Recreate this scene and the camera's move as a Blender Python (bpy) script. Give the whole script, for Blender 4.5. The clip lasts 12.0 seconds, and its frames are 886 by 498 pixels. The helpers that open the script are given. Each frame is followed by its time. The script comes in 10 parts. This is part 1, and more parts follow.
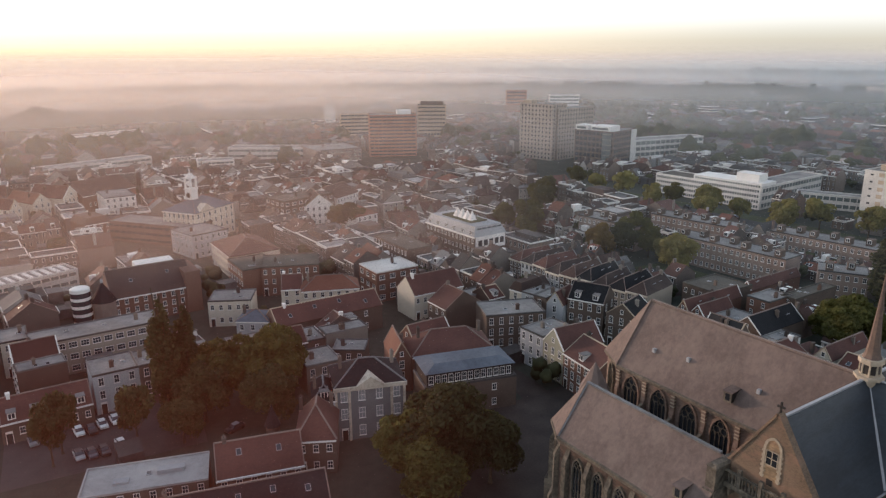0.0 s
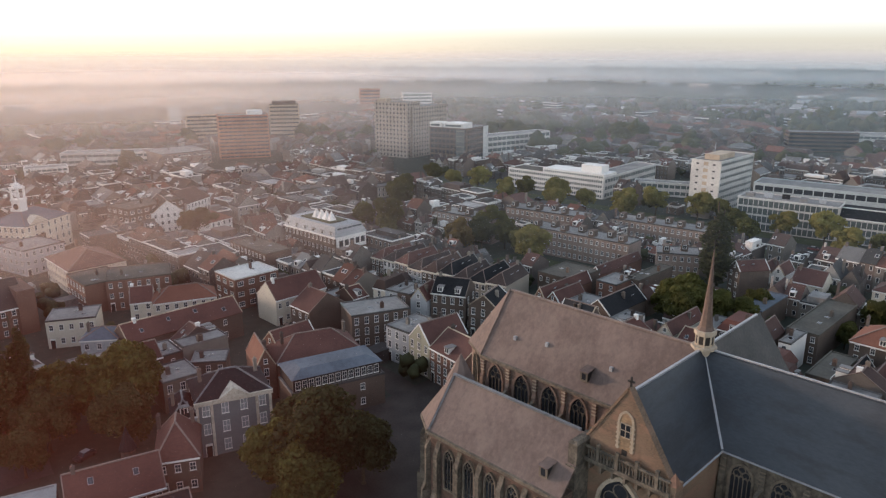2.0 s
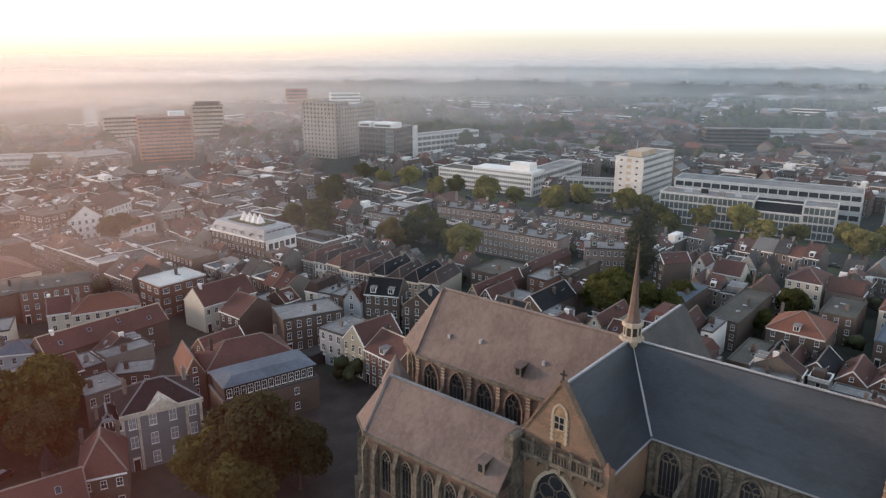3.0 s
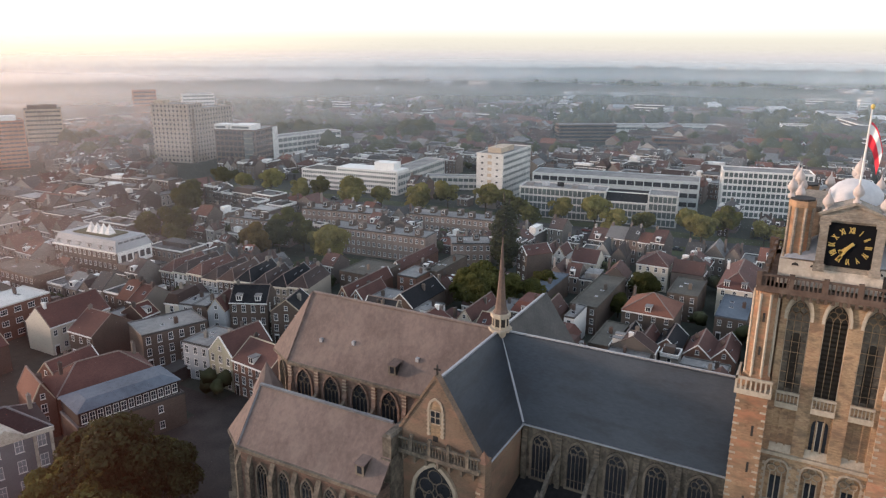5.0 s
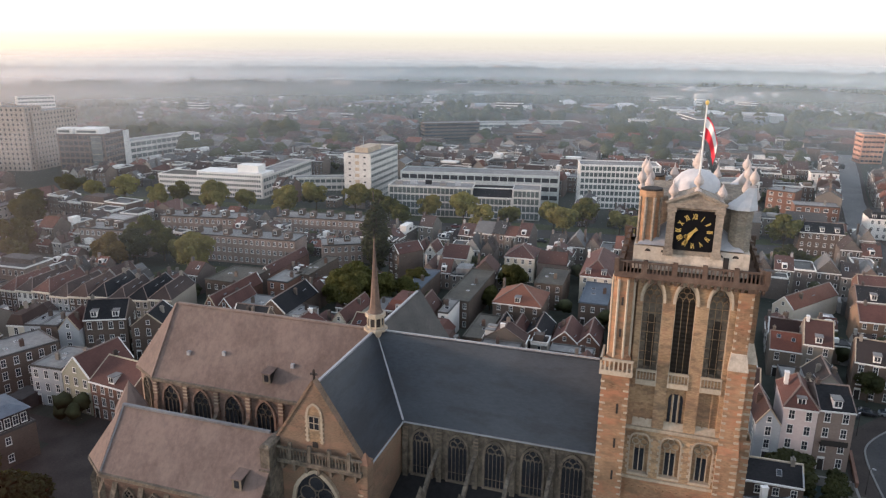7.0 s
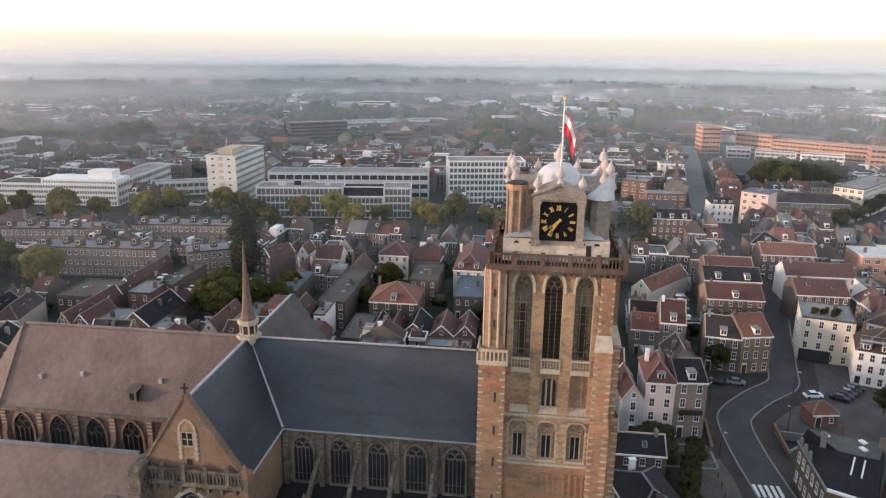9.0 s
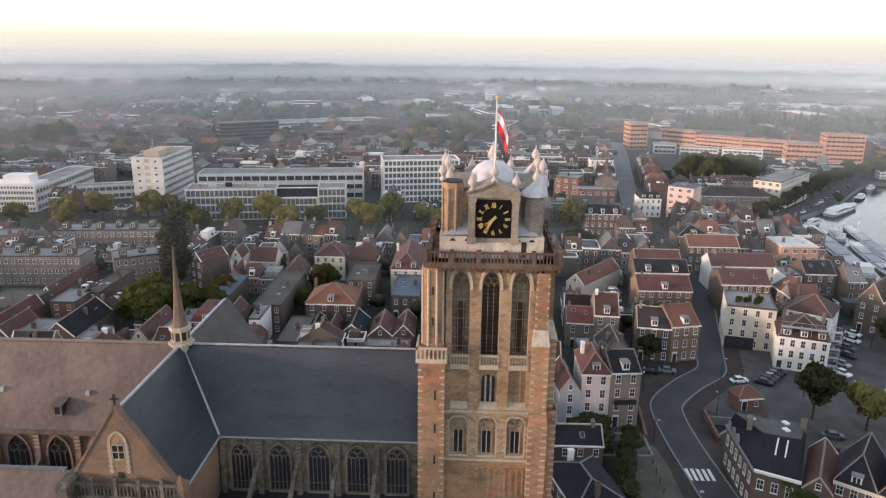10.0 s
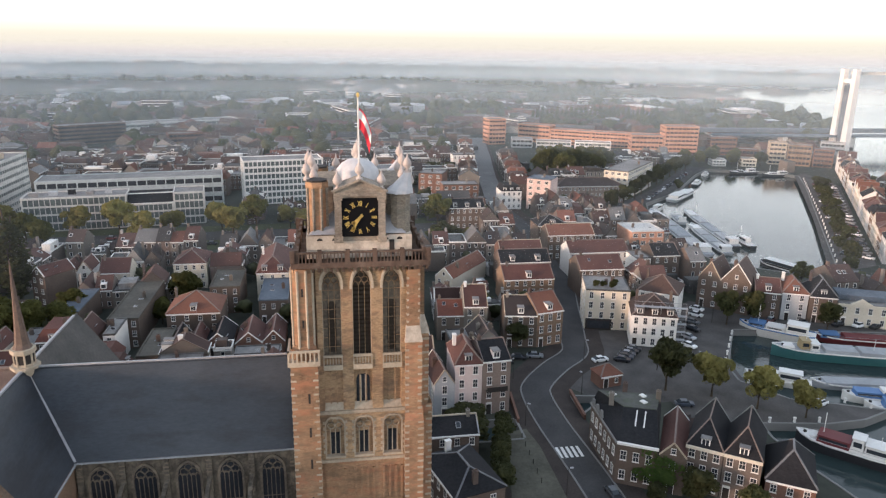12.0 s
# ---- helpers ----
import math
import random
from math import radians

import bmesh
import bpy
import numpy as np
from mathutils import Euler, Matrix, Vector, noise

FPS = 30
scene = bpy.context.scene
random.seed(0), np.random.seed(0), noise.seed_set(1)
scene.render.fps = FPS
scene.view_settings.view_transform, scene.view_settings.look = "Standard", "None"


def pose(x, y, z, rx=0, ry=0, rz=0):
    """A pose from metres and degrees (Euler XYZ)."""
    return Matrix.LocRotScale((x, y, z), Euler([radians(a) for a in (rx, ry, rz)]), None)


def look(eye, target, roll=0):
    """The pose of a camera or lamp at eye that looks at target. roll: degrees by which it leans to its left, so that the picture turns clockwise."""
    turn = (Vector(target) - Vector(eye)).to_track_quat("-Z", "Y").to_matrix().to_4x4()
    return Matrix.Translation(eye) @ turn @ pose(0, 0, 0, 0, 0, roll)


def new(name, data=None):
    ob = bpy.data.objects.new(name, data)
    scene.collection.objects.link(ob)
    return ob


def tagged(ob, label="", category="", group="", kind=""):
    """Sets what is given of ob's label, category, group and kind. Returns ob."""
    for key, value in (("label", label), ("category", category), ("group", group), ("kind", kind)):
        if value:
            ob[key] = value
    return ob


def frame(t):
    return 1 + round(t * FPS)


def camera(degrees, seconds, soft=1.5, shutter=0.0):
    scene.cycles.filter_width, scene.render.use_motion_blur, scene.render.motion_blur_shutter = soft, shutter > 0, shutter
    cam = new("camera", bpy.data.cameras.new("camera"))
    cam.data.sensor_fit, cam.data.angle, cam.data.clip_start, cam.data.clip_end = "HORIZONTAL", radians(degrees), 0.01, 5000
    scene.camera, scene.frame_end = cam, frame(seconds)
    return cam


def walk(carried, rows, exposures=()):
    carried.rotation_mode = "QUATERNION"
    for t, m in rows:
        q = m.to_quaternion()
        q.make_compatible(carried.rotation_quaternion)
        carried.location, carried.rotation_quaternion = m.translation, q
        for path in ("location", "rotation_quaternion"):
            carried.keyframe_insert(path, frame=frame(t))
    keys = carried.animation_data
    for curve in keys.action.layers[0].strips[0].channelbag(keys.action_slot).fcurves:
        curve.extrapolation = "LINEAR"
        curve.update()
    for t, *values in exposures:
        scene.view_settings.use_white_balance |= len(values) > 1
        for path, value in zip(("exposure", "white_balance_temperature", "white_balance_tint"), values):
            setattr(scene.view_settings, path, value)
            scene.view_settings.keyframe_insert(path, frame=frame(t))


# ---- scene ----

# ---------- camera and walk: a drone that hovers and pans to its right ----------
cam = camera(63.97, 12.0, 1.27)
EYE = (0.0, 0.0, 76.0)
TURNS = [  # seconds, yaw, pitch, lean
    (0.0, -33.20, -15.64, -0.19), (0.5, -36.12, -15.68, -0.15), (1.0, -39.04, -15.72, -0.07), (1.5, -41.94, -15.74, -0.03),
    (2.0, -44.78, -15.77, -0.01), (2.5, -47.64, -15.78, 0.05), (3.0, -50.46, -15.79, 0.10), (5.0, -61.48, -15.80, 0.25),
    (5.5, -64.19, -15.80, 0.29), (6.0, -66.88, -15.80, 0.38), (6.5, -69.55, -15.79, 0.41), (7.0, -72.22, -15.78, 0.47),
    (9.0, -82.79, -15.82, 0.63), (9.5, -85.47, -15.84, 0.68), (10.0, -88.10, -15.85, 0.71), (10.5, -90.80, -15.87, 0.75),
    (11.0, -93.55, -15.89, 0.79), (11.5, -96.32, -15.90, 0.79), (12.0, -99.12, -15.90, 0.85),
]
PATH = [(t, pose(*EYE, 90 + pitch, 0, yaw) @ pose(0, 0, 0, 0, 0, lean)) for t, yaw, pitch, lean in TURNS]
walk(cam, PATH, ((0.0, 0.13, 6220, 9.5), (2.5, 0.37, 6130, 9), (5.5, 0.51, 6200, 10), (9.5, 0.56, 6260, 10.5), (12.0, 0.6, 6280, 10.5)))

# ---------- light: low morning sun and its sky ----------
SUN_YAW, SUN_ELEVATION = 19.0, 6.5
world = bpy.data.worlds.new("morning_sky")
scene.world = world
world.use_nodes = True
wn = world.node_tree.nodes
sky = wn.new("ShaderNodeTexSky")
sky.sky_type, sky.sun_disc = "NISHITA", False
sky.sun_elevation, sky.sun_rotation = radians(SUN_ELEVATION), radians(-SUN_YAW)
sky.air_density, sky.dust_density, sky.ozone_density, sky.altitude = 1.0, 2.0, 1.0, 0
place = wn.new("ShaderNodeTexCoord")  # thin high cloud and haze: pale towards the horizon, dimmer and bluer overhead
split = wn.new("ShaderNodeSeparateXYZ")
veil = wn.new("ShaderNodeValToRGB")
for at, colour in ((0.0, (0.60, 0.53, 0.455)), (0.011, (0.63, 0.585, 0.49)), (0.022, (0.72, 0.69, 0.61)), (0.034, (0.86, 0.84, 0.79)), (0.06, (1.08, 1.06, 1.02)), (0.1, (1.2, 1.18, 1.15)), (0.2, (1.12, 1.12, 1.14)), (0.6, (0.38, 0.44, 0.53)), (1.0, (0.32, 0.39, 0.49))):
    stop = veil.color_ramp.elements[0] if at == 0 else veil.color_ramp.elements[-1] if at == 1 else veil.color_ramp.elements.new(at)
    stop.color = (*colour, 1)
veil.color_ramp.interpolation = "LINEAR"
sum_ = wn.new("ShaderNodeMix")
sum_.data_type, sum_.blend_type, sum_.clamp_result = "RGBA", "ADD", False
dim = wn.new("ShaderNodeMix")
dim.data_type, dim.blend_type = "RGBA", "MULTIPLY"
dim.inputs["Factor"].default_value, dim.inputs["B"].default_value = 1, (0.055, 0.055, 0.055, 1)
sum_.inputs["Factor"].default_value = 1
wl = world.node_tree.links.new
wl(place.outputs["Generated"], split.inputs[0]), wl(split.outputs["Z"], veil.inputs["Fac"])
sunside, lowsky, both, golden = wn.new("ShaderNodeMapRange"), wn.new("ShaderNodeMapRange"), wn.new("ShaderNodeMath"), wn.new("ShaderNodeMix")      # the low sky glows warmer towards the sun
sunside.interpolation_type = lowsky.interpolation_type = "SMOOTHSTEP"
sunside.inputs["From Min"].default_value, sunside.inputs["From Max"].default_value = 0.484, 1.0
lowsky.inputs["From Min"].default_value, lowsky.inputs["From Max"].default_value, lowsky.inputs["To Min"].default_value, lowsky.inputs["To Max"].default_value = 0.0, 0.08, 1, 0
both.operation, golden.data_type, golden.blend_type = "MULTIPLY", "RGBA", "MULTIPLY"
golden.inputs["B"].default_value = (1.7, 1.52, 1.34, 1)
wl(split.outputs["Y"], sunside.inputs["Value"]), wl(split.outputs["Z"], lowsky.inputs["Value"]), wl(sunside.outputs[0], both.inputs[0]), wl(lowsky.outputs[0], both.inputs[1])
wl(both.outputs[0], golden.inputs["Factor"]), wl(veil.outputs["Color"], golden.inputs["A"])
wl(sky.outputs[0], dim.inputs["A"]), wl(dim.outputs["Result"], sum_.inputs["A"]), wl(golden.outputs["Result"], sum_.inputs["B"])
wl(sum_.outputs["Result"], wn["Background"].inputs[0])
wn["Background"].inputs[1].default_value = 1.0
sun_way = Vector((-math.sin(radians(SUN_YAW)) * math.cos(radians(SUN_ELEVATION)), math.cos(radians(SUN_YAW)) * math.cos(radians(SUN_ELEVATION)), math.sin(radians(SUN_ELEVATION))))
sun = new("sun", bpy.data.lights.new("sun", "SUN"))
sun.data.energy, sun.data.angle, sun.data.color = 3.0, radians(4), (1.0, 0.67, 0.50)
sun.matrix_world = look(sun_way * 300, (0, 0, 0))


# ---------- mesh helpers ----------
class Shape:
    """Vertices and faces that become one mesh; every face carries a material slot."""

    def __init__(self):
        self.v, self.f, self.s = [], [], []

    def add(self, verts, faces, slot=0):
        n = len(self.v)
        self.v += [tuple(p) for p in verts]
        self.f += [tuple(n + i for i in f) for f in faces]
        self.s += [slot] * len(faces)
        return self

    def box(self, x0, x1, y0, y1, z0, z1, slot=0):
        return self.add([(x0, y0, z0), (x1, y0, z0), (x1, y1, z0), (x0, y1, z0), (x0, y0, z1), (x1, y0, z1), (x1, y1, z1), (x0, y1, z1)],
                        [(3, 2, 1, 0), (4, 5, 6, 7), (0, 1, 5, 4), (1, 2, 6, 5), (2, 3, 7, 6), (3, 0, 4, 7)], slot)

    def prism(self, ring, z0, z1, slot=0, top=None):
        """An upright prism over a plan ring (anticlockwise); top: a smaller or moved ring for a taper."""
        n, top = len(ring), top or ring
        return self.add([(x, y, z0) for x, y in ring] + [(x, y, z1) for x, y in top],
                        [tuple(range(n))[::-1], tuple(range(n, 2 * n))] + [(i, (i + 1) % n, n + (i + 1) % n, n + i) for i in range(n)], slot)

    def cone(self, ring, z0, apex, slot=0):
        n = len(ring)
        return self.add([(x, y, z0) for x, y in ring] + [apex], [tuple(range(n))[::-1]] + [(i, (i + 1) % n, n) for i in range(n)], slot)

    def lathe(self, cx, cy, profile, n=12, slot=0):
        """Turned form: profile of (radius, height) from bottom to top."""
        vs = [(cx + r * math.cos(2 * math.pi * k / n), cy + r * math.sin(2 * math.pi * k / n), z) for r, z in profile for k in range(n)]
        fs = [(j * n + k, j * n + (k + 1) % n, (j + 1) * n + (k + 1) % n, (j + 1) * n + k) for j in range(len(profile) - 1) for k in range(n)]
        m = (len(profile) - 1) * n
        return self.add(vs, fs + [tuple(range(n))[::-1], tuple(range(m, m + n))], slot)

    def slab(self, quad, thick, slot=0):
        """A sheet over three or four points, with thickness below it."""
        q = [Vector(p) for p in quad]
        nrm = (q[1] - q[0]).cross(q[2] - q[0]).normalized() * thick
        n = len(q)
        return self.add([tuple(p) for p in q] + [tuple(p - nrm) for p in q],
                        [tuple(range(n)), tuple(range(n, 2 * n))[::-1]] + [(i, n + i, n + (i + 1) % n, (i + 1) % n) for i in range(n)], slot)

    def beam(self, a, b, w, h=None, slot=0):
        a, b, h = Vector(a), Vector(b), h or w
        d = (b - a).normalized()
        side = d.cross(Vector((0, 0, 1)))
        side = (side if side.length > 1e-4 else Vector((1, 0, 0))).normalized()
        up = side.cross(d).normalized()
        c = [side * (w / 2 * i) + up * (h / 2 * j) for i, j in ((-1, -1), (1, -1), (1, 1), (-1, 1))]
        return self.add([a + k for k in c] + [b + k for k in c], [(3, 2, 1, 0), (4, 5, 6, 7), (0, 1, 5, 4), (1, 2, 6, 5), (2, 3, 7, 6), (3, 0, 4, 7)], slot)

    def moved(self, m):
        self.v = [tuple(m @ Vector(p)) for p in self.v]
        return self

    def mesh(self, name, *materials, smooth=False):
        me = bpy.data.meshes.new(name)
        me.from_pydata(self.v, [], self.f)
        for k in materials:
            me.materials.append(k)
        me.polygons.foreach_set("material_index", np.array(self.s, dtype=np.int32))
        if smooth:
            me.polygons.foreach_set("use_smooth", np.ones(len(self.f), dtype=bool))
        me.update()
        return me


def relief(xs, zs, depth, back=0.03):
    """One closed sheet over a grid: depth(i, j) gives how far the cell stands out (negative y) and its slot, or None for an empty cell."""
    s, index = Shape(), {}

    def at(x, y, z):
        key = (round(x, 4), round(y, 4), round(z, 4))
        if key not in index:
            index[key] = len(s.v)
            s.v.append(key)
        return index[key]

    nx, nz = len(xs) - 1, len(zs) - 1
    cell = lambda i, j: depth(i, j) if 0 <= i < nx and 0 <= j < nz else None
    for i in range(nx):
        for j in range(nz):
            c = cell(i, j)
            if c is None:
                continue
            x0, x1, z0, z1 = xs[i], xs[i + 1], zs[j], zs[j + 1]
            s.f.append((at(x0, c[0], z0), at(x1, c[0], z0), at(x1, c[0], z1), at(x0, c[0], z1)))
            s.s.append(c[1])
            for (ax, az), (bx, bz), o in (((x0, z0), (x0, z1), cell(i - 1, j)), ((x1, z1), (x1, z0), cell(i + 1, j)), ((x1, z0), (x0, z0), cell(i, j - 1)), ((x0, z1), (x1, z1), cell(i, j + 1))):
                y = o[0] if o else back
                if y > c[0] + 1e-6:
                    s.f.append((at(ax, c[0], az), at(bx, c[0], bz), at(bx, y, bz), at(ax, y, az)))
                    s.s.append(0)
    return s


def moulding(points, y0, y1, thick):
    """A bar of even thickness along a bent line in the x-z plane, in one piece."""
    s, n = Shape(), len(points)
    for i, (x, z) in enumerate(points):
        (ax, az), (bx, bz) = points[max(0, i - 1)], points[min(n - 1, i + 1)]
        k = math.hypot(bx - ax, bz - az)
        ox, oz = -(bz - az) / k * thick / 2, (bx - ax) / k * thick / 2
        s.v += [(x + ox, y0, z + oz), (x + ox, y1, z + oz), (x - ox, y1, z - oz), (x - ox, y0, z - oz)]
    s.f = [(4 * i + k, 4 * i + (k + 1) % 4, 4 * i + 4 + (k + 1) % 4, 4 * i + 4 + k) for i in range(n - 1) for k in range(4)] + [(3, 2, 1, 0), (4 * n - 4, 4 * n - 3, 4 * n - 2, 4 * n - 1)]
    s.s = [0] * len(s.f)
    return s


def part(name, shape, material, parent=None, label=""):
    """Links a shape or a ready mesh as ONE object under a thing or a part."""
    if isinstance(shape, Shape):
        shape = shape.mesh(name, *(material if isinstance(material, (list, tuple)) else [material]))
    ob = new(name, shape)
    ob.parent = parent
    return tagged(ob, label)


def placed(name, mesh, parent, m, label=""):
    ob = part(name, mesh, None, parent, label)
    ob.matrix_local = m
    return ob


def thing(name, label, category, group="", m=None, kind=""):
    ob = new(name)
    ob.empty_display_size = 0.5
    if m:
        ob.matrix_world = m
    return tagged(ob, label, category, group, kind)


def arrays(name, verts, tris, material, uneven=False):
    """A mesh from arrays of corners and triangles."""
    me = bpy.data.meshes.new(name)
    nv, nf = len(verts), len(tris)
    me.vertices.add(nv), me.loops.add(nf * 3), me.polygons.add(nf)
    me.vertices.foreach_set("co", np.asarray(verts, dtype=np.float32).ravel())
    me.loops.foreach_set("vertex_index", np.asarray(tris, dtype=np.int32).ravel())
    me.polygons.foreach_set("loop_start", np.arange(0, nf * 3, 3, dtype=np.int32))
    me.update(calc_edges=True)
    me.validate()
    me.materials.append(material)
    return me


def octagon(cx, cy, r, n=8, turn=0.5):
    return [(cx + r * math.cos(2 * math.pi * (k + turn) / n), cy + r * math.sin(2 * math.pi * (k + turn) / n)) for k in range(n)]


# ---------- materials ----------
def surface(name, dark, light, rough=0.85, scale=1.0, spread=0.0, by="object", stretch=(1, 1, 1), bump=0.15, coarse=0.12, metal=0.0, tints=(), spec=0.3, patch=None):
    """Grain and blotches between two colours, in world metres; spread: how far single things differ in brightness; tints: other colours that single things take."""
    mat = bpy.data.materials.new(name)
    mat.use_nodes = True
    nt, nodes = mat.node_tree, mat.node_tree.nodes
    b = nodes["Principled BSDF"]
    geo = nodes.new("ShaderNodeNewGeometry")
    info = nodes.new("ShaderNodeObjectInfo")
    chance = info.outputs["Random"] if by == "object" else geo.outputs["Random Per Island"]
    mp = nodes.new("ShaderNodeMapping")
    mp.inputs["Scale"].default_value = stretch
    nt.links.new(geo.outputs["Position"], mp.inputs["Vector"])
    fine, wide = nodes.new("ShaderNodeTexNoise"), nodes.new("ShaderNodeTexNoise")
    fine.inputs["Scale"].default_value, fine.inputs["Detail"].default_value, fine.inputs["Roughness"].default_value = scale, 6, 0.7
    wide.inputs["Scale"].default_value, wide.inputs["Detail"].default_value = coarse, 3
    nt.links.new(mp.outputs[0], fine.inputs["Vector"])
    nt.links.new(geo.outputs["Position"], wide.inputs["Vector"])
    both = nodes.new("ShaderNodeMath")
    both.operation = "ADD"
    nt.links.new(fine.outputs["Fac"], both.inputs[0])
    nt.links.new(wide.outputs["Fac"], both.inputs[1])
    ramp = nodes.new("ShaderNodeMapRange")
    ramp.inputs["From Min"].default_value, ramp.inputs["From Max"].default_value = 0.7, 1.3
    nt.links.new(both.outputs[0], ramp.inputs["Value"])
    mix = nodes.new("ShaderNodeMix")
    mix.data_type = "RGBA"
    mix.inputs["A"].default_value, mix.inputs["B"].default_value = (*dark, 1), (*light, 1)
    nt.links.new(ramp.outputs[0], mix.inputs["Factor"])
    colour = mix.outputs["Result"]
    for patch in (patch if patch and type(patch[0][0]) is tuple else [patch] if patch else ()):                   # repairs, lichen or soot in patches of their own shape
        spot, cut, over = nodes.new("ShaderNodeTexNoise"), nodes.new("ShaderNodeMapRange"), nodes.new("ShaderNodeMix")
        spot.inputs["Scale"].default_value, spot.inputs["Detail"].default_value, spot.inputs["Roughness"].default_value = patch[1], 5, 0.65
        cut.inputs["From Min"].default_value, cut.inputs["From Max"].default_value, cut.inputs["To Max"].default_value = 0.48, 0.64, patch[2]
        over.data_type = "RGBA"
        over.inputs["B"].default_value = (*patch[0], 1)
        nt.links.new(mp.outputs[0], spot.inputs["Vector"])
        nt.links.new(spot.outputs["Fac"], cut.inputs["Value"])
        nt.links.new(cut.outputs[0], over.inputs["Factor"])
        nt.links.new(colour, over.inputs["A"])
        colour = over.outputs["Result"]
    if tints:
        pick = nodes.new("ShaderNodeValToRGB")
        pick.color_ramp.interpolation = "CONSTANT"
        stops = pick.color_ramp.elements
        stops[0].position, stops[0].color = 0, (*tints[0], 1)
        stops[1].position, stops[1].color = 1 / len(tints), (*tints[1], 1)
        for k in range(2, len(tints)):
            stops.new(k / len(tints)).color = (*tints[k], 1)
        nt.links.new(chance, pick.inputs["Fac"])
        grain = nodes.new("ShaderNodeMix")
        grain.data_type, grain.blend_type = "RGBA", "MULTIPLY"
        grain.inputs["Factor"].default_value = 1
        nt.links.new(colour, grain.inputs["A"])
        nt.links.new(pick.outputs["Color"], grain.inputs["B"])
        colour = grain.outputs["Result"]
    if spread:
        shift = nodes.new("ShaderNodeMath")
        shift.operation = "FRACT"
        times = nodes.new("ShaderNodeMath")
        times.operation = "MULTIPLY"
        times.inputs[1].default_value = 17.31
        nt.links.new(chance, times.inputs[0])
        nt.links.new(times.outputs[0], shift.inputs[0])
        value = nodes.new("ShaderNodeMapRange")
        value.inputs["To Min"].default_value, value.inputs["To Max"].default_value = 1 - spread, 1 + spread
        nt.links.new(shift.outputs[0], value.inputs["Value"])
        vary = nodes.new("ShaderNodeHueSaturation")
        nt.links.new(value.outputs[0], vary.inputs["Value"])
        nt.links.new(colour, vary.inputs["Color"])
        colour = vary.outputs["Color"]
    nt.links.new(colour, b.inputs["Base Color"])
    b.inputs["Roughness"].default_value, b.inputs["Metallic"].default_value = rough, metal
    b.inputs["Specular IOR Level"].default_value = spec
    if bump:
        bp = nodes.new("ShaderNodeBump")
        bp.inputs["Strength"].default_value, bp.inputs["Distance"].default_value = bump, 0.15
        nt.links.new(fine.outputs["Fac"], bp.inputs["Height"])
        nt.links.new(bp.outputs["Normal"], b.inputs["Normal"])
    return mat


def plain(name, colour, rough=0.6, metal=0.0, spec=0.4):
    return surface(name, tuple(c * 0.85 for c in colour), tuple(min(1, c * 1.1) for c in colour), rough, 3.0, 0, bump=0.03, metal=metal, spec=spec)


BRICK = surface("church_brick", (0.11, 0.078, 0.055), (0.30, 0.205, 0.137), 0.9, 2.6, stretch=(1, 1, 3), bump=0.4, patch=((0.25, 0.145, 0.10), 0.35, 0.7))
TOWERBRICK = surface("tower_brick", (0.13, 0.078, 0.046), (0.47, 0.29, 0.17), 0.9, 2.2, stretch=(1, 1, 2.5), bump=0.6, coarse=0.2, patch=(((0.40, 0.175, 0.098), 0.22, 0.8), ((0.12, 0.092, 0.06), 0.55, 0.5)))
FACESTONE = surface("ochre_tower_stone", (0.15, 0.100, 0.058), (0.47, 0.32, 0.19), 0.9, 2.2, stretch=(1, 1, 2.5), bump=0.6, coarse=0.2, patch=(((0.36, 0.185, 0.11), 0.25, 0.45), ((0.11, 0.09, 0.065), 0.5, 0.6)))
# sooty stone, also used where shade is painted into the blind belfry lights
SOOT_SHADE_STONE = surface("sooty_shaded_sandstone", (0.055, 0.047, 0.038), (0.185, 0.155, 0.12), 0.9, 1.8, bump=0.35, patch=(((0.045, 0.038, 0.032), 0.5, 0.7), ((0.24, 0.20, 0.15), 0.9, 0.4)))
CHOIRBRICK = surface("rosy_choir_brick", (0.15, 0.10, 0.08), (0.32, 0.225, 0.175), 0.9, 2.2, stretch=(1, 1, 2.5), bump=0.35, patch=((0.10, 0.075, 0.06), 0.5, 0.6))
SOOTBRICK = surface("sooty_brick", (0.055, 0.038, 0.03), (0.16, 0.105, 0.08), 0.9, 2.4, stretch=(1, 1, 3), bump=0.4, patch=((0.21, 0.125, 0.09), 0.4, 0.5))
STONE = surface("weathered_sandstone", (0.085, 0.072, 0.056), (0.25, 0.20, 0.15), 0.9, 1.8, stretch=(1, 1, 1.2), bump=0.35, patch=((0.07, 0.06, 0.05), 0.5, 0.7))
# near-black lead tone for the aisle roof
DARKLEAD = surface("near_black_lead", (0.010, 0.010, 0.011), (0.032, 0.031, 0.031), 0.8, 1.5, bump=0.1, spec=0.2)
PALE = surface("pale_limestone", (0.40, 0.345, 0.28), (0.66, 0.575, 0.475), 0.85, 2.0, bump=0.15, patch=((0.25, 0.21, 0.17), 0.6, 0.6))
QUOIN = surface("worn_quoin_stone", (0.28, 0.23, 0.17), (0.50, 0.42, 0.32), 0.9, 2.5, bump=0.2)
RIDGETILE = surface("ridge_tile", (0.13, 0.10, 0.09), (0.26, 0.20, 0.17), 0.85, 3.0, bump=0.1)
SLATE = surface("blue_slate", (0.027, 0.033, 0.042), (0.057, 0.064, 0.073), 0.55, 1.2, stretch=(1, 1, 4), bump=0.15, coarse=0.08, spec=0.4, patch=(((0.04, 0.045, 0.053), 0.5, 0.2), ((0.026, 0.025, 0.027), 0.13, 0.5)))
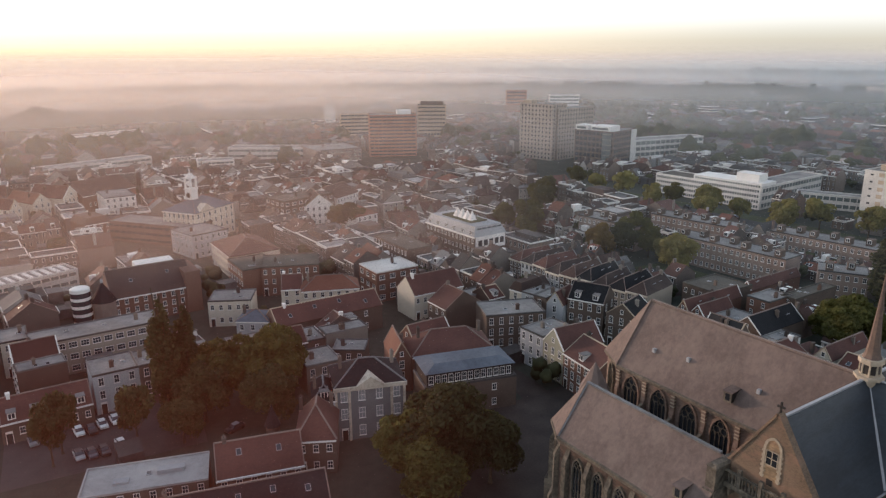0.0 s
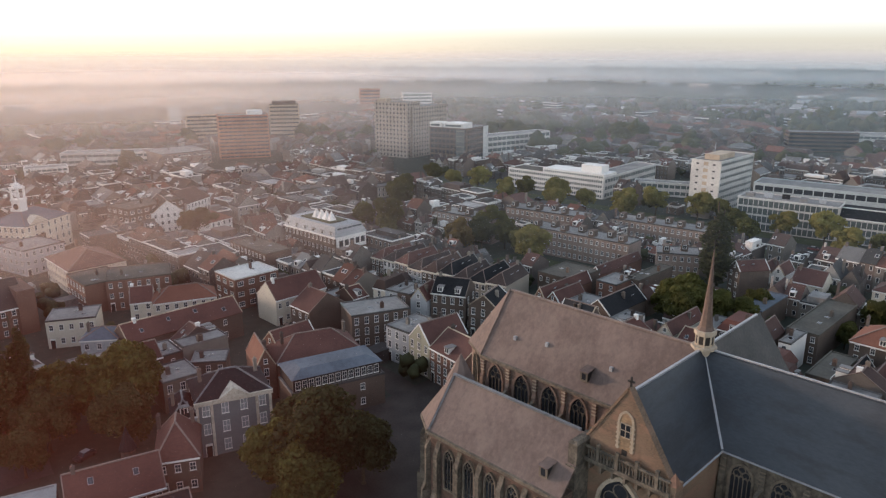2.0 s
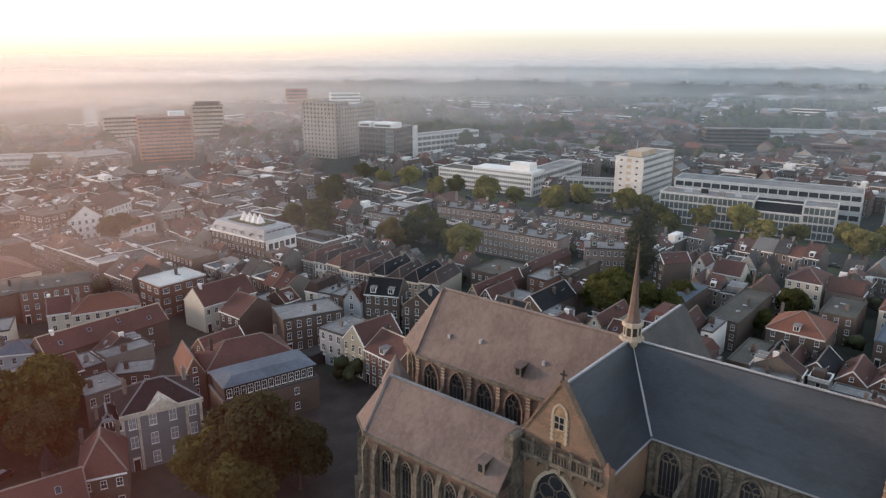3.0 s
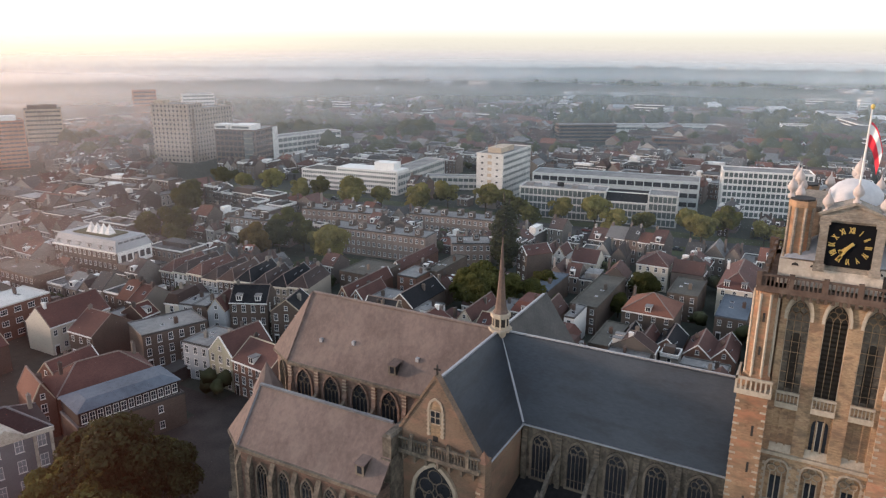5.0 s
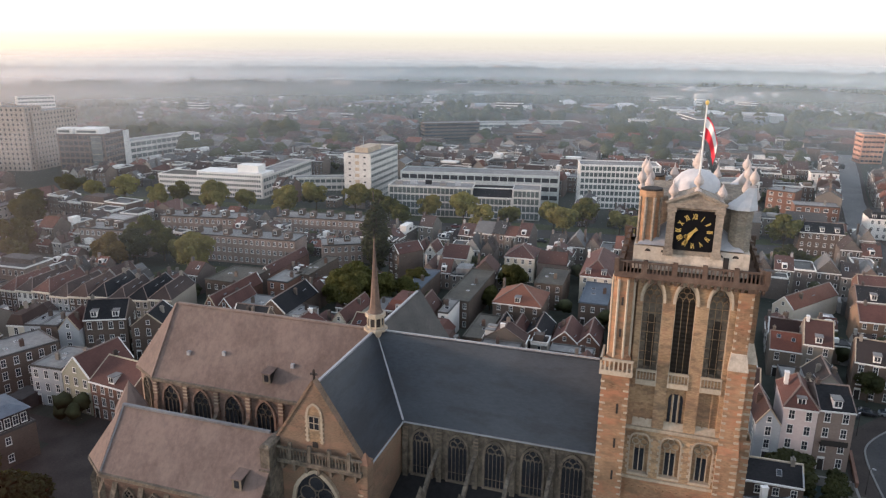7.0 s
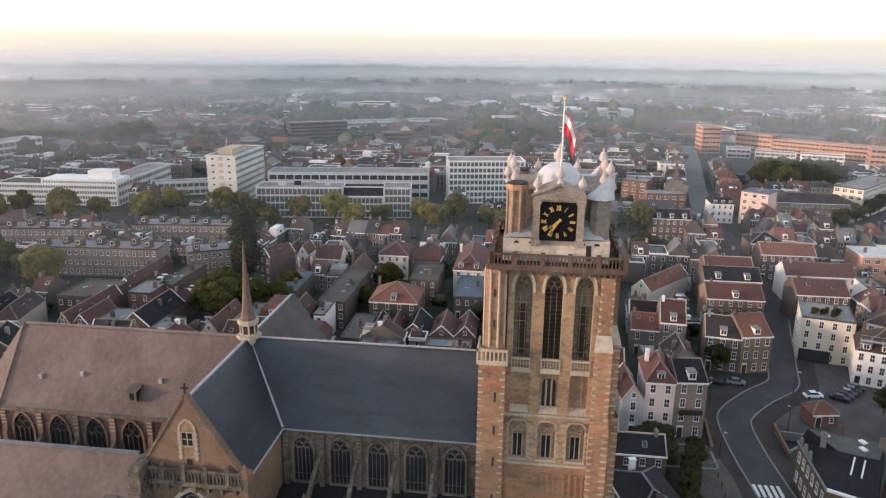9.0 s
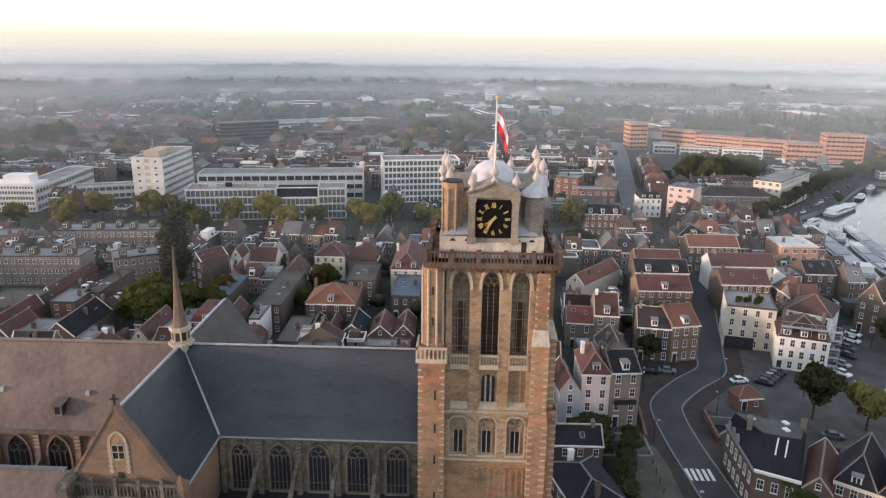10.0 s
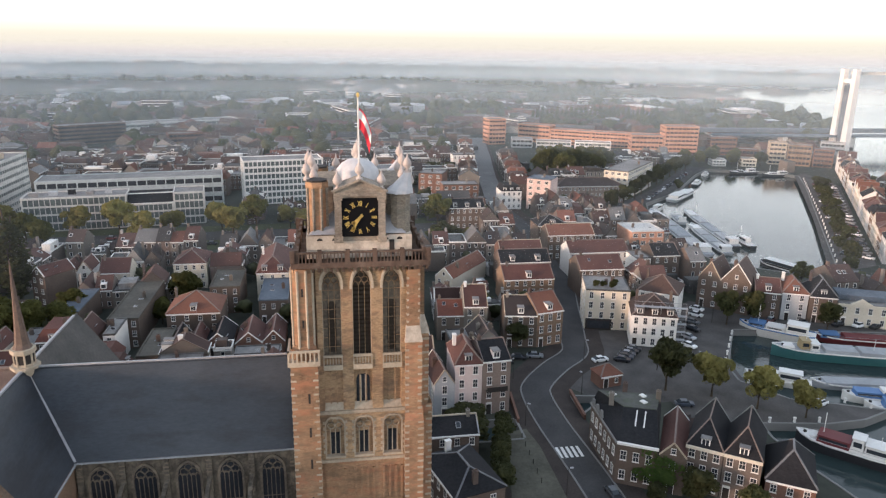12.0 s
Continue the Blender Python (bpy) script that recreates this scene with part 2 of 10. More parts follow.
OLDSLATE = surface("faded_slate", (0.10, 0.071, 0.061), (0.195, 0.141, 0.12), 0.75, 1.1, stretch=(1.3, 1.3, 1), bump=0.22, coarse=0.12, patch=(((0.215, 0.165, 0.138), 0.18, 0.38), ((0.08, 0.062, 0.056), 0.5, 0.3)))
HIPLEAD = surface("dull_hip_lead", (0.10, 0.10, 0.105), (0.20, 0.20, 0.205), 0.6, 1.5, bump=0.1)
LEAD = surface("lead_sheet", (0.24, 0.24, 0.25), (0.40, 0.40, 0.41), 0.5, 1.5, bump=0.1, spec=0.5)
DOMELEAD = surface("pale_dome_lead", (0.40, 0.39, 0.40), (0.56, 0.55, 0.55), 0.55, 1.5, bump=0.1)
DARKSLATE = surface("streaked_slate", (0.035, 0.036, 0.035), (0.11, 0.10, 0.092), 0.7, 1.2, stretch=(3, 3, 0.5), bump=0.2)
GLASS = surface("leaded_glass", (0.012, 0.014, 0.018), (0.04, 0.042, 0.05), 0.25, 4.0, bump=0.05, spec=0.5)
PANE = surface("house_pane", (0.02, 0.025, 0.03), (0.05, 0.055, 0.065), 0.12, 2.0, bump=0.02, spec=0.6)
LOUVRE = surface("belfry_louvres", (0.02, 0.016, 0.013), (0.05, 0.04, 0.03), 0.85, 3.0, bump=0.2)
SPIRE = surface("spire_slate", (0.075, 0.055, 0.05), (0.17, 0.115, 0.085), 0.7, 2.0, bump=0.1)
BLACK = plain("clock_black", (0.008, 0.008, 0.009), 0.9, 0.0, 0.1)
GOLD = plain("gilding", (0.75, 0.52, 0.16), 0.4, 0.6)
COPPER = surface("flashing_copper", (0.13, 0.07, 0.05), (0.28, 0.15, 0.095), 0.6, 1.5, bump=0.1)
DARKWOOD = plain("dark_louvre", (0.03, 0.025, 0.022), 0.8)
WHITE = surface("white_paint", (0.62, 0.60, 0.57), (0.82, 0.80, 0.76), 0.6, 1.5, bump=0.05)
RED = plain("flag_red", (0.62, 0.03, 0.05), 0.8)
CLOTH = plain("flag_white", (0.8, 0.79, 0.76), 0.8)
TILES = surface("roof_tiles", (0.65, 0.65, 0.65), (1.1, 1.05, 1.0), 0.8, 1.8, 0.25, stretch=(1, 1, 3), bump=0.4,
                tints=((0.104, 0.044, 0.035), (0.071, 0.037, 0.032), (0.054, 0.036, 0.032), (0.044, 0.035, 0.033), (0.165, 0.063, 0.044), (0.087, 0.038, 0.031), (0.037, 0.035, 0.036), (0.065, 0.035, 0.030)))
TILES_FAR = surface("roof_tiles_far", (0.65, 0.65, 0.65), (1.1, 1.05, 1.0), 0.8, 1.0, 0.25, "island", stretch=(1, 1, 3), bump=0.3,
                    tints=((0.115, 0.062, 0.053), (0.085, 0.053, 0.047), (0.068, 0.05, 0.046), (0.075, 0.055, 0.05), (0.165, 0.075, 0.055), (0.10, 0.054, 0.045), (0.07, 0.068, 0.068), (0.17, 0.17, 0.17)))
WALLS = surface("house_brick", (0.7, 0.7, 0.7), (1.1, 1.08, 1.05), 0.9, 2.0, 0.2, stretch=(1, 1, 3), bump=0.25,
                tints=((0.116, 0.086, 0.074), (0.093, 0.072, 0.064), (0.151, 0.119, 0.100), (0.146, 0.126, 0.111), (0.084, 0.069, 0.062), (0.176, 0.145, 0.119), (0.114, 0.077, 0.063), (0.238, 0.216, 0.189)))
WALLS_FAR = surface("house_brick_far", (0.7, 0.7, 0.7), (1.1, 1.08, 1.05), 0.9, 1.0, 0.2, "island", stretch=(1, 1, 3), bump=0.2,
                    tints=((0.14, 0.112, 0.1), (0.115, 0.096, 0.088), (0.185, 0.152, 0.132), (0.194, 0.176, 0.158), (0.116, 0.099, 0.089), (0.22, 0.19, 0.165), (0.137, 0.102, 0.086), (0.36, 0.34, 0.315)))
FLATROOF = surface("bitumen_roof", (0.6, 0.6, 0.6), (1.25, 1.22, 1.2), 0.85, 0.8, 0.25, "island", bump=0.15, tints=((0.06, 0.06, 0.06), (0.09, 0.088, 0.085), (0.12, 0.115, 0.11), (0.07, 0.068, 0.067), (0.30, 0.29, 0.28), (0.08, 0.08, 0.08), (0.17, 0.165, 0.16)))
GROUND = surface("town_ground", (0.026, 0.032, 0.024), (0.062, 0.063, 0.05), 0.95, 0.35, bump=0.2, coarse=0.02)
ASPHALT = surface("asphalt", (0.038, 0.037, 0.038), (0.072, 0.069, 0.067), 0.85, 2.0, bump=0.1, coarse=0.15)
PAVING = surface("brick_paving", (0.029, 0.023, 0.020), (0.066, 0.052, 0.045), 0.9, 2.5, bump=0.15, coarse=0.2)
QUAYPAVE = surface("quay_setts", (0.052, 0.048, 0.045), (0.115, 0.105, 0.098), 0.9, 2.5, bump=0.15, coarse=0.2)
KERB = plain("kerb_stone", (0.20, 0.195, 0.185), 0.85)
GRASS = surface("grass", (0.035, 0.04, 0.018), (0.075, 0.085, 0.04), 0.95, 1.5, bump=0.4)
VERGE = surface("worn_verge", (0.06, 0.057, 0.044), (0.125, 0.118, 0.09), 0.95, 1.2, bump=0.3, coarse=0.2)
BARK = surface("bark", (0.04, 0.03, 0.02), (0.10, 0.075, 0.05), 0.95, 3.0, bump=0.4)


def foliage(name, dark, light, by="object"):
    mat = surface(name, dark, light, 0.8, 0.9, 0.3, by, bump=0.0, coarse=0.25, spec=0.2)
    nt = mat.node_tree
    b, out = nt.nodes["Principled BSDF"], nt.nodes["Material Output"]
    thin, mix = nt.nodes.new("ShaderNodeBsdfTranslucent"), nt.nodes.new("ShaderNodeMixShader")
    thin.inputs["Color"].default_value = (*[c * 1.3 for c in light], 1)
    mix.inputs[0].default_value = 0.3
    nt.links.new(b.outputs[0], mix.inputs[1])
    nt.links.new(thin.outputs[0], mix.inputs[2])
    nt.links.new(mix.outputs[0], out.inputs["Surface"])
    return mat


LEAF = foliage("leaf_green", (0.027, 0.035, 0.011), (0.12, 0.114, 0.032))
LEAF_GOLD = foliage("leaf_autumn", (0.07, 0.05, 0.016), (0.20, 0.135, 0.045))
LEAF_PALE = foliage("leaf_yellow_green", (0.085, 0.083, 0.026), (0.25, 0.22, 0.075))
LEAF_DARK = foliage("leaf_dark", (0.022, 0.028, 0.011), (0.074, 0.074, 0.028))
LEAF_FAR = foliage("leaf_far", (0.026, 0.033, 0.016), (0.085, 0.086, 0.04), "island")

water = bpy.data.materials.new("harbour_water")
water.use_nodes = True
wb = water.node_tree.nodes["Principled BSDF"]
wb.inputs["Base Color"].default_value, wb.inputs["Roughness"].default_value, wb.inputs["IOR"].default_value = (0.03, 0.045, 0.045, 1), 0.08, 1.33
wv, wbump = water.node_tree.nodes.new("ShaderNodeTexNoise"), water.node_tree.nodes.new("ShaderNodeBump")
wgeo = water.node_tree.nodes.new("ShaderNodeNewGeometry")
wv.inputs["Scale"].default_value, wv.inputs["Detail"].default_value = 0.5, 4
wbump.inputs["Strength"].default_value, wbump.inputs["Distance"].default_value = 0.25, 0.2
water.node_tree.links.new(wgeo.outputs["Position"], wv.inputs["Vector"])
water.node_tree.links.new(wv.outputs["Fac"], wbump.inputs["Height"])
water.node_tree.links.new(wbump.outputs["Normal"], wb.inputs["Normal"])


# ---------- ground, water, quays, roads ----------
from mathutils.geometry import tessellate_polygon

BASIN = [(172, -111.5), (166, -107.5), (149.5, -97), (142, -95.5), (132, -102), (128.5, -111), (124, -121), (120.8, -112), (120.3, -103), (122.5, -89), (117, -88),
         (108, -88.5), (100, -90), (70, -95), (40, -100), (40, -230), (150, -230), (158, -200), (164.5, -153.5)]
HARBOUR = [(436, -247), (418, -230), (377, -199), (355, -180), (337, -160), (311, -150), (283, -143), (253, -139.5), (238, -142), (230, -148), (212, -171), (226, -184), (294, -226), (374, -275.5), (407, -294), (424, -286), (431, -264)]
RIVER = [(1560, -850), (1400, -797), (995, -633), (794, -552), (700, -515), (600, -470), (452, -368), (390, -330), (300, -300), (100, -300), (-300, -700), (-300, -2300),
         (2300, -2300), (1820, -1540), (1497, -1128), (1278, -885)]

CANAL_A = [(123.5, -37), (131, -37), (131.5, -14), (123, -14)]
CANAL_B = [(132, -52.6), (138.5, -60), (139.5, -52.6)]


def sheet(ring, z):
    s = Shape()
    return s.add([(x, y, z) for x, y in ring], [tuple(range(len(ring)))])


def ground_sheet():
    far = 5200
    outer = [(-far, -far), (far, -far), (far, far), (-far, far)]
    loops = [outer, BASIN, HARBOUR, RIVER, CANAL_A, CANAL_B]
    flat = [p for ring in loops for p in ring]
    tris = tessellate_polygon([[Vector((x, y, 0)) for x, y in ring] for ring in loops])
    s = Shape()
    fixed = []
    for a, b, c in tris:
        (ax, ay), (bx, by), (cx, cy) = flat[a], flat[b], flat[c]
        fixed.append((a, b, c) if (bx - ax) * (cy - ay) - (by - ay) * (cx - ax) > 0 else (a, c, b))
    s.add([(x, y, 0) for x, y in flat], fixed)
    return tagged(part("ground", s, GROUND), "dark town ground reaching out to the horizon", "ground", kind="structure")


ground_sheet()
tagged(part("water", sheet([(-400, -2400), (2400, -2400), (2400, -10), (-400, -10)], -1.7), water), "still grey-green harbour and river water", "water", kind="structure")
for ring in (BASIN, HARBOUR, RIVER, CANAL_A, CANAL_B):
    s = Shape()
    n = len(ring)
    area = sum(ring[i][0] * ring[(i + 1) % n][1] - ring[(i + 1) % n][0] * ring[i][1] for i in range(n))
    out = ring if area > 0 else ring[::-1]
    for i in range(n):
        (ax, ay), (bx, by) = out[i], out[(i + 1) % n]
        s.add([(ax, ay, -3), (bx, by, -3), (bx, by, 0.12), (ax, ay, 0.12)], [(0, 1, 2, 3)])
        d = Vector((bx - ax, by - ay, 0)).normalized()
        w = Vector((d.y, -d.x, 0)) * 0.5
        s.add([(ax, ay, 0.12), (bx, by, 0.12), (bx + w.x, by + w.y, 0.12), (ax + w.x, ay + w.y, 0.12), (bx + w.x, by + w.y, -0.05), (ax + w.x, ay + w.y, -0.05)], [(3, 2, 1, 0), (5, 4, 2, 3)])
    tagged(part("quay_wall", s, KERB), "stone quay wall along the water", "quay", kind="structure")


def strip(line, width, z, thick=0.0):
    """A ribbon along a line of plan points."""
    s = Shape()
    pts = [Vector((x, y, 0)) for x, y in line]
    sides = []
    for i, p in enumerate(pts):
        d = (pts[min(i + 1, len(pts) - 1)] - pts[max(i - 1, 0)]).normalized()
        n = Vector((-d.y, d.x, 0)) * width / 2
        sides.append((p + n, p - n))
    for (a, b), (c, d) in zip(sides, sides[1:]):
        s.add([(a.x, a.y, z), (b.x, b.y, z), (d.x, d.y, z), (c.x, c.y, z)], [(0, 1, 2, 3)])
        if thick:
            s.add([(a.x, a.y, z), (c.x, c.y, z), (c.x, c.y, z - thick), (a.x, a.y, z - thick), (b.x, b.y, z), (d.x, d.y, z), (d.x, d.y, z - thick), (b.x, b.y, z - thick)],
                  [(0, 1, 2, 3), (7, 6, 5, 4)])
    return s


def smooth_line(line, n=5):
    out = []
    for i in range(len(line) - 1):
        p0, p1, p2, p3 = (Vector(line[max(0, min(len(line) - 1, j))]) for j in (i - 1, i, i + 1, i + 2))
        for k in range(n):
            t = k / n
            out.append(tuple(0.5 * (2 * p1 + (p2 - p0) * t + (2 * p0 - 5 * p1 + 4 * p2 - p3) * t * t + (3 * p1 - p0 - 3 * p2 + p3) * t ** 3)))
    return out + [tuple(line[-1])]


def shifted(line, off):
    pts = [Vector(p) for p in line]
    out = []
    for i, p in enumerate(pts):
        d = (pts[min(i + 1, len(pts) - 1)] - pts[max(i - 1, 0)]).normalized()
        out.append((p.x - d.y * off, p.y + d.x * off))
    return out


MAIN = smooth_line([(80, -46.5), (105, -46), (117.3, -45.3), (128.4, -44.6), (140.5, -44.7), (146.5, -46.6), (155, -53.5), (162.4, -61.0), (171.5, -63.8), (192.4, -69.3), (218.5, -75.7), (252.6, -79.5), (297.9, -83.5), (325, -83), (345, -83), (420.7, -94), (512.4, -110.5), (611, -127)])
tagged(part("pavement", strip(MAIN, 15, 0.04), PAVING), "grey-brown paved footway beside the street", "pavement", kind="structure")
tagged(part("road", strip(MAIN, 6.2, 0.055), ASPHALT), "dark asphalt street winding past the church", "road", kind="structure")
# paler than ASPHALT: the sheen of a grazing view is put into the colour
STREETGREY = surface("sheen_grey_asphalt", (0.10, 0.10, 0.102), (0.17, 0.168, 0.165), 0.7, 1.0, bump=0.05, coarse=0.1)
tagged(part("road", strip([(345, -83), (420.7, -94), (512.4, -110.5), (611, -127)], 11, 0.07), STREETGREY), "wide straight grey street with parked cars", "road", kind="structure")
NEAR = MAIN[:52]
for off in (3.35, -3.35):
    tagged(part("kerb", strip(shifted(NEAR, off), 0.35, 0.17, 0.15), KERB), "pale stone kerb along the street", "kerb", kind="structure")
PLAZA = [(148, -50), (158, -62), (176, -68), (176, -84), (168, -108), (150, -98), (138, -96), (134, -72), (140, -56)]
tagged(part("square", sheet(PLAZA[::-1], 0.03), QUAYPAVE), "open brick-paved square at the quay", "square", kind="structure")
tagged(part("quay", sheet([(176, -84), (196, -110), (166, -160), (164.8, -153), (171.6, -111.5), (168, -108)][::-1], 0.03), QUAYPAVE), "brick-paved quay in front of the houses", "quay", kind="structure")
tagged(part("quay", sheet([(140, -74), (141.6, -95.3), (131.6, -101.8), (128.2, -110.7), (124, -120), (121.2, -112), (120.8, -103), (123, -89), (122, -74)][::-1], 0.05), QUAYPAVE), "brick-paved quay arm with trees", "quay", kind="structure")
tagged(part("churchyard", sheet([(60, -30), (112, -30), (112, 112), (84, 112), (60, 96)], 0.02), PAVING), "paved churchyard round the church", "pavement", kind="structure")
tagged(part("street", strip(smooth_line([(62, 100), (82, 103), (95, 105), (99, 116), (99.5, 135), (97, 160)]), 7, 0.045), PAVING), "brick street behind the choir", "street", kind="structure")
tagged(part("lawn", sheet([(84, -29.5), (104, -29.6), (126, -34.2), (127, -38.4), (120, -39.4), (103, -39.3), (84, -39.6)][::-1], 0.05), VERGE), "worn grey-brown verge beside the street", "lawn", kind="structure")
crossing = thing("zebra_crossing", "white striped zebra crossing on the asphalt street", "crossing")
for k in range(5):
    y = -46.9 + k * 1.05
    part("stripe", Shape().box(115.4, 119.2, y, y + 0.6, 0.06, 0.066), WHITE, crossing)
tagged(part("harbour_street", strip([(446, -246), (422, -224), (380, -193), (358, -173), (338, -153), (320, -134), (300, -118)], 11, 0.04), ASPHALT), "asphalt quayside street with parked cars", "road", kind="structure")
tagged(part("quay", sheet([(216, -172), (231, -184), (296, -225), (376, -273), (410, -293), (416, -305), (372, -297), (328, -268), (272, -230.5), (224, -199.5)][::-1], 0.03), QUAYPAVE), "paved quay with trees and parked cars", "quay", kind="structure")
tagged(part("lawn", sheet([(193, 120), (209, 118), (207, 166), (192, 168)], 0.04), GRASS), "dull green lawn in front of the flats", "lawn", kind="structure")
# parking lot at the edge of the trees
tagged(part("car_park", sheet([(-6, 136), (30, 133), (34, 158), (-4, 160)], 0.03), ASPHALT), "asphalt car park between houses and trees", "car park", kind="structure")
tagged(part("street", sheet([(-16, 110), (-8, 110), (-4, 175), (-12, 175)], 0.035), ASPHALT), "asphalt side street beside the car park", "street", kind="structure")
tagged(part("avenue", strip([(275, 330), (285, 230), (288, 150), (292, 60), (300, -60)], 14, 0.05), ASPHALT), "wide tree-lined asphalt avenue", "road", kind="structure")

tagged(part("verge", strip([(273, 330), (283, 230), (286, 150), (290, 60), (298, -60)], 38, 0.03), GRASS), "dull grass verge along the avenue", "lawn", kind="structure")

# ---------- morning haze painted on thin standing veils that thicken with distance and thin out with height ---
def haze_sheet_material(strength, low, high, radius, warm=1.0, front=(0.6, 0.79, 0.92), back=(0.92, 0.86, 0.82), aside=1.0):
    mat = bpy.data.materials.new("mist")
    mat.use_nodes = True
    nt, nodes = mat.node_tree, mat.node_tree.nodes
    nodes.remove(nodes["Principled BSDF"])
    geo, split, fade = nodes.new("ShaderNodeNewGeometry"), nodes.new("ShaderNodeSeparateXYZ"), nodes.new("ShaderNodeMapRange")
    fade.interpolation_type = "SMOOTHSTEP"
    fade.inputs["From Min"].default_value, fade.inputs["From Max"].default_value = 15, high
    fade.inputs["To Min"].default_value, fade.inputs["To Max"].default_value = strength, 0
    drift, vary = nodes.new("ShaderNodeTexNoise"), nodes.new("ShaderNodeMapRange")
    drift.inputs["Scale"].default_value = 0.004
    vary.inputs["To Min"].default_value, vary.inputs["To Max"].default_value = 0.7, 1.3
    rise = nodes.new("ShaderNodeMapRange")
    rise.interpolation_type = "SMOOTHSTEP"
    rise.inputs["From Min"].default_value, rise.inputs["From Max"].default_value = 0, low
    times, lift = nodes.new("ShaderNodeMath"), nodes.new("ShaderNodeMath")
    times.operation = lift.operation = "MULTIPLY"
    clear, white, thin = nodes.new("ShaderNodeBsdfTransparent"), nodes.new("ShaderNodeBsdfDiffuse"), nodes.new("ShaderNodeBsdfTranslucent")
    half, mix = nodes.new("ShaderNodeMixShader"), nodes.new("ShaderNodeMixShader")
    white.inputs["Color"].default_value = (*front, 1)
    sunward, lit = nodes.new("ShaderNodeMapRange"), nodes.new("ShaderNodeMix")      # its see-through colour is tinted more golden on the sun's side
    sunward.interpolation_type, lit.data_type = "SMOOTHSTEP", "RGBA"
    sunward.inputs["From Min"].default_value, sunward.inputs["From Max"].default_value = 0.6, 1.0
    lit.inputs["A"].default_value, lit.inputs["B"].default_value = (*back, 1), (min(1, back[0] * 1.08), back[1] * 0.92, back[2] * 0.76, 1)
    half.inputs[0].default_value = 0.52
    side, thick, denser = nodes.new("ShaderNodeMath"), nodes.new("ShaderNodeMapRange"), nodes.new("ShaderNodeMath")   # the sheet is made denser to the north-east, for the glow on the sun's side
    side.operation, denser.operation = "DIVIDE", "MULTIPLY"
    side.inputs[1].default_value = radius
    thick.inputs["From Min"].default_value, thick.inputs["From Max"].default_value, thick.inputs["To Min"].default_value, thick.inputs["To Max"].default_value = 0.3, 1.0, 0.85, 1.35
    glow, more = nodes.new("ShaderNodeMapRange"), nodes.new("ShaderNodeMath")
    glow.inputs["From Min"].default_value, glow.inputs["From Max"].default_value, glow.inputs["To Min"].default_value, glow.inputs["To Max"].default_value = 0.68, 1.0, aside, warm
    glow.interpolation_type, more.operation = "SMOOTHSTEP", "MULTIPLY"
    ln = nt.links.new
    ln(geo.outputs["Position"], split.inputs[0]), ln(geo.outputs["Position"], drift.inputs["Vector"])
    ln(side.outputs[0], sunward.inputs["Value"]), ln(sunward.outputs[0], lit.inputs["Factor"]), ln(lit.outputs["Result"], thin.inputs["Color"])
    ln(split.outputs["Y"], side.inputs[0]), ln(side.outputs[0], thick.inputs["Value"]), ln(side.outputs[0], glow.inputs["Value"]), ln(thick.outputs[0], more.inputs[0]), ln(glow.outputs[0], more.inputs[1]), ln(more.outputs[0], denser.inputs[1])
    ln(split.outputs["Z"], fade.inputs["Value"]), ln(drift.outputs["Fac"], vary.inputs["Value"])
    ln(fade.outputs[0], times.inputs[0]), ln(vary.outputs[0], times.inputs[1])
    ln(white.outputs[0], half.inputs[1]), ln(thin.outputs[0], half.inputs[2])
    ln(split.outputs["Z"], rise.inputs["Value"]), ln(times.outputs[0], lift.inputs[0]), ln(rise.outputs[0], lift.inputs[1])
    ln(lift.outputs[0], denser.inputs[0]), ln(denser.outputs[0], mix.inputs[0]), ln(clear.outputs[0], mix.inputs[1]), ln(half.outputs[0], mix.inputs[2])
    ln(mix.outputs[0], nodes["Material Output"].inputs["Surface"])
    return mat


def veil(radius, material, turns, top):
    """A standing sheet that imitates haze round the place, over the given compass turns in degrees."""
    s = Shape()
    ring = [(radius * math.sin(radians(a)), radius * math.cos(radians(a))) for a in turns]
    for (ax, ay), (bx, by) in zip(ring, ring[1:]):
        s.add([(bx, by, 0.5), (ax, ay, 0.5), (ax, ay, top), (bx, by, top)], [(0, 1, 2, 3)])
    tagged(part("mist", s, material), "thin tinted sheet imitating haze and sun glow over the town", "mist", "mist veils", "stuff")


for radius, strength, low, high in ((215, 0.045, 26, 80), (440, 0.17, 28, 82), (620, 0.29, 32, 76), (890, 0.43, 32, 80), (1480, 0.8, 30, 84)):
    veil(radius, haze_sheet_material(strength, low, high, radius, 1.15 if radius < 800 else 1.3), range(0, 361, 4), high)
for radius, strength, high, front_, back_ in ((235, 0.13, 80, (0.85, 0.60, 0.54), (1.0, 0.66, 0.54)), (84, 0.058, 90, (0.42, 0.13, 0.10), (0.62, 0.19, 0.13))):      # rose-tinted sheets standing in for warm glare towards the sun, thinning out to the side
    veil(radius, haze_sheet_material(strength, 16, high, radius, 1.0, front_, back_, 0.0), range(-24, 49, 4), high)


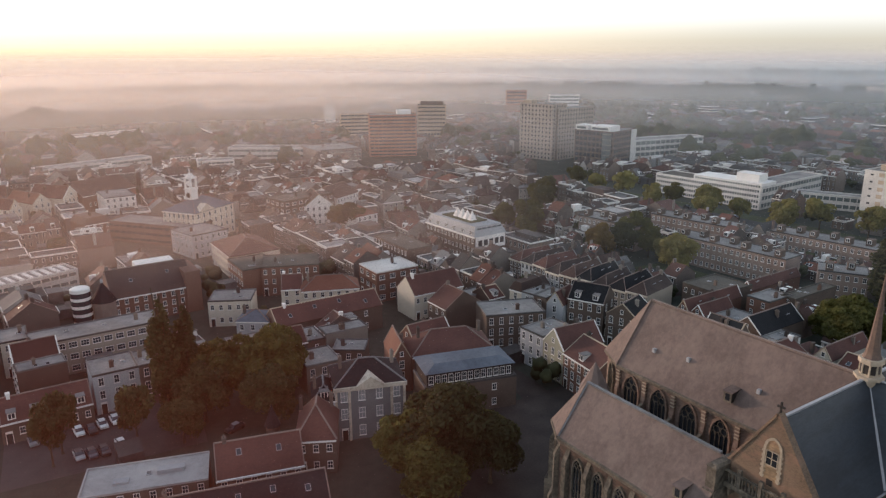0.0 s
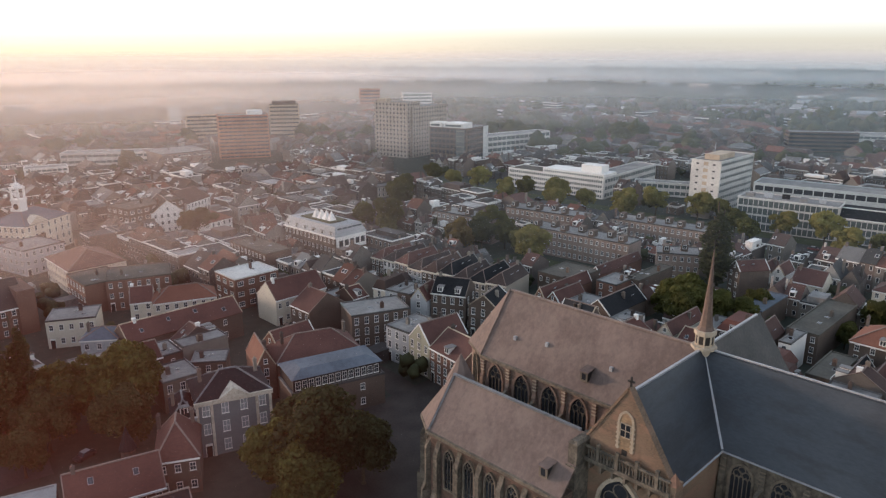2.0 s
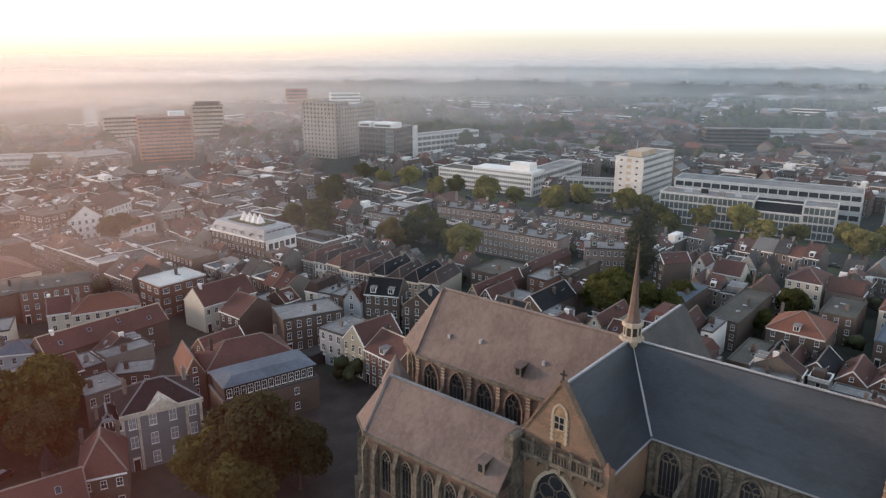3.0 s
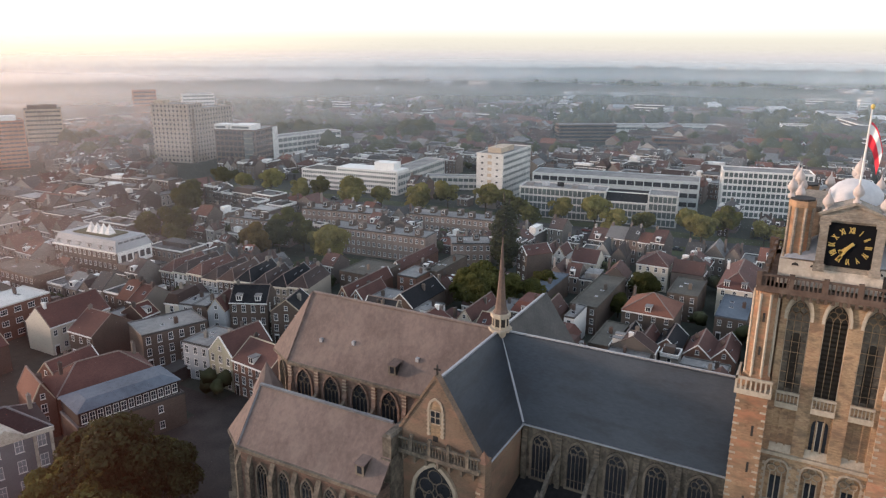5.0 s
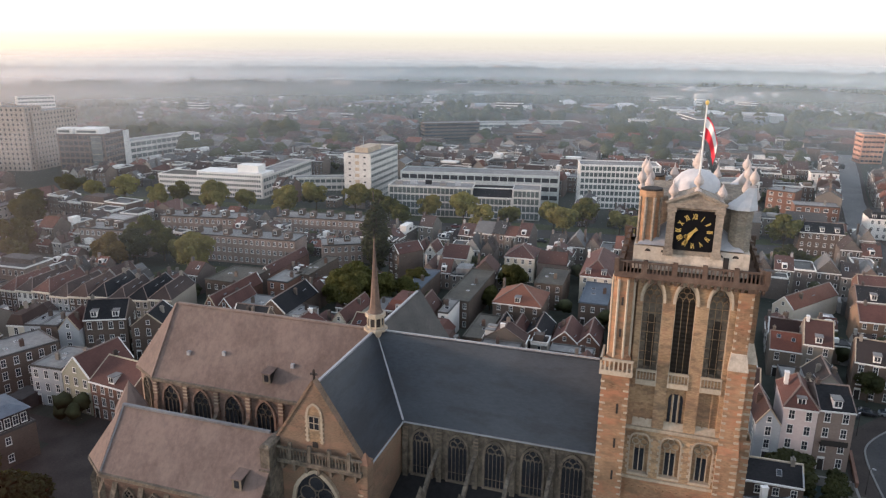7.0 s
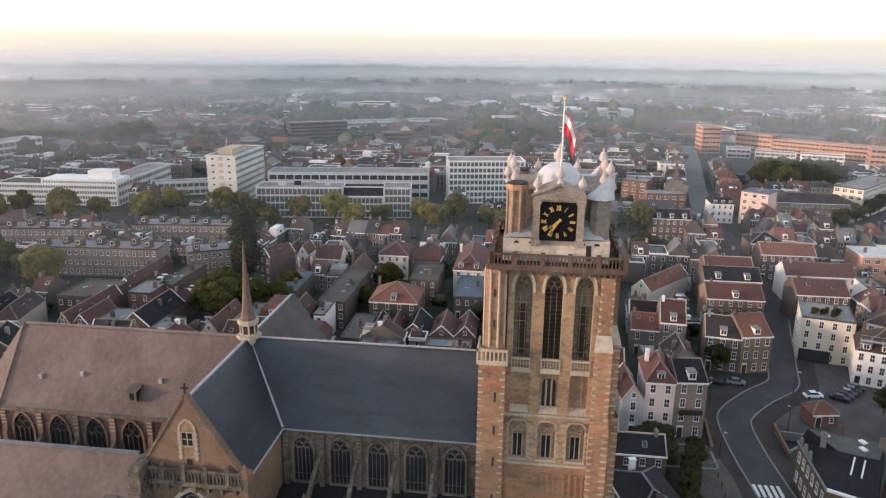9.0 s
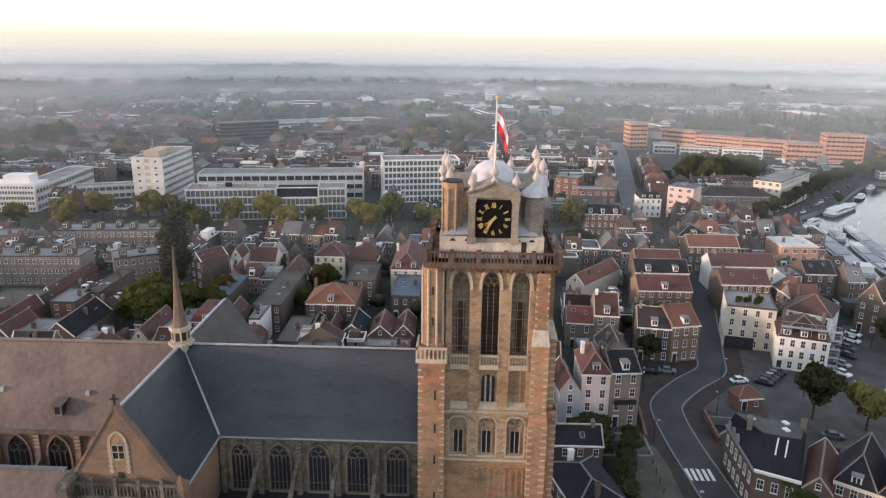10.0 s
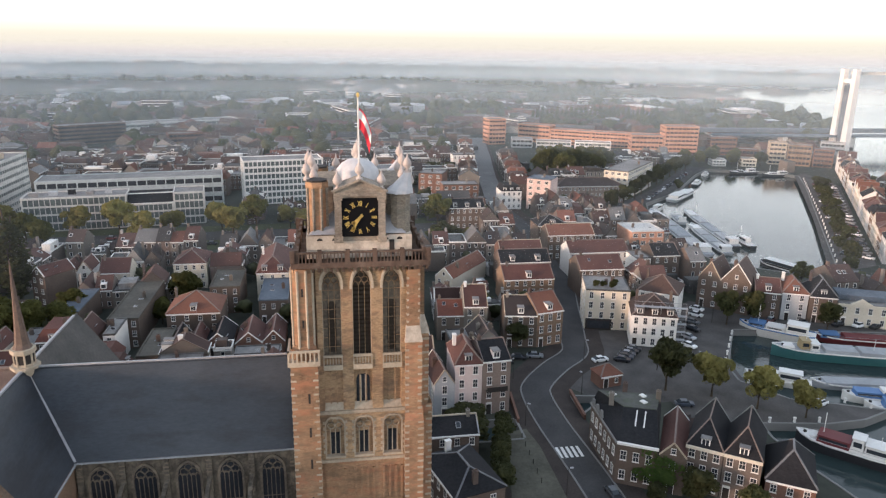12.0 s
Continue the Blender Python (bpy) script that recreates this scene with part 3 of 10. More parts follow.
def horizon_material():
    """Far haze painted as emission: grey at its foot, rose and cream above, warmer and brighter towards the sun, open
    at the top.
    """
    mat = bpy.data.materials.new("painted_horizon_glow")
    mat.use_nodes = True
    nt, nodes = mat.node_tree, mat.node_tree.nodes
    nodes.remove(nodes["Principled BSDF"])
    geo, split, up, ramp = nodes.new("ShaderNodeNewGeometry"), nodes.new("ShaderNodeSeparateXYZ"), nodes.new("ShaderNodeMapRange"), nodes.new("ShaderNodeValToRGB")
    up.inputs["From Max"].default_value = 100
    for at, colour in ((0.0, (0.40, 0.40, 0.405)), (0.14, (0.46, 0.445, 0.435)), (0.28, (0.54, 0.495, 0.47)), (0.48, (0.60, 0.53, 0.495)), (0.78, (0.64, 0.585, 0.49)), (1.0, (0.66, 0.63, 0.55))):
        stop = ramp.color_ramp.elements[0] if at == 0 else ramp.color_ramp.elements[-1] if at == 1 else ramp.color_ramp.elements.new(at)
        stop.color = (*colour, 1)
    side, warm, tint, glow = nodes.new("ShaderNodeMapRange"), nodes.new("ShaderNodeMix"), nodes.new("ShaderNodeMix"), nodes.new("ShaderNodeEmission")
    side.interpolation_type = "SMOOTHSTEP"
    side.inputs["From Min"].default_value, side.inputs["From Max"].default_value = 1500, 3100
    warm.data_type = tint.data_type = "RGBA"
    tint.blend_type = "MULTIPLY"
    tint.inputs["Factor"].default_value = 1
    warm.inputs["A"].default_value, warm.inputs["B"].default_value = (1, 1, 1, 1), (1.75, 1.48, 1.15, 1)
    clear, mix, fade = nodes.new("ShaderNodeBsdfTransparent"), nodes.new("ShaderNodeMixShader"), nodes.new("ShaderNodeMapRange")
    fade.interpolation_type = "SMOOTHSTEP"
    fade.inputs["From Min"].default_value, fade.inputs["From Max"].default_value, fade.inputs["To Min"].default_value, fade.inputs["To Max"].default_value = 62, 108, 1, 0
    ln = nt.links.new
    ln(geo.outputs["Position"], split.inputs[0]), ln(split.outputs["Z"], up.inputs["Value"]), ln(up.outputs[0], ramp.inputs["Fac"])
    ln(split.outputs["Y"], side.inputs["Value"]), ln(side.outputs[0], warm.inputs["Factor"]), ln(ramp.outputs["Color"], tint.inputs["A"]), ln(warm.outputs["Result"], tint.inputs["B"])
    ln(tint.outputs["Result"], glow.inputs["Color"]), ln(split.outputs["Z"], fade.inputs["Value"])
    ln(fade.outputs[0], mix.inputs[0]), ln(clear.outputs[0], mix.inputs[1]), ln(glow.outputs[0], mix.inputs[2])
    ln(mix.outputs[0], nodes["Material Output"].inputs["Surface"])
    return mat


# backdrop cylinder: haze and sun glow come from its own emission colours
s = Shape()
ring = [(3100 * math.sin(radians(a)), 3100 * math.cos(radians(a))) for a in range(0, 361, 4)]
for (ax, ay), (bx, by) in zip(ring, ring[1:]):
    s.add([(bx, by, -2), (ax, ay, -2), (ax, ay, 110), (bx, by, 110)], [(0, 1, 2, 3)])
tagged(part("backdrop", s, horizon_material()), "pale backdrop with haze painted in its emission along the horizon", "haze", kind="structure")


# ---------- the church ----------
def arch(w, rise, n=7):
    """Points of a pointed arch from the left springing to the right one, round x = 0."""
    r = (w * w / 4 + rise * rise) / w
    pts = []
    for k in range(n + 1):
        x = -w / 2 + w / 2 * k / n
        pts.append((x, math.sqrt(max(0, r * r - (x - (r - w / 2)) ** 2))))
    return pts + [(-x, z) for x, z in pts[-2::-1]]


def arch_panel(width, height, sill, w, spring, rise, depth, bottom=0.0):
    """A wall panel with a pointed opening cut through it. It faces -y, spans x round 0, z from bottom."""
    s = Shape()
    a = [(x, spring + z) for x, z in arch(w, rise)]
    h, d = width / 2, depth
    for y, back in ((0, False), (d, True)):
        quads = [[(-h, bottom), (h, bottom), (h, sill), (-h, sill)], [(-h, sill), (-w / 2, sill), (-w / 2, spring), (-h, spring)], [(w / 2, sill), (h, sill), (h, spring), (w / 2, spring)],
                 [(-h, spring), (-w / 2, spring), (-w / 2, height), (-h, height)], [(w / 2, spring), (h, spring), (h, height), (w / 2, height)]]
        quads += [[p, q, (q[0], height), (p[0], height)] for p, q in zip(a, a[1:])]
        for q in quads:
            s.add([(x, y, z) for x, z in (q[::-1] if back else q)], [(0, 1, 2, 3)])
    edge = [(-w / 2, sill)] + a + [(w / 2, sill)]
    for p, q in zip(edge, edge[1:] + edge[:1]):
        s.add([(p[0], 0, p[1]), (p[0], d, p[1]), (q[0], d, q[1]), (q[0], 0, q[1])], [(0, 1, 2, 3)])
    s.add([(-h, 0, height), (h, 0, height), (h, d, height), (-h, d, height)], [(0, 1, 2, 3)])
    return s


def gothic_window(w, spring, rise, lights=3, surround=0.22, deep=0.3, louvre=False, blind=False, bars=True):
    """A traceried window standing on z = 0, facing -y: moulded surround, mullions, ring tracery, dark leaded glass."""
    s = Shape()
    inner = [(-w / 2, 0)] + [(x, spring + z) for x, z in arch(w, rise)] + [(w / 2, 0)]
    outer = [(-w / 2 - surround, -surround)] + [(x, spring + z) for x, z in arch(w + 2 * surround, rise + surround * 1.3)] + [(w / 2 + surround, -surround)]
    n = len(inner)
    for i in range(n):
        j = (i + 1) % n
        (ax, az), (bx, bz), (cx, cz), (dx, dz) = inner[i], inner[j], outer[j], outer[i]
        s.add([(ax, -deep, az), (bx, -deep, bz), (cx, -deep, cz), (dx, -deep, dz)], [(3, 2, 1, 0)])
        s.add([(ax, -deep, az), (ax, 0.05, az), (bx, 0.05, bz), (bx, -deep, bz)], [(0, 1, 2, 3)])
        s.add([(dx, -deep, dz), (dx, 0.05, dz), (cx, 0.05, cz), (cx, -deep, cz)], [(3, 2, 1, 0)])
    s.add([(x, -0.02, z) for x, z in inner], [tuple(range(n))[::-1]], 1)
    step = w / lights
    m = 0.045 + 0.01 * w
    for k in range(1, lights):
        x = -w / 2 + step * k
        s.box(x - m / 2, x + m / 2, -0.17, -0.02, 0, spring, 2)
    for z in np.arange(1.2, spring - 0.3, 1.25 if bars else 9.0):
        s.box(-w / 2, w / 2, -0.08, -0.03, z - 0.03, z + 0.03, 1 if louvre else 2)
    for k in range(lights):
        x = -w / 2 + step * (k + 0.5)
        a = arch(step, step * 0.9, 3)
        for (ax, az), (bx, bz) in zip(a, a[1:]):
            s.beam((x + ax, -0.1, spring + az - step * 0.35), (x + bx, -0.1, spring + bz - step * 0.35), 0.14, m, 2)

    def ring(cx, cz, r):
        p = [(cx + r * math.cos(k * math.pi / 5), cz + r * math.sin(k * math.pi / 5)) for k in range(10)]
        for (ax, az), (bx, bz) in zip(p, p[1:] + p[:1]):
            s.beam((ax, -0.1, az), (bx, -0.1, bz), 0.14, m, 2)
    r = w * 0.19
    if lights >= 3:
        ring(-w * 0.2, spring + rise * 0.30, r * 0.95), ring(w * 0.2, spring + rise * 0.30, r * 0.95), ring(0, spring + rise * 0.63, r * 0.9)
    else:
        ring(0, spring + rise * 0.4, r)
    if louvre:
        for z in np.arange(0.4, spring, 0.55):
            s.add([(-w / 2, -0.03, z), (w / 2, -0.03, z), (w / 2, -0.14, z - 0.2), (-w / 2, -0.14, z - 0.2)], [(0, 1, 2, 3), (3, 2, 1, 0)], 1)
    if blind:                       # walled-up lights round one narrow louvred slot
        slot = [(-step * 0.72, 0.5), (step * 0.72, 0.5)] + [(-x, spring * 0.72 + z) for x, z in arch(step * 1.44, step * 0.7, 3)]
        s.add([(x, -0.03, z) for x, z in inner], [tuple(range(n))[::-1]], 3)
        s.add([(x, -0.06, z) for x, z in slot], [tuple(range(len(slot)))], 1)
        for z in np.arange(1.0, spring * 0.72, 0.55):
            s.add([(-step * 0.72, -0.07, z), (step * 0.72, -0.07, z), (step * 0.72, -0.13, z - 0.2), (-step * 0.72, -0.13, z - 0.2)], [(0, 1, 2, 3), (3, 2, 1, 0)], 1)
    return s


def facing(x, y, z, turn):
    """Pose of a part made to face -y; turn 0 keeps it, -90 makes it face -x (towards the river side)."""
    return pose(x, y, z, 0, 0, turn)


FRONT, BACK = -90, 90  # facing -x, +x
church = thing("church", "large gothic brick church with slate roofs and a clock tower", "church")
W_NAVE = gothic_window(2.75, 5.1, 1.9, 5, 0.3, bars=False).mesh("nave_window", STONE, GLASS, STONE)
W_CHOIR = gothic_window(3.0, 4.6, 2.6, 4, 0.3, bars=False).mesh("choir_window", CHOIRBRICK, GLASS, SOOT_SHADE_STONE)
W_CHAPEL = gothic_window(1.8, 5.0, 1.5, 3, bars=False).mesh("chapel_window", STONE, GLASS, STONE)
W_BELFRY = gothic_window(2.15, 9.4, 1.9, 3, 0.3, 0.35, True).mesh("belfry_window", QUOIN, LOUVRE, FACESTONE)
# the fill's dark stone stands in for the shadow of the shafts
W_BLIND = gothic_window(2.15, 9.4, 1.9, 3, 0.3, 0.35, False, True).mesh("belfry_window", QUOIN, LOUVRE, FACESTONE, SOOT_SHADE_STONE)
W_BIG = gothic_window(6.2, 5.0, 4.8, 4, 0.45, 0.5, bars=False).mesh("transept_window", QUOIN, GLASS, STONE)

RIDGE_X, RIDGE_Z, EAVE_Z = 90.0, 36.0, 26.3
NX0, NX1 = 83.5, 96.5
CROSS_Y, TH = 39.2, 6.5
GX = 70.4                       # plane of the north transept's gable
FX = 109.0                      # plane of the far gable
CY0, CY1 = CROSS_Y + TH, 74.4   # choir

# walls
part("nave_wall", Shape().box(NX0, NX1, 3.5, CROSS_Y - TH, 0, EAVE_Z), SOOT_SHADE_STONE, church, "sooty sandstone clerestory wall")
part("choir_wall", Shape().prism([(NX0, CY0), (NX1, CY0), (NX1, CY1), (93.7, 79.6), (86.3, 79.6), (NX0, CY1)], 0, EAVE_Z), CHOIRBRICK, church, "rosy brick choir wall")
tw = Shape()
tw.box(GX, FX, CROSS_Y - TH, CROSS_Y + TH, 0, EAVE_Z)
part("transept_wall", tw, BRICK, church, "brown brick transept wall")
for gx, d in ((GX, 0.9), (FX - 0.9, 0.7)):
    g = Shape()
    g.add([(gx, CROSS_Y - TH, EAVE_Z), (gx, CROSS_Y + TH, EAVE_Z), (gx, CROSS_Y, RIDGE_Z + (0.6 if gx == GX else -0.4)), (gx + d, CROSS_Y - TH, EAVE_Z), (gx + d, CROSS_Y + TH, EAVE_Z), (gx + d, CROSS_Y, RIDGE_Z + (0.6 if gx == GX else -0.4))],
          [(0, 2, 1), (3, 4, 5), (0, 3, 5, 2), (1, 2, 5, 4)])
    gable = part("gable", g, BRICK, church, "brick transept gable with pale stone dressings")
    if gx == GX:
        arc = [(-1.0, 0.0)] + [(x, 3.9 + z) for x, z in arch(2.0, 1.4)] + [(1.0, 0.0)]
        gm = facing(gx, CROSS_Y, 28.3, FRONT)
        placed("blind_arch", moulding(arc, -0.12, 0.05, 0.3).mesh("blind_arch", QUOIN), gable, gm, "pale pointed blind arch")
        placed("arch_panel", Shape().add([(x, -0.03, z) for x, z in arc[::-1]], [tuple(range(len(arc)))]).mesh("arch_panel", FACESTONE), gable, gm)
        placed("window", relief([-0.75, -0.66, -0.05, 0.05, 0.66, 0.75], [1.8, 1.9, 2.7, 2.8, 3.6, 3.7], lambda i, j: (-0.09, 1) if i % 2 and j % 2 else (-0.15, 0)).mesh("window", QUOIN, GLASS), gable, gm)
        for k in range(6):
            for sx in (-1, 1):
                placed("quoin", Shape().box(sx * 1.0 - 0.28, sx * 1.0 + 0.28, -0.1, 0.02, 0.15 + k * 0.62, 0.42 + k * 0.62).mesh("quoin", QUOIN), gable, gm)
        cap = Shape()
        for sgn in (-1, 1):
            cap.beam((gx + 0.4, CROSS_Y + sgn * (TH + 0.1), EAVE_Z + 0.1), (gx + 0.4, CROSS_Y, RIDGE_Z + 0.75), 1.1, 0.3)
        part("coping", cap, BRICK, gable)
        part("gable_cross", Shape().box(gx + 0.3, gx + 0.5, CROSS_Y - 0.1, CROSS_Y + 0.1, RIDGE_Z + 0.6, RIDGE_Z + 2.1).box(gx + 0.3, gx + 0.5, CROSS_Y - 0.45, CROSS_Y + 0.45, RIDGE_Z + 1.4, RIDGE_Z + 1.6), DARKWOOD, gable)
        part("slit", Shape().box(gx - 0.06, gx + 0.02, CROSS_Y - 0.35, CROSS_Y + 0.35, 27.6, 28.4), DARKWOOD, gable)

# roofs
def cross_slopes(s, x_end, sign):
    """Transept slopes from the gable at x_end in to the crossing; the inner ends follow the valleys."""
    e = 0.35
    xin = NX0 - e if sign > 0 else NX1 + e
    for side in (-1, 1):
        q = [(x_end, CROSS_Y + side * (TH + e), EAVE_Z - e * 1.3), (xin, CROSS_Y + side * (TH + e), EAVE_Z - e * 1.3), (RIDGE_X, CROSS_Y, RIDGE_Z), (x_end, CROSS_Y, RIDGE_Z)]
        s.slab(q if side * sign < 0 else q[::-1], 0.3)


roof = Shape()
e = 0.35
zlow = EAVE_Z - e * 1.3
roof.slab([(NX0 - e, 4.5, zlow), (NX0 - e, CROSS_Y - TH - e, zlow), (RIDGE_X, CROSS_Y, RIDGE_Z), (RIDGE_X, 4.5, RIDGE_Z)][::-1], 0.3)
roof.slab([(NX1 + e, 4.5, zlow), (NX1 + e, CROSS_Y - TH - e, zlow), (RIDGE_X, CROSS_Y, RIDGE_Z), (RIDGE_X, 4.5, RIDGE_Z)], 0.3)
part("nave_roof", roof, SLATE, church, "blue-grey slate nave roof")
for end, sign in ((GX + 0.9, 1), (FX - 0.9, -1)):
    roof = Shape()
    cross_slopes(roof, end if sign > 0 else FX + 0.2, sign)
    part("transept_roof", roof, SLATE if sign > 0 else DARKSLATE, church, "blue-grey slate transept roof" if sign > 0 else "dark streaked slate transept roof")
roof = Shape()
APSE = [(NX0 - e, CY1), (86.1, 79.9), (93.9, 79.9), (NX1 + e, CY1)]
roof.slab([(NX0 - e, CROSS_Y + TH + e, zlow), (RIDGE_X, CROSS_Y, RIDGE_Z), (RIDGE_X, CY1 - 0.5, RIDGE_Z), (NX0 - e, CY1, zlow)], 0.3)
roof.slab([(NX1 + e, CROSS_Y + TH + e, zlow), (RIDGE_X, CROSS_Y, RIDGE_Z), (RIDGE_X, CY1 - 0.5, RIDGE_Z), (NX1 + e, CY1, zlow)][::-1], 0.3)
part("choir_roof", roof, OLDSLATE, church, "faded pinkish slate choir roof")
roof = Shape()
for a, b in zip(APSE, APSE[1:]):
    roof.slab([(a[0], a[1], zlow), (RIDGE_X, CY1 - 0.5, RIDGE_Z), (b[0], b[1], zlow)][::-1], 0.3)
part("apse_roof", roof, OLDSLATE, church, "faded slate hip over the choir apse")
ridge = Shape()
ridge.beam((RIDGE_X, 4.5, RIDGE_Z + 0.05), (RIDGE_X, CROSS_Y, RIDGE_Z + 0.03), 0.26, 0.2)
part("choir_ridge", Shape().beam((RIDGE_X, CROSS_Y, RIDGE_Z + 0.03), (RIDGE_X, 73.9, RIDGE_Z + 0.03), 0.4, 0.25), RIDGETILE, church)
ridge.beam((GX + 1, CROSS_Y, RIDGE_Z + 0.05), (FX - 1, CROSS_Y, RIDGE_Z + 0.03), 0.36, 0.25)
part("ridge_flashing", ridge, LEAD, church, "pale lead ridge flashing")
val = Shape()
for sx in (1,):
    for sy in (-1, 1):
        val.beam((NX0 - e, CROSS_Y + sy * (TH + e), zlow + 0.1), (RIDGE_X, CROSS_Y, RIDGE_Z - 0.1), 0.3, 0.2)
part("valley_flashing", val, LEAD, church, "pale lead valley flashing")
gut = Shape()
gut.beam((NX0 - 0.5, 5, zlow - 0.1), (NX0 - 0.5, CROSS_Y - TH, zlow - 0.1), 0.2, 0.16)
gut.beam((GX + 1, CROSS_Y - TH - 0.5, zlow - 0.1), (NX0, CROSS_Y - TH - 0.5, zlow - 0.1), 0.2, 0.16)
part("gutter", gut, LEAD, church, "pale lead gutter")
gut = Shape()
gut.beam((NX0 - 0.5, CY0, zlow - 0.15), (NX0 - 0.5, CY1, zlow - 0.15), 0.6, 0.5)
for a, b in zip(APSE, APSE[1:]):
    gut.beam((a[0], a[1], zlow - 0.15), (b[0], b[1], zlow - 0.15), 0.6, 0.5)
part("cornice", gut, STONE, church, "sandstone eaves cornice")

# clerestory windows, buttresses and flyers
nave_y = [8.6, 13.9, 19.1, 24.4, 29.6]
for y in nave_y:
    placed("window", W_NAVE, church, facing(NX0 - 0.04, y, 17.7, FRONT))
    placed("window", W_NAVE, church, facing(NX1 + 0.04, y, 17.7, BACK))
choir_y = [49.0, 54.6, 60.2, 65.8, 71.4]
for y in choir_y:
    placed("window", W_CHOIR, church, facing(NX0 - 0.04, y, 17.7, FRONT))
    placed("window", W_NAVE, church, facing(NX1 + 0.04, y, 17.7, BACK))
placed("window", W_NAVE, church, facing(84.85, 77.05, 17.7, 28 - 90 - 60 + 0))
placed("window", W_NAVE, church, facing(90, 79.65, 17.7, 180))


def buttress_shape(h, deep, w=0.9):
    """A stepped buttress against a wall at x = 0, reaching to -x."""
    s = Shape()
    s.box(-deep, 0.1, -w / 2, w / 2, 0, h * 0.55)
    s.add([(-deep, -w / 2, h * 0.55), (-deep, w / 2, h * 0.55), (-deep * 0.6, w / 2, h * 0.62), (-deep * 0.6, -w / 2, h * 0.62)], [(0, 3, 2, 1)])
    s.box(-deep * 0.6, 0.1, -w / 2, w / 2, h * 0.55, h * 0.9)
    s.add([(-deep * 0.6, -w / 2, h * 0.9), (-deep * 0.6, w / 2, h * 0.9), (0.1, w / 2, h), (0.1, -w / 2, h), (0.1, -w / 2, h * 0.9), (0.1, w / 2, h * 0.9)], [(0, 3, 2, 1), (0, 4, 3), (1, 2, 5)])
    return s


PIER = buttress_shape(9.0, 0.7, 0.7).mesh("wall_pier", CHOIRBRICK)
PIER_DARK = buttress_shape(9.0, 0.7, 0.7).mesh("wall_pier", SOOT_SHADE_STONE)
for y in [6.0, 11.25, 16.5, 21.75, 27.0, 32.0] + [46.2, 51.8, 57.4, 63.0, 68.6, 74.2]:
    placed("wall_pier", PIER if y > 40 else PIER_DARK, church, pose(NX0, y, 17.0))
    for k in range(4):
        part("quoin", Shape().box(NX0 - 0.5 + 0.02 * k, NX0 - 0.1, y - 0.38, y + 0.38, 23.2 + k * 0.55, 23.4 + k * 0.55), QUOIN if y > 40 else STONE, church)
FLYER = Shape()
for k in range(5):
    x0, x1 = -7.6 + k * 1.5, -7.6 + (k + 1) * 1.5
    za, zb = [5.2 * math.sin(math.radians(20 + 14 * j)) - 1.0 for j in (k, k + 1)]
    FLYER.beam((x0, 0, za), (x1, 0, zb), 0.5, 0.7)
FLYER.box(-9.2, -7.2, -0.45, 0.45, -14, 1.6)
FLYER.cone([(-9.2, -0.45), (-7.2, -0.45), (-7.2, 0.45), (-9.2, 0.45)], 1.6, (-8.2, 0, 3.6))
FLYER = FLYER.mesh("flying_buttress", SOOT_SHADE_STONE)
for y in [11.25, 16.5, 21.75, 27.0]:
    placed("flying_buttress", FLYER, church, pose(NX0, y, 18.0))
for y in [51.8, 57.4, 63.0, 68.6]:
    part("flying_buttress", Shape().beam((77.2, y, 17.8), (83.6, y, 21.6), 0.5, 0.6), STONE, church)

# aisles
part("nave_aisle", Shape().box(73.6, NX0, 4.5, CROSS_Y - TH, 0, 15.0), STONE, church, "sandstone aisle wall under the clerestory")
part("aisle_roof", Shape().slab([(73.2, 4.5, 15.0), (NX0, 4.5, 17.2), (NX0, CROSS_Y - TH, 17.2), (73.2, CROSS_Y - TH, 15.0)][::-1], 0.25), DARKLEAD, church)
part("far_aisle", Shape().box(NX1, 106.5, 4.5, CROSS_Y - TH, 0, 15.0).box(NX1, 106.5, CY0, 72, 0, 15.0), STONE, church)
for y in nave_y:
    placed("window", W_CHAPEL, church, facing(73.56, y, 5.0, FRONT))

# the lady chapel with its own hipped roof
KX0, KX1, KY1 = 64.9, 76.2, 68.0
KR, KE = 28.4, 21.7
KX = (KX0 + KX1) / 2
chapel = Shape().prism([(KX0, 44.3), (KX1, 44.3), (KX1, KY1), (73.6, 71.9), (67.5, 71.9), (KX0, KY1)], 0, KE - 0.1)
part("chapel_wall", chapel, SOOTBRICK, church, "dark brick side chapel wall")
roof = Shape()
KA = [(KX0 - 0.4, KY1), (67.3, 72.3), (73.8, 72.3), (KX1 + 0.4, KY1)]
roof.slab([(KX0 - 0.4, 44.2, KE), (KX, 44.2, KR), (KX, 68.6, KR), (KX0 - 0.4, KY1, KE)], 0.25)
roof.slab([(KX1 + 0.4, 44.2, KE), (KX, 44.2, KR), (KX, 68.6, KR), (KX1 + 0.4, KY1, KE)][::-1], 0.25)
part("chapel_roof", roof, OLDSLATE, church, "faded pinkish slate chapel roof")
roof = Shape()
for a, b in zip(KA, KA[1:]):
    roof.slab([(a[0], a[1], KE), (KX, 68.6, KR), (b[0], b[1], KE)][::-1], 0.25)
part("chapel_hip", roof, OLDSLATE, church)
fl = Shape().beam((KX, CY0, KR + 0.1), (KX, 68.7, KR + 0.1), 0.45, 0.3)
for p in KA[:2]:
    fl.beam((p[0], p[1], KE + 0.12), (KX, 68.6, KR + 0.08), 0.24, 0.16)
part("chapel_flashing", fl, HIPLEAD, church, "grey lead hip and ridge strips")
gut = Shape().beam((KX0 - 0.45, 44.2, KE - 0.2), (KX0 - 0.45, KY1, KE - 0.2), 0.7, 0.5)
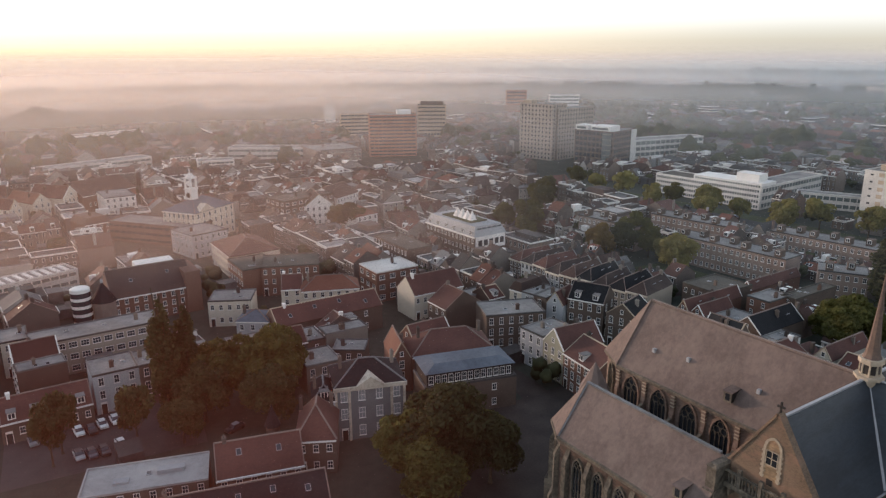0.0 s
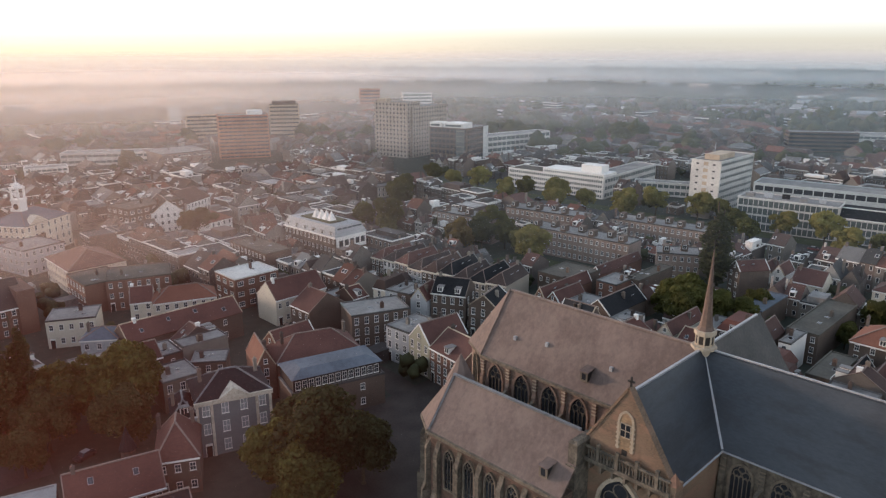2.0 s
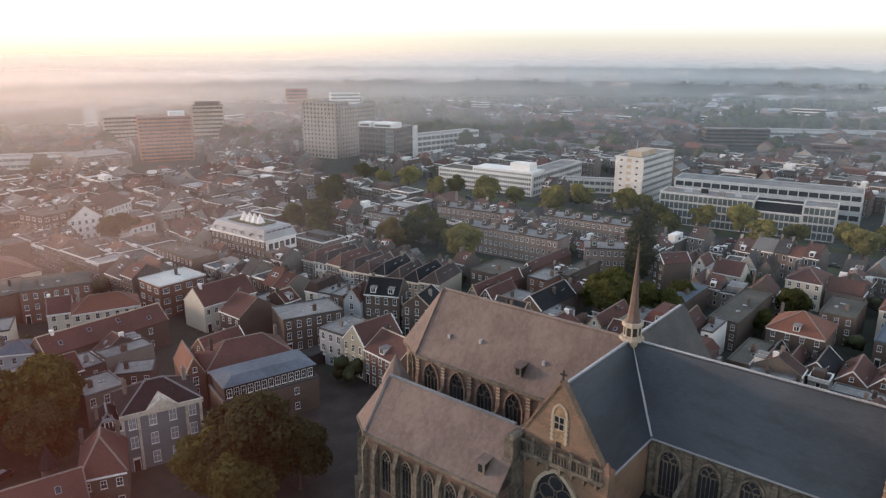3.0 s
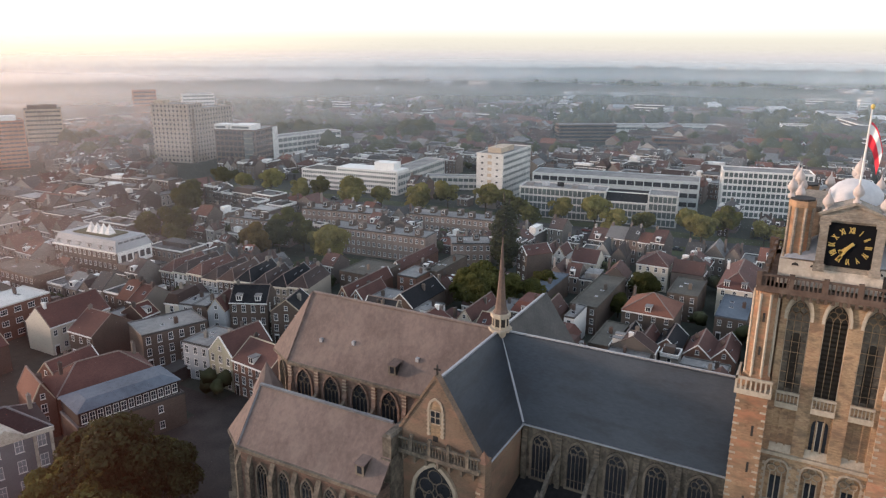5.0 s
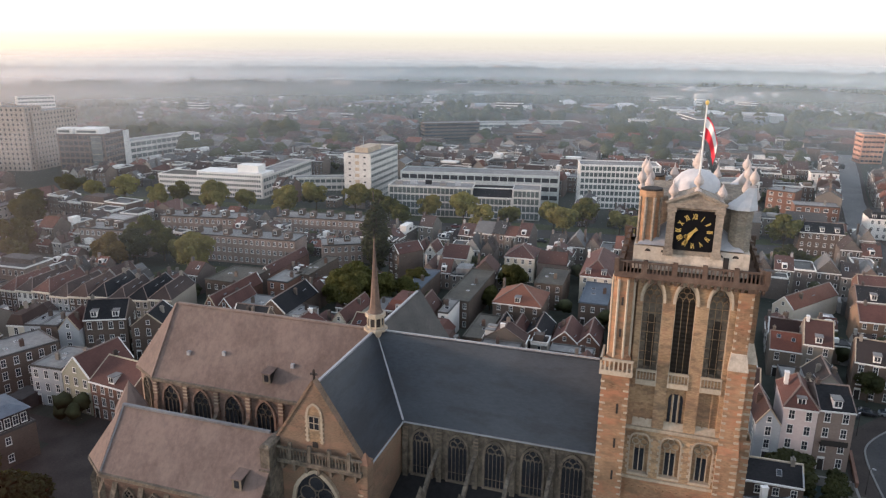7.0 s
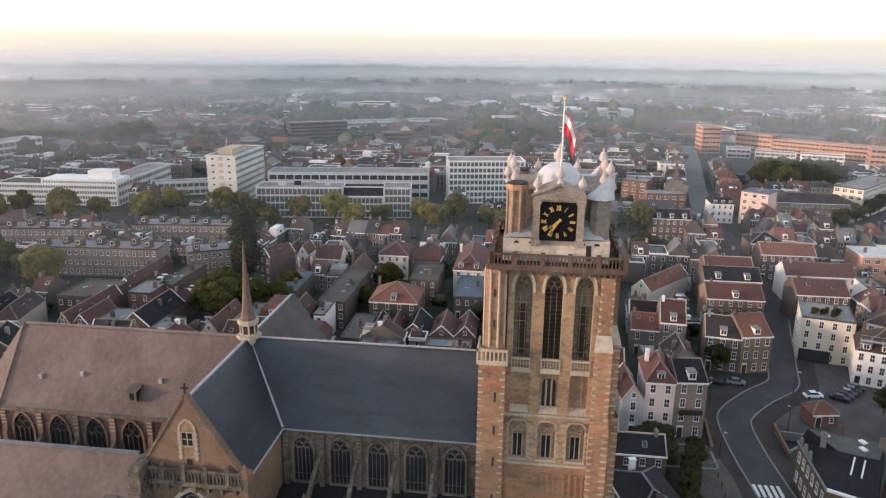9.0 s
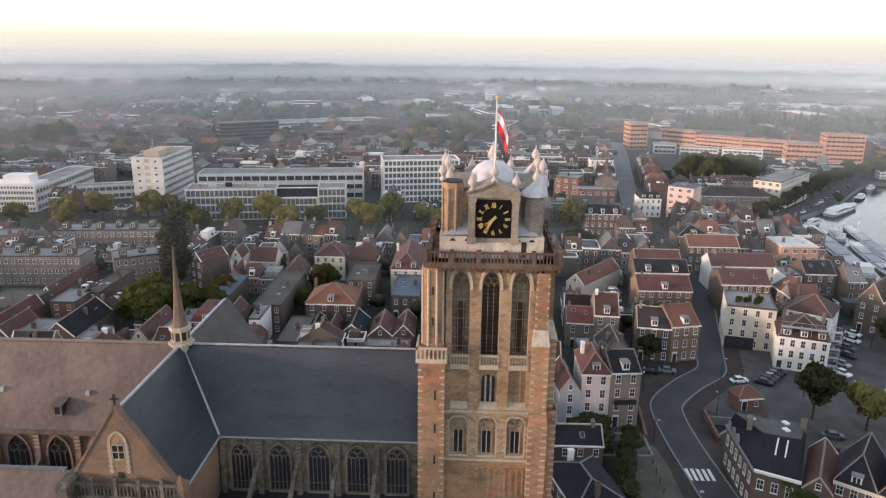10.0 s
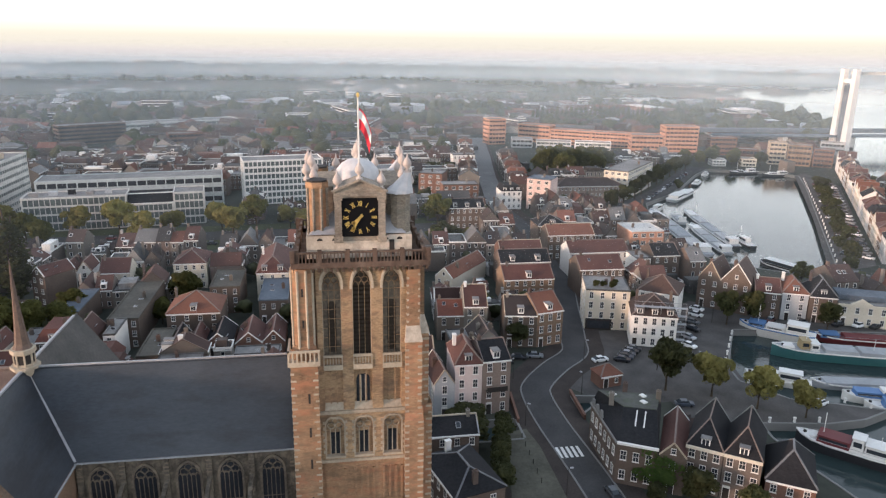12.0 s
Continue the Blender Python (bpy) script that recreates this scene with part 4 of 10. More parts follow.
for a, b in zip(KA, KA[1:]):
    gut.beam((a[0], a[1], KE - 0.2), (b[0], b[1], KE - 0.2), 0.7, 0.5)
part("chapel_cornice", gut, STONE, church)
for y in [48.0, 52.0, 56.0, 60.0, 64.0]:
    placed("window", W_CHAPEL, church, facing(KX0 - 0.05, y, 13.3, FRONT))
CB = buttress_shape(20.6, 1.5, 0.8).mesh("buttress", SOOT_SHADE_STONE)
for y in [50.0, 54.0, 58.0, 62.0, 66.2]:
    placed("buttress", CB, church, pose(KX0, y, 0))
placed("buttress", CB, church, pose(KX0 + 0.4, KY1 + 0.4, 0, 0, 0, -30))
placed("buttress", CB, church, pose(67.6, 71.8, 0, 0, 0, -65))
placed("window", W_CHAPEL, church, facing(66.2, 70.0, 13.3, -124))
part("aisle_link", Shape().box(KX1, NX0, CY0, 73.0, 0, 16.2), STONE, church, "sandstone choir aisle between the two roofs")
# a stair turret with a pyramid roof behind the chapel
tur = part("stair_turret", Shape().prism(octagon(78.6, 75.0, 2.2), 0, 22.5), STONE, church)
part("turret_roof", Shape().cone(octagon(78.6, 75.0, 2.6), 22.5, (78.6, 75.0, 27.4)), OLDSLATE, tur)


def hatch(x, y, z):
    h = part("roof_dormer", Shape().box(x - 0.8, x + 0.9, y - 0.55, y + 0.55, z - 0.9, z + 0.7), DARKWOOD, church, "small dark dormer on the slates")
    part("dormer_front", Shape().box(x - 0.9, x - 0.8, y - 0.65, y + 0.65, z - 0.9, z + 0.75).box(x - 0.92, x - 0.8, y - 0.35, y + 0.35, z - 0.6, z + 0.45, 1), [STONE, GLASS], h)
    part("dormer_top", Shape().slab([(x - 1.1, y - 0.8, z + 0.75), (x + 1.1, y - 0.8, z + 1.0), (x + 1.1, y + 0.8, z + 1.0), (x - 1.1, y + 0.8, z + 0.75)], 0.12), OLDSLATE, h)


hatch(84.6, 54.3, 28.6), hatch(66.2, 47.6, 23.8)
for y, z in ((63.0, 30.2), (69.2, 29.6), (51.0, 30.0)):
    x = NX0 + (z - EAVE_Z) / (RIDGE_Z - EAVE_Z) * (RIDGE_X - NX0)
    part("snow_hatch", Shape().box(x - 0.35, x + 0.15, y - 0.25, y + 0.25, z - 0.2, z + 0.45), LEAD, church)

# transept front: great window, balustrade, corner piers
placed("window", W_BIG, church, facing(GX - 0.06, CROSS_Y, 14.4, FRONT))
bal = Shape().box(GX - 1.3, GX, CROSS_Y - TH - 0.3, 44.05, 25.4, 26.0)
bal.box(GX - 1.2, GX - 0.9, CROSS_Y - TH - 0.3, 44.05, 27.35, 27.6)
for k in range(25):
    y, post = CROSS_Y - TH + 0.05 + k * 0.45, k % 6 == 3
    bal.box(GX - (1.25 if post else 1.13), GX - (0.85 if post else 0.97), y - (0.22 if post else 0.08), y + (0.22 if post else 0.08), 26.0, 28.3 if post else 27.35)
part("balustrade", bal, SOOT_SHADE_STONE, church, "sandstone balustrade over the transept window")
for k in range(7):
    y = CROSS_Y - TH + 0.6 + k * 1.69
    part("corbel", Shape().box(GX - 1.1, GX, y - 0.15, y + 0.15, 24.4, 25.4), STONE, church)
y = CROSS_Y - TH - 0.45
p = part("corner_pier", Shape().box(GX - 1.1, GX + 1.1, y - 0.55, y + 0.55, 0, 23.6).box(GX - 0.85, GX + 1.0, y - 0.47, y + 0.47, 23.6, 27.0), BRICK, church, "square brick corner pier")
part("pier_cap", Shape().cone([(GX - 1.0, y - 0.6), (GX + 0.3, y - 0.6), (GX + 0.3, y + 0.6), (GX - 1.0, y + 0.6)], 27.0, (GX - 0.3, y, 28.5)), COPPER, p, "small reddish pointed cap")
p = part("corner_pier", Shape().box(67.3, GX + 1.0, 44.1, 45.6, 0, 25.0).box(67.6, GX + 1.0, 44.2, 45.5, 25.0, 28.0), SOOT_SHADE_STONE, church, "dark square pier between chapel and transept")
part("pier_cap", Shape().prism([(67.5, 44.1), (GX + 1.1, 44.1), (GX + 1.1, 45.6), (67.5, 45.6)], 28.0, 28.35, 0, [(67.8, 44.4), (GX + 0.9, 44.4), (GX + 0.9, 45.3), (67.8, 45.3)]), SOOT_SHADE_STONE, p)
for k in range(22):
    part("quoin", Shape().box(67.26, 67.8, 45.2 - 0.25 * (k % 2), 45.64, 8.0 + k * 0.78, 8.36 + k * 0.78), QUOIN, p)
for z in np.arange(2.0, 23.0, 0.9):
    for sy in (-1,):
        part("quoin", Shape().box(GX - 1.14, GX - 0.6, CROSS_Y + sy * (TH + 0.1) - 0.35, CROSS_Y + sy * (TH + 0.1) + 0.35, z, z + 0.28), QUOIN, church)

# the slender spire over the crossing
spire_form = Shape()
for (r0, z0), (r1, z1) in zip(((1.25, 38.5), (0.88, 39.3), (0.66, 41.0), (0.34, 45.2)), ((0.88, 39.3), (0.66, 41.0), (0.34, 45.2), (0.05, 50.2))):
    spire_form.prism(octagon(RIDGE_X, CROSS_Y, r0), z0, z1, 0, octagon(RIDGE_X, CROSS_Y, r1))
spire = part("spire", spire_form, SPIRE, church, "slender slate ridge spire")
part("lantern", Shape().prism(octagon(RIDGE_X, CROSS_Y, 1.15), 35.0, 38.4).prism(octagon(RIDGE_X, CROSS_Y, 1.75), 36.0, 36.4).prism(octagon(RIDGE_X, CROSS_Y, 1.5), 38.1, 38.7), QUOIN, spire, "pale stone lantern")
for k in range(8):
    a = 2 * math.pi * (k + 0.5) / 8
    rail = Shape().box(RIDGE_X + 1.16 * math.cos(a) - 0.09, RIDGE_X + 1.16 * math.cos(a) + 0.09, CROSS_Y + 1.16 * math.sin(a) - 0.09, CROSS_Y + 1.16 * math.sin(a) + 0.09, 36.4, 38.2)
    part("lantern_post", rail, QUOIN, spire)
for k in range(8):
    a = 2 * math.pi * k / 8
    placed("lantern_opening", Shape().box(1.03, 1.09, -0.3, 0.3, 36.7, 37.9).mesh("lantern_opening", DARKWOOD), spire, pose(RIDGE_X, CROSS_Y, 0, 0, 0, math.degrees(a)))
part("weathervane", Shape().beam((RIDGE_X, CROSS_Y, 50.0), (RIDGE_X, CROSS_Y, 51.6), 0.08).beam((RIDGE_X, CROSS_Y - 0.3, 51.1), (RIDGE_X, CROSS_Y + 0.3, 51.1), 0.06), DARKWOOD, spire)

# ---------- the tower ----------
TX0, TX1, TY0, TY1 = 82.6, 97.4, -9.6, 3.6
tower = part("tower", Shape().box(TX0 + 1.0, TX1 - 1.0, TY0 + 1.0, TY1 - 1.0, 0, 51.0), TOWERBRICK, church, "massive brick west tower with sandstone dressings")
TC, TXC = -3.25, (TX0 + TX1) / 2


def tower_face(place, centre, turn):
    """Front layer of one tower side: belfry openings, blind panels and lower windows between piers."""
    m = lambda y, z: pose(0, 0, 0, 0, 0, turn) @ pose(y, 0, z)
    fr = Matrix.Translation(place)
    for k, off in enumerate((-3.7, 0.0, 3.7)):
        wide = 3.7
        put = lambda name, sh, mats, z, label="": placed(name, sh.mesh(name, *mats), tower, fr @ pose(0, 0, 0, 0, 0, turn) @ pose(off, 0, z), label)
        put("belfry_panel", arch_panel(wide, 13.3, 0.4, 2.3, 10.4, 2.0, 1.0), [FACESTONE], 37.9)
        placed("belfry_window", W_BELFRY if k == 1 else W_BLIND, tower, fr @ pose(0, 0, 0, 0, 0, turn) @ pose(off, 0.86, 38.4))
        hood = moulding([(-1.3, 9.6)] + [(x, 10.4 + z) for x, z in arch(2.6, 2.2)] + [(1.3, 9.6)], -0.2, 0.04, 0.3)
        put("hood_mould", hood, [QUOIN], 37.9, "pale stone hood over the belfry opening")
        put("mid_panel", arch_panel(wide, 6.9, 0.3, 2.3, 6.0, 0.5, 1.0), [FACESTONE], 31.0)
        fill = Shape().box(-1.15, 1.15, 0.55, 0.6, 0.3, 6.2)
        for x in (-0.4, 0.4):
            fill.box(x - 0.07, x + 0.07, 0.36, 0.56, 0.9, 6.2)
        put("blind_tracery", fill, [FACESTONE], 31.0)
        put("sloping_sill", Shape().add([(-1.2, -0.12, 0.2), (1.2, -0.12, 0.2), (1.2, 0.56, 1.0), (-1.2, 0.56, 1.0), (-1.2, 0.56, 0.2), (1.2, 0.56, 0.2)], [(0, 1, 2, 3), (0, 3, 4), (1, 5, 2)]), [QUOIN], 31.0)
        if k == 1:
            top = [(x, 4.2 + z) for x, z in arch(1.7, 0.6)]
            put("mid_window", Shape().add([(-0.85, 0.5, 1.0), (0.85, 0.5, 1.0)] + [(x, 0.5, z) for x, z in top[::-1]], [tuple(range(2 + len(top)))]).box(-0.33, -0.23, 0.35, 0.49, 0.9, 4.7, 1).box(0.23, 0.33, 0.35, 0.49, 0.9, 4.7, 1), [GLASS, QUOIN], 31.0, "dark arched window with two stone mullions")
        xs = [-1.2, -1.06] + [q for x in (-0.72, -0.36, 0.0, 0.36, 0.72) for q in (x - 0.05, x + 0.05)] + [1.06, 1.2]
        rail = relief(xs, [-1.1, -0.45, 0.6, 0.9], lambda i, j: (-0.2, 0) if j != 1 else (-0.14, 0) if i % 2 == 0 else None, 0.1)
        put("window_balustrade", rail, [QUOIN], 37.9, "pale pierced stone balustrade under the belfry window")
        put("lower_panel", arch_panel(wide, 6.6, 0.5, 2.3, 5.2, 0.8, 1.0), [FACESTONE], 24.0)
        low = Shape().box(-1.15, 1.15, 0.6, 0.65, 0.5, 6.2).box(-0.62, 0.62, 0.5, 0.61, 0.6, 3.7, 1)
        for x in (-0.62, 0.0, 0.62):
            low.box(x - 0.06, x + 0.06, 0.38, 0.52, 0.5, 4.2, 2)
        for cx, cz, r in ((-0.5, 4.7, 0.45), (0.5, 4.7, 0.45), (0, 5.3, 0.4)):
            ringp = [(cx + r * math.cos(q * math.pi / 4), cz + r * math.sin(q * math.pi / 4)) for q in range(8)]
            for (ax, az), (bx, bz) in zip(ringp, ringp[1:] + ringp[:1]):
                low.beam((ax, 0.5, az), (bx, 0.5, bz), 0.16, 0.1, 2)
        low.box(-1.3, 1.3, -0.15, 0.5, 0.25, 0.55, 2)
        put("lower_window", low, [FACESTONE, GLASS, QUOIN], 24.0)
        arc = [(x, 5.2 + z) for x, z in arch(2.5, 0.9, 4)]
        put("arch_head", moulding(arc, -0.2, 0.08, 0.22), [QUOIN], 24.0)
        for q, z in enumerate(np.arange(0.6, 5.3, 0.42) if turn in (FRONT, 0) else ()):
            for sx in (-1, 1):
                w = 0.42 if q % 2 else 0.2
                put("quoin", Shape().box(sx * 1.13 - (w if sx < 0 else 0), sx * 1.13 + (w if sx > 0 else 0), -0.06, 0.4, z, z + 0.38), [QUOIN], 24.0)
        base = Shape().box(-1.85, 1.85, 0, 1.0, 0, 24.0)
        for x in (-1.2, -0.4, 0.4, 1.2):
            base.box(x - 0.16, x + 0.16, -0.18, 0.02, 2, 22.6)
        put("lower_wall", base, [TOWERBRICK], 0)
    for z, d, h in ((30.7, 0.3, 0.4), (23.7, 0.25, 0.35), (50.1, 0.35, 0.4)):
        placed("string_course", Shape().box(-6.4, 6.4, -d, 0.2, z, z + h).mesh("string_course", QUOIN), tower, fr @ pose(0, 0, 0, 0, 0, turn))
    gallery = Shape().box(-8.3, 8.3, -1.1, 1.2, 50.5, 51.2)
    for x in np.arange(-7.9, 8.0, 0.72):
        gallery.box(x - 0.16, x + 0.16, -0.75, 0.1, 49.9, 50.6)
    gallery.box(-8.3, 8.3, -1.12, -0.8, 52.3, 52.52)
    for x in np.arange(-8.2, 8.25, 0.42):
        gallery.box(x - 0.075, x + 0.075, -1.05, -0.87, 51.2, 52.3)
    for x in (-8.1, -4.9, -1.6, 1.6, 4.9, 8.1):
        gallery.box(x - 0.26, x + 0.26, -1.2, -0.75, 51.2, 52.75)
    placed("gallery", gallery.mesh("gallery", COPPER_STONE), tower, fr @ pose(0, 0, 0, 0, 0, turn), "red-brown stone gallery with a pierced balustrade")


COPPER_STONE = surface("reddish_stone", (0.05, 0.034, 0.027), (0.15, 0.098, 0.072), 0.9, 2.0, bump=0.4, patch=((0.20, 0.155, 0.12), 0.8, 0.35))
tower_face((TX0, TC, 0), TC, FRONT)
tower_face((TX1, TC, 0), TC, BACK)
tower_face((TXC, TC - (TX1 - TX0) / 2 + 0.8, 0), TC, 0)
tower_face((TXC, TC + (TX1 - TX0) / 2 - 0.8, 0), TC, 180)
part("gallery_floor", Shape().box(TX0 - 0.95, TX1 + 0.95, TY0 - 1.4, TY1 + 1.4, 50.7, 51.15), COPPER_STONE, tower)

# corner buttresses, the stair turret and its balcony
for y0, y1, x0 in ((TY0 - 1.3, TY0 + 1.1, TX0 - 0.9),):
    b = Shape().box(x0, TX0 + 2, y0, y1, 0, 29.4)
    b.add([(x0, y0, 29.4), (x0, y1, 29.4), (TX0 - 0.3, y1, 31), (TX0 - 0.3, y0, 31)], [(0, 3, 2, 1)])
    b.box(x0 + 0.35, TX0 + 2, y0 + 0.2, y1 - 0.1, 29.4, 40.5)
    b.box(x0 + 0.55, TX0 + 2, y0 + 0.5, y1 - 0.3, 40.5, 49.8)
    part("corner_buttress", b, TOWERBRICK, tower, "stepped brick corner buttress")
    part("weathering", Shape().prism([(x0 + 0.2, y0 + 0.1), (TX0 + 1, y0 + 0.1), (TX0 + 1, y1), (x0 + 0.2, y1)], 40.3, 42.4, 0, [(x0 + 0.5, y0 + 0.5), (TX0 + 1, y0 + 0.5), (TX0 + 1, y1 - 0.2), (x0 + 0.5, y1 - 0.2)]), PALE, tower, "pale stone weathering")
    for z in np.arange(2, 49.5, 0.95):
        xx = x0 if z < 29 else x0 + 0.35 if z < 40 else x0 + 0.55
        if not 39.9 < z < 42.6:
            part("quoin", Shape().box(xx - 0.05, xx + 0.7, y1 - 0.55, y1 + 0.04 - (0.1 if z > 29 else 0) - (0.2 if z > 40 else 0), z, z + 0.26), QUOIN, tower)
            part("quoin", Shape().box(xx - 0.05, xx + 0.7, y0 - 0.04 + (0.2 if z > 29 else 0) + (0.3 if z > 40 else 0), y0 + 0.75, z + 0.45, z + 0.72), QUOIN, tower)
b = Shape().box(TX0 + 0.6, TX0 + 2.6, TY0 - 2.6, TY0, 0, 31.0)
b.add([(TX0 + 0.6, TY0 - 2.6, 31.0), (TX0 + 2.6, TY0 - 2.6, 31.0), (TX0 + 2.6, TY0 - 2.0, 32.4), (TX0 + 0.6, TY0 - 2.0, 32.4)], [(0, 1, 2, 3)])
b.box(TX0 + 0.7, TX0 + 2.5, TY0 - 2.1, TY0, 31.0, 41.6).box(TX0 + 0.85, TX0 + 2.4, TY0 - 1.5, TY0, 41.6, 49.6)
part("corner_buttress", b, TOWERBRICK, tower, "stepped brick corner buttress")
part("weathering", Shape().prism([(TX0 + 0.6, TY0 - 2.2), (TX0 + 2.6, TY0 - 2.2), (TX0 + 2.6, TY0 - 0.4), (TX0 + 0.6, TY0 - 0.4)], 40.9, 43.4, 0, [(TX0 + 0.85, TY0 - 1.55), (TX0 + 2.4, TY0 - 1.55), (TX0 + 2.4, TY0 - 0.4), (TX0 + 0.85, TY0 - 0.4)]), PALE, tower, "pale stone weathering")
for k, z in enumerate(np.arange(2, 40.5, 0.95)):
    out = 2.6 if z < 30.8 else 2.1
    part("quoin", Shape().box(TX0 + (0.55 if z < 30.8 else 0.65), TX0 + 1.3, TY0 - out - 0.04, TY0 - out + (0.5 if k % 2 else 0.8), z, z + 0.28), QUOIN, tower)
part("far_buttress", Shape().box(TX1 - 2, TX1 + 0.9, TY0 - 1.3, TY0 + 1.1, 0, 46).box(TX1 - 2, TX1 + 0.9, TY1 - 1.1, TY1 + 1.3, 0, 46), TOWERBRICK, tower)
st = part("stair_tower", Shape().box(TX0 - 1.7, TX0 + 2.6, 2.3, 5.6, 0, 38.4), TOWERBRICK, tower, "square brick stair tower with slit windows")
for z in (6, 12, 18.5, 24, 28.5, 33.2):
    stv = Shape().box(TX0 - 1.74, TX0 - 1.6, 3.35, 3.6, z, z + 1.3)
    part("slit", stv, DARKWOOD, st)
for z in np.arange(2, 38, 0.95):
    part("quoin", Shape().box(TX0 - 1.76, TX0 - 1.0, 2.25, 2.25 + (0.45 if int(z) % 2 else 0.7), z, z + 0.24), QUOIN, st)
    part("quoin", Shape().box(TX0 - 1.76, TX0 - 1.0, 5.65 - (0.45 if int(z) % 2 else 0.7), 5.65, z, z + 0.24), QUOIN, st)
bal = Shape().box(TX0 - 2.0, TX0 + 2.2, 2.0, 5.9, 38.3, 38.9).box(TX0 - 2.0, TX0 - 1.75, 2.0, 5.9, 40.1, 40.4).box(TX0 - 2.0, TX0 + 2.2, 5.65, 5.9, 40.1, 40.4)
for y in np.arange(2.15, 5.9, 0.52):
    bal.box(TX0 - 1.95, TX0 - 1.8, y - 0.1, y + 0.1, 38.9, 40.1)
for x in np.arange(TX0 - 1.5, TX0 + 2.2, 0.52):
    bal.box(x - 0.1, x + 0.1, 5.7, 5.85, 38.9, 40.1)
part("balcony", bal, QUOIN, st, "pale stone balcony balustrade")
upper = Shape().prism(octagon(TX0 + 0.2, 3.9, 1.35), 38.9, 50.4)
for k in range(8):
    a = 2 * math.pi * (k + 0.5) / 8
    part("turret_shaft", Shape().lathe(TX0 + 0.2 + 1.36 * math.cos(a), 3.9 + 1.36 * math.sin(a), [(0.17, 39), (0.17, 50.2)], 6), QUOIN, st)
upper.prism(octagon(TX0 + 0.2, 3.9, 1.9), 38.9, 40.6, 0, octagon(TX0 + 0.2, 3.9, 1.45))
part("upper_turret", upper, TOWERBRICK, st, "octagonal brick turret with shafts")
for z in (43, 47.0):
    part("slit", Shape().box(TX0 - 1.12, TX0 - 0.95, 3.75, 3.98, z, z + 1.0), DARKWOOD, st)

# crown of the tower: pale attic, clock houses, corner turrets, lead dome
attic = Shape().prism([(TX0 + 0.7, TY0 + 0.1), (TX1 - 0.7, TY0 + 0.1), (TX1 - 0.7, TY1 - 0.4), (TX0 + 0.7, TY1 - 0.4)], 51.1, 54.0)
part("attic", attic, PALE, tower, "pale limestone attic above the gallery")
part("attic_slope", Shape().cone([(TX0 + 0.6, TY0 + 0.8), (TX1 - 0.6, TY0 + 0.8), (TX1 - 0.6, TY1 - 0.8), (TX0 + 0.6, TY1 - 0.8)], 54.2, (TXC, TC, 58.4)), LEAD, tower)
for y in (1.6, -0.2, -6.3, -8.0):
    part("attic_vent", Shape().add([(TX0 + 0.66, y + 0.35 * math.cos(math.pi * k / 6), 53.4 + 0.35 * math.sin(math.pi * k / 6)) for k in range(7)], [tuple(range(7))]), DARKWOOD, tower)
part("attic_door", Shape().box(TX0 + 0.64, TX0 + 0.8, -7.35, -6.75, 51.5, 53.4), DARKWOOD, tower)
part("core", Shape().prism(octagon(TXC, TC, 3.2), 54, 58.2), PALE, tower)
dome = Shape().lathe(TXC, TC, [(2.95, 57.5), (2.95, 59.4), (2.9, 60.1), (2.6, 61.0), (2.0, 61.7), (1.2, 62.15), (0.4, 62.35)], 20)
part("dome", dome.mesh("dome", DOMELEAD, smooth=True), None, tower, "pale lead dome")

CROWNSTONE = surface("ochre_crown_stone", (0.12, 0.105, 0.085), (0.43, 0.36, 0.285), 0.9, 2.6, stretch=(1, 1, 2.2), bump=0.6, patch=(((0.16, 0.15, 0.125), 0.7, 0.5), ((0.12, 0.085, 0.065), 0.4, 0.4)))


def ribbed(cx, cy):
    """An octagonal turret shaft whose stone courses stand unevenly proud."""
    s = Shape().lathe(0, 0, [(1.28 - 0.07 * (k % 2), 53 + (k + e) * 0.62) for k in range(10) for e in (0, 1)], 8).moved(pose(cx, cy, 0, 0, 0, 22.5))
    return s


ROMAN = ("XII", "I", "II", "III", "IV", "V", "VI", "VII", "VIII", "IX", "X", "XI")


def numeral_mesh(text):
    c = bpy.data.curves.new("numeral", "FONT")
    c.body, c.size, c.extrude, c.align_x, c.align_y, c.offset = text, 0.66, 0.02, "CENTER", "CENTER", 0.03
    ob = new("numeral_source", c)
    me = bpy.data.meshes.new_from_object(ob.evaluated_get(bpy.context.evaluated_depsgraph_get()))
    bpy.data.objects.remove(ob)
    me.materials.clear()
    me.materials.append(GOLD)
    return me


NUMERALS = [numeral_mesh(t) for t in ROMAN]


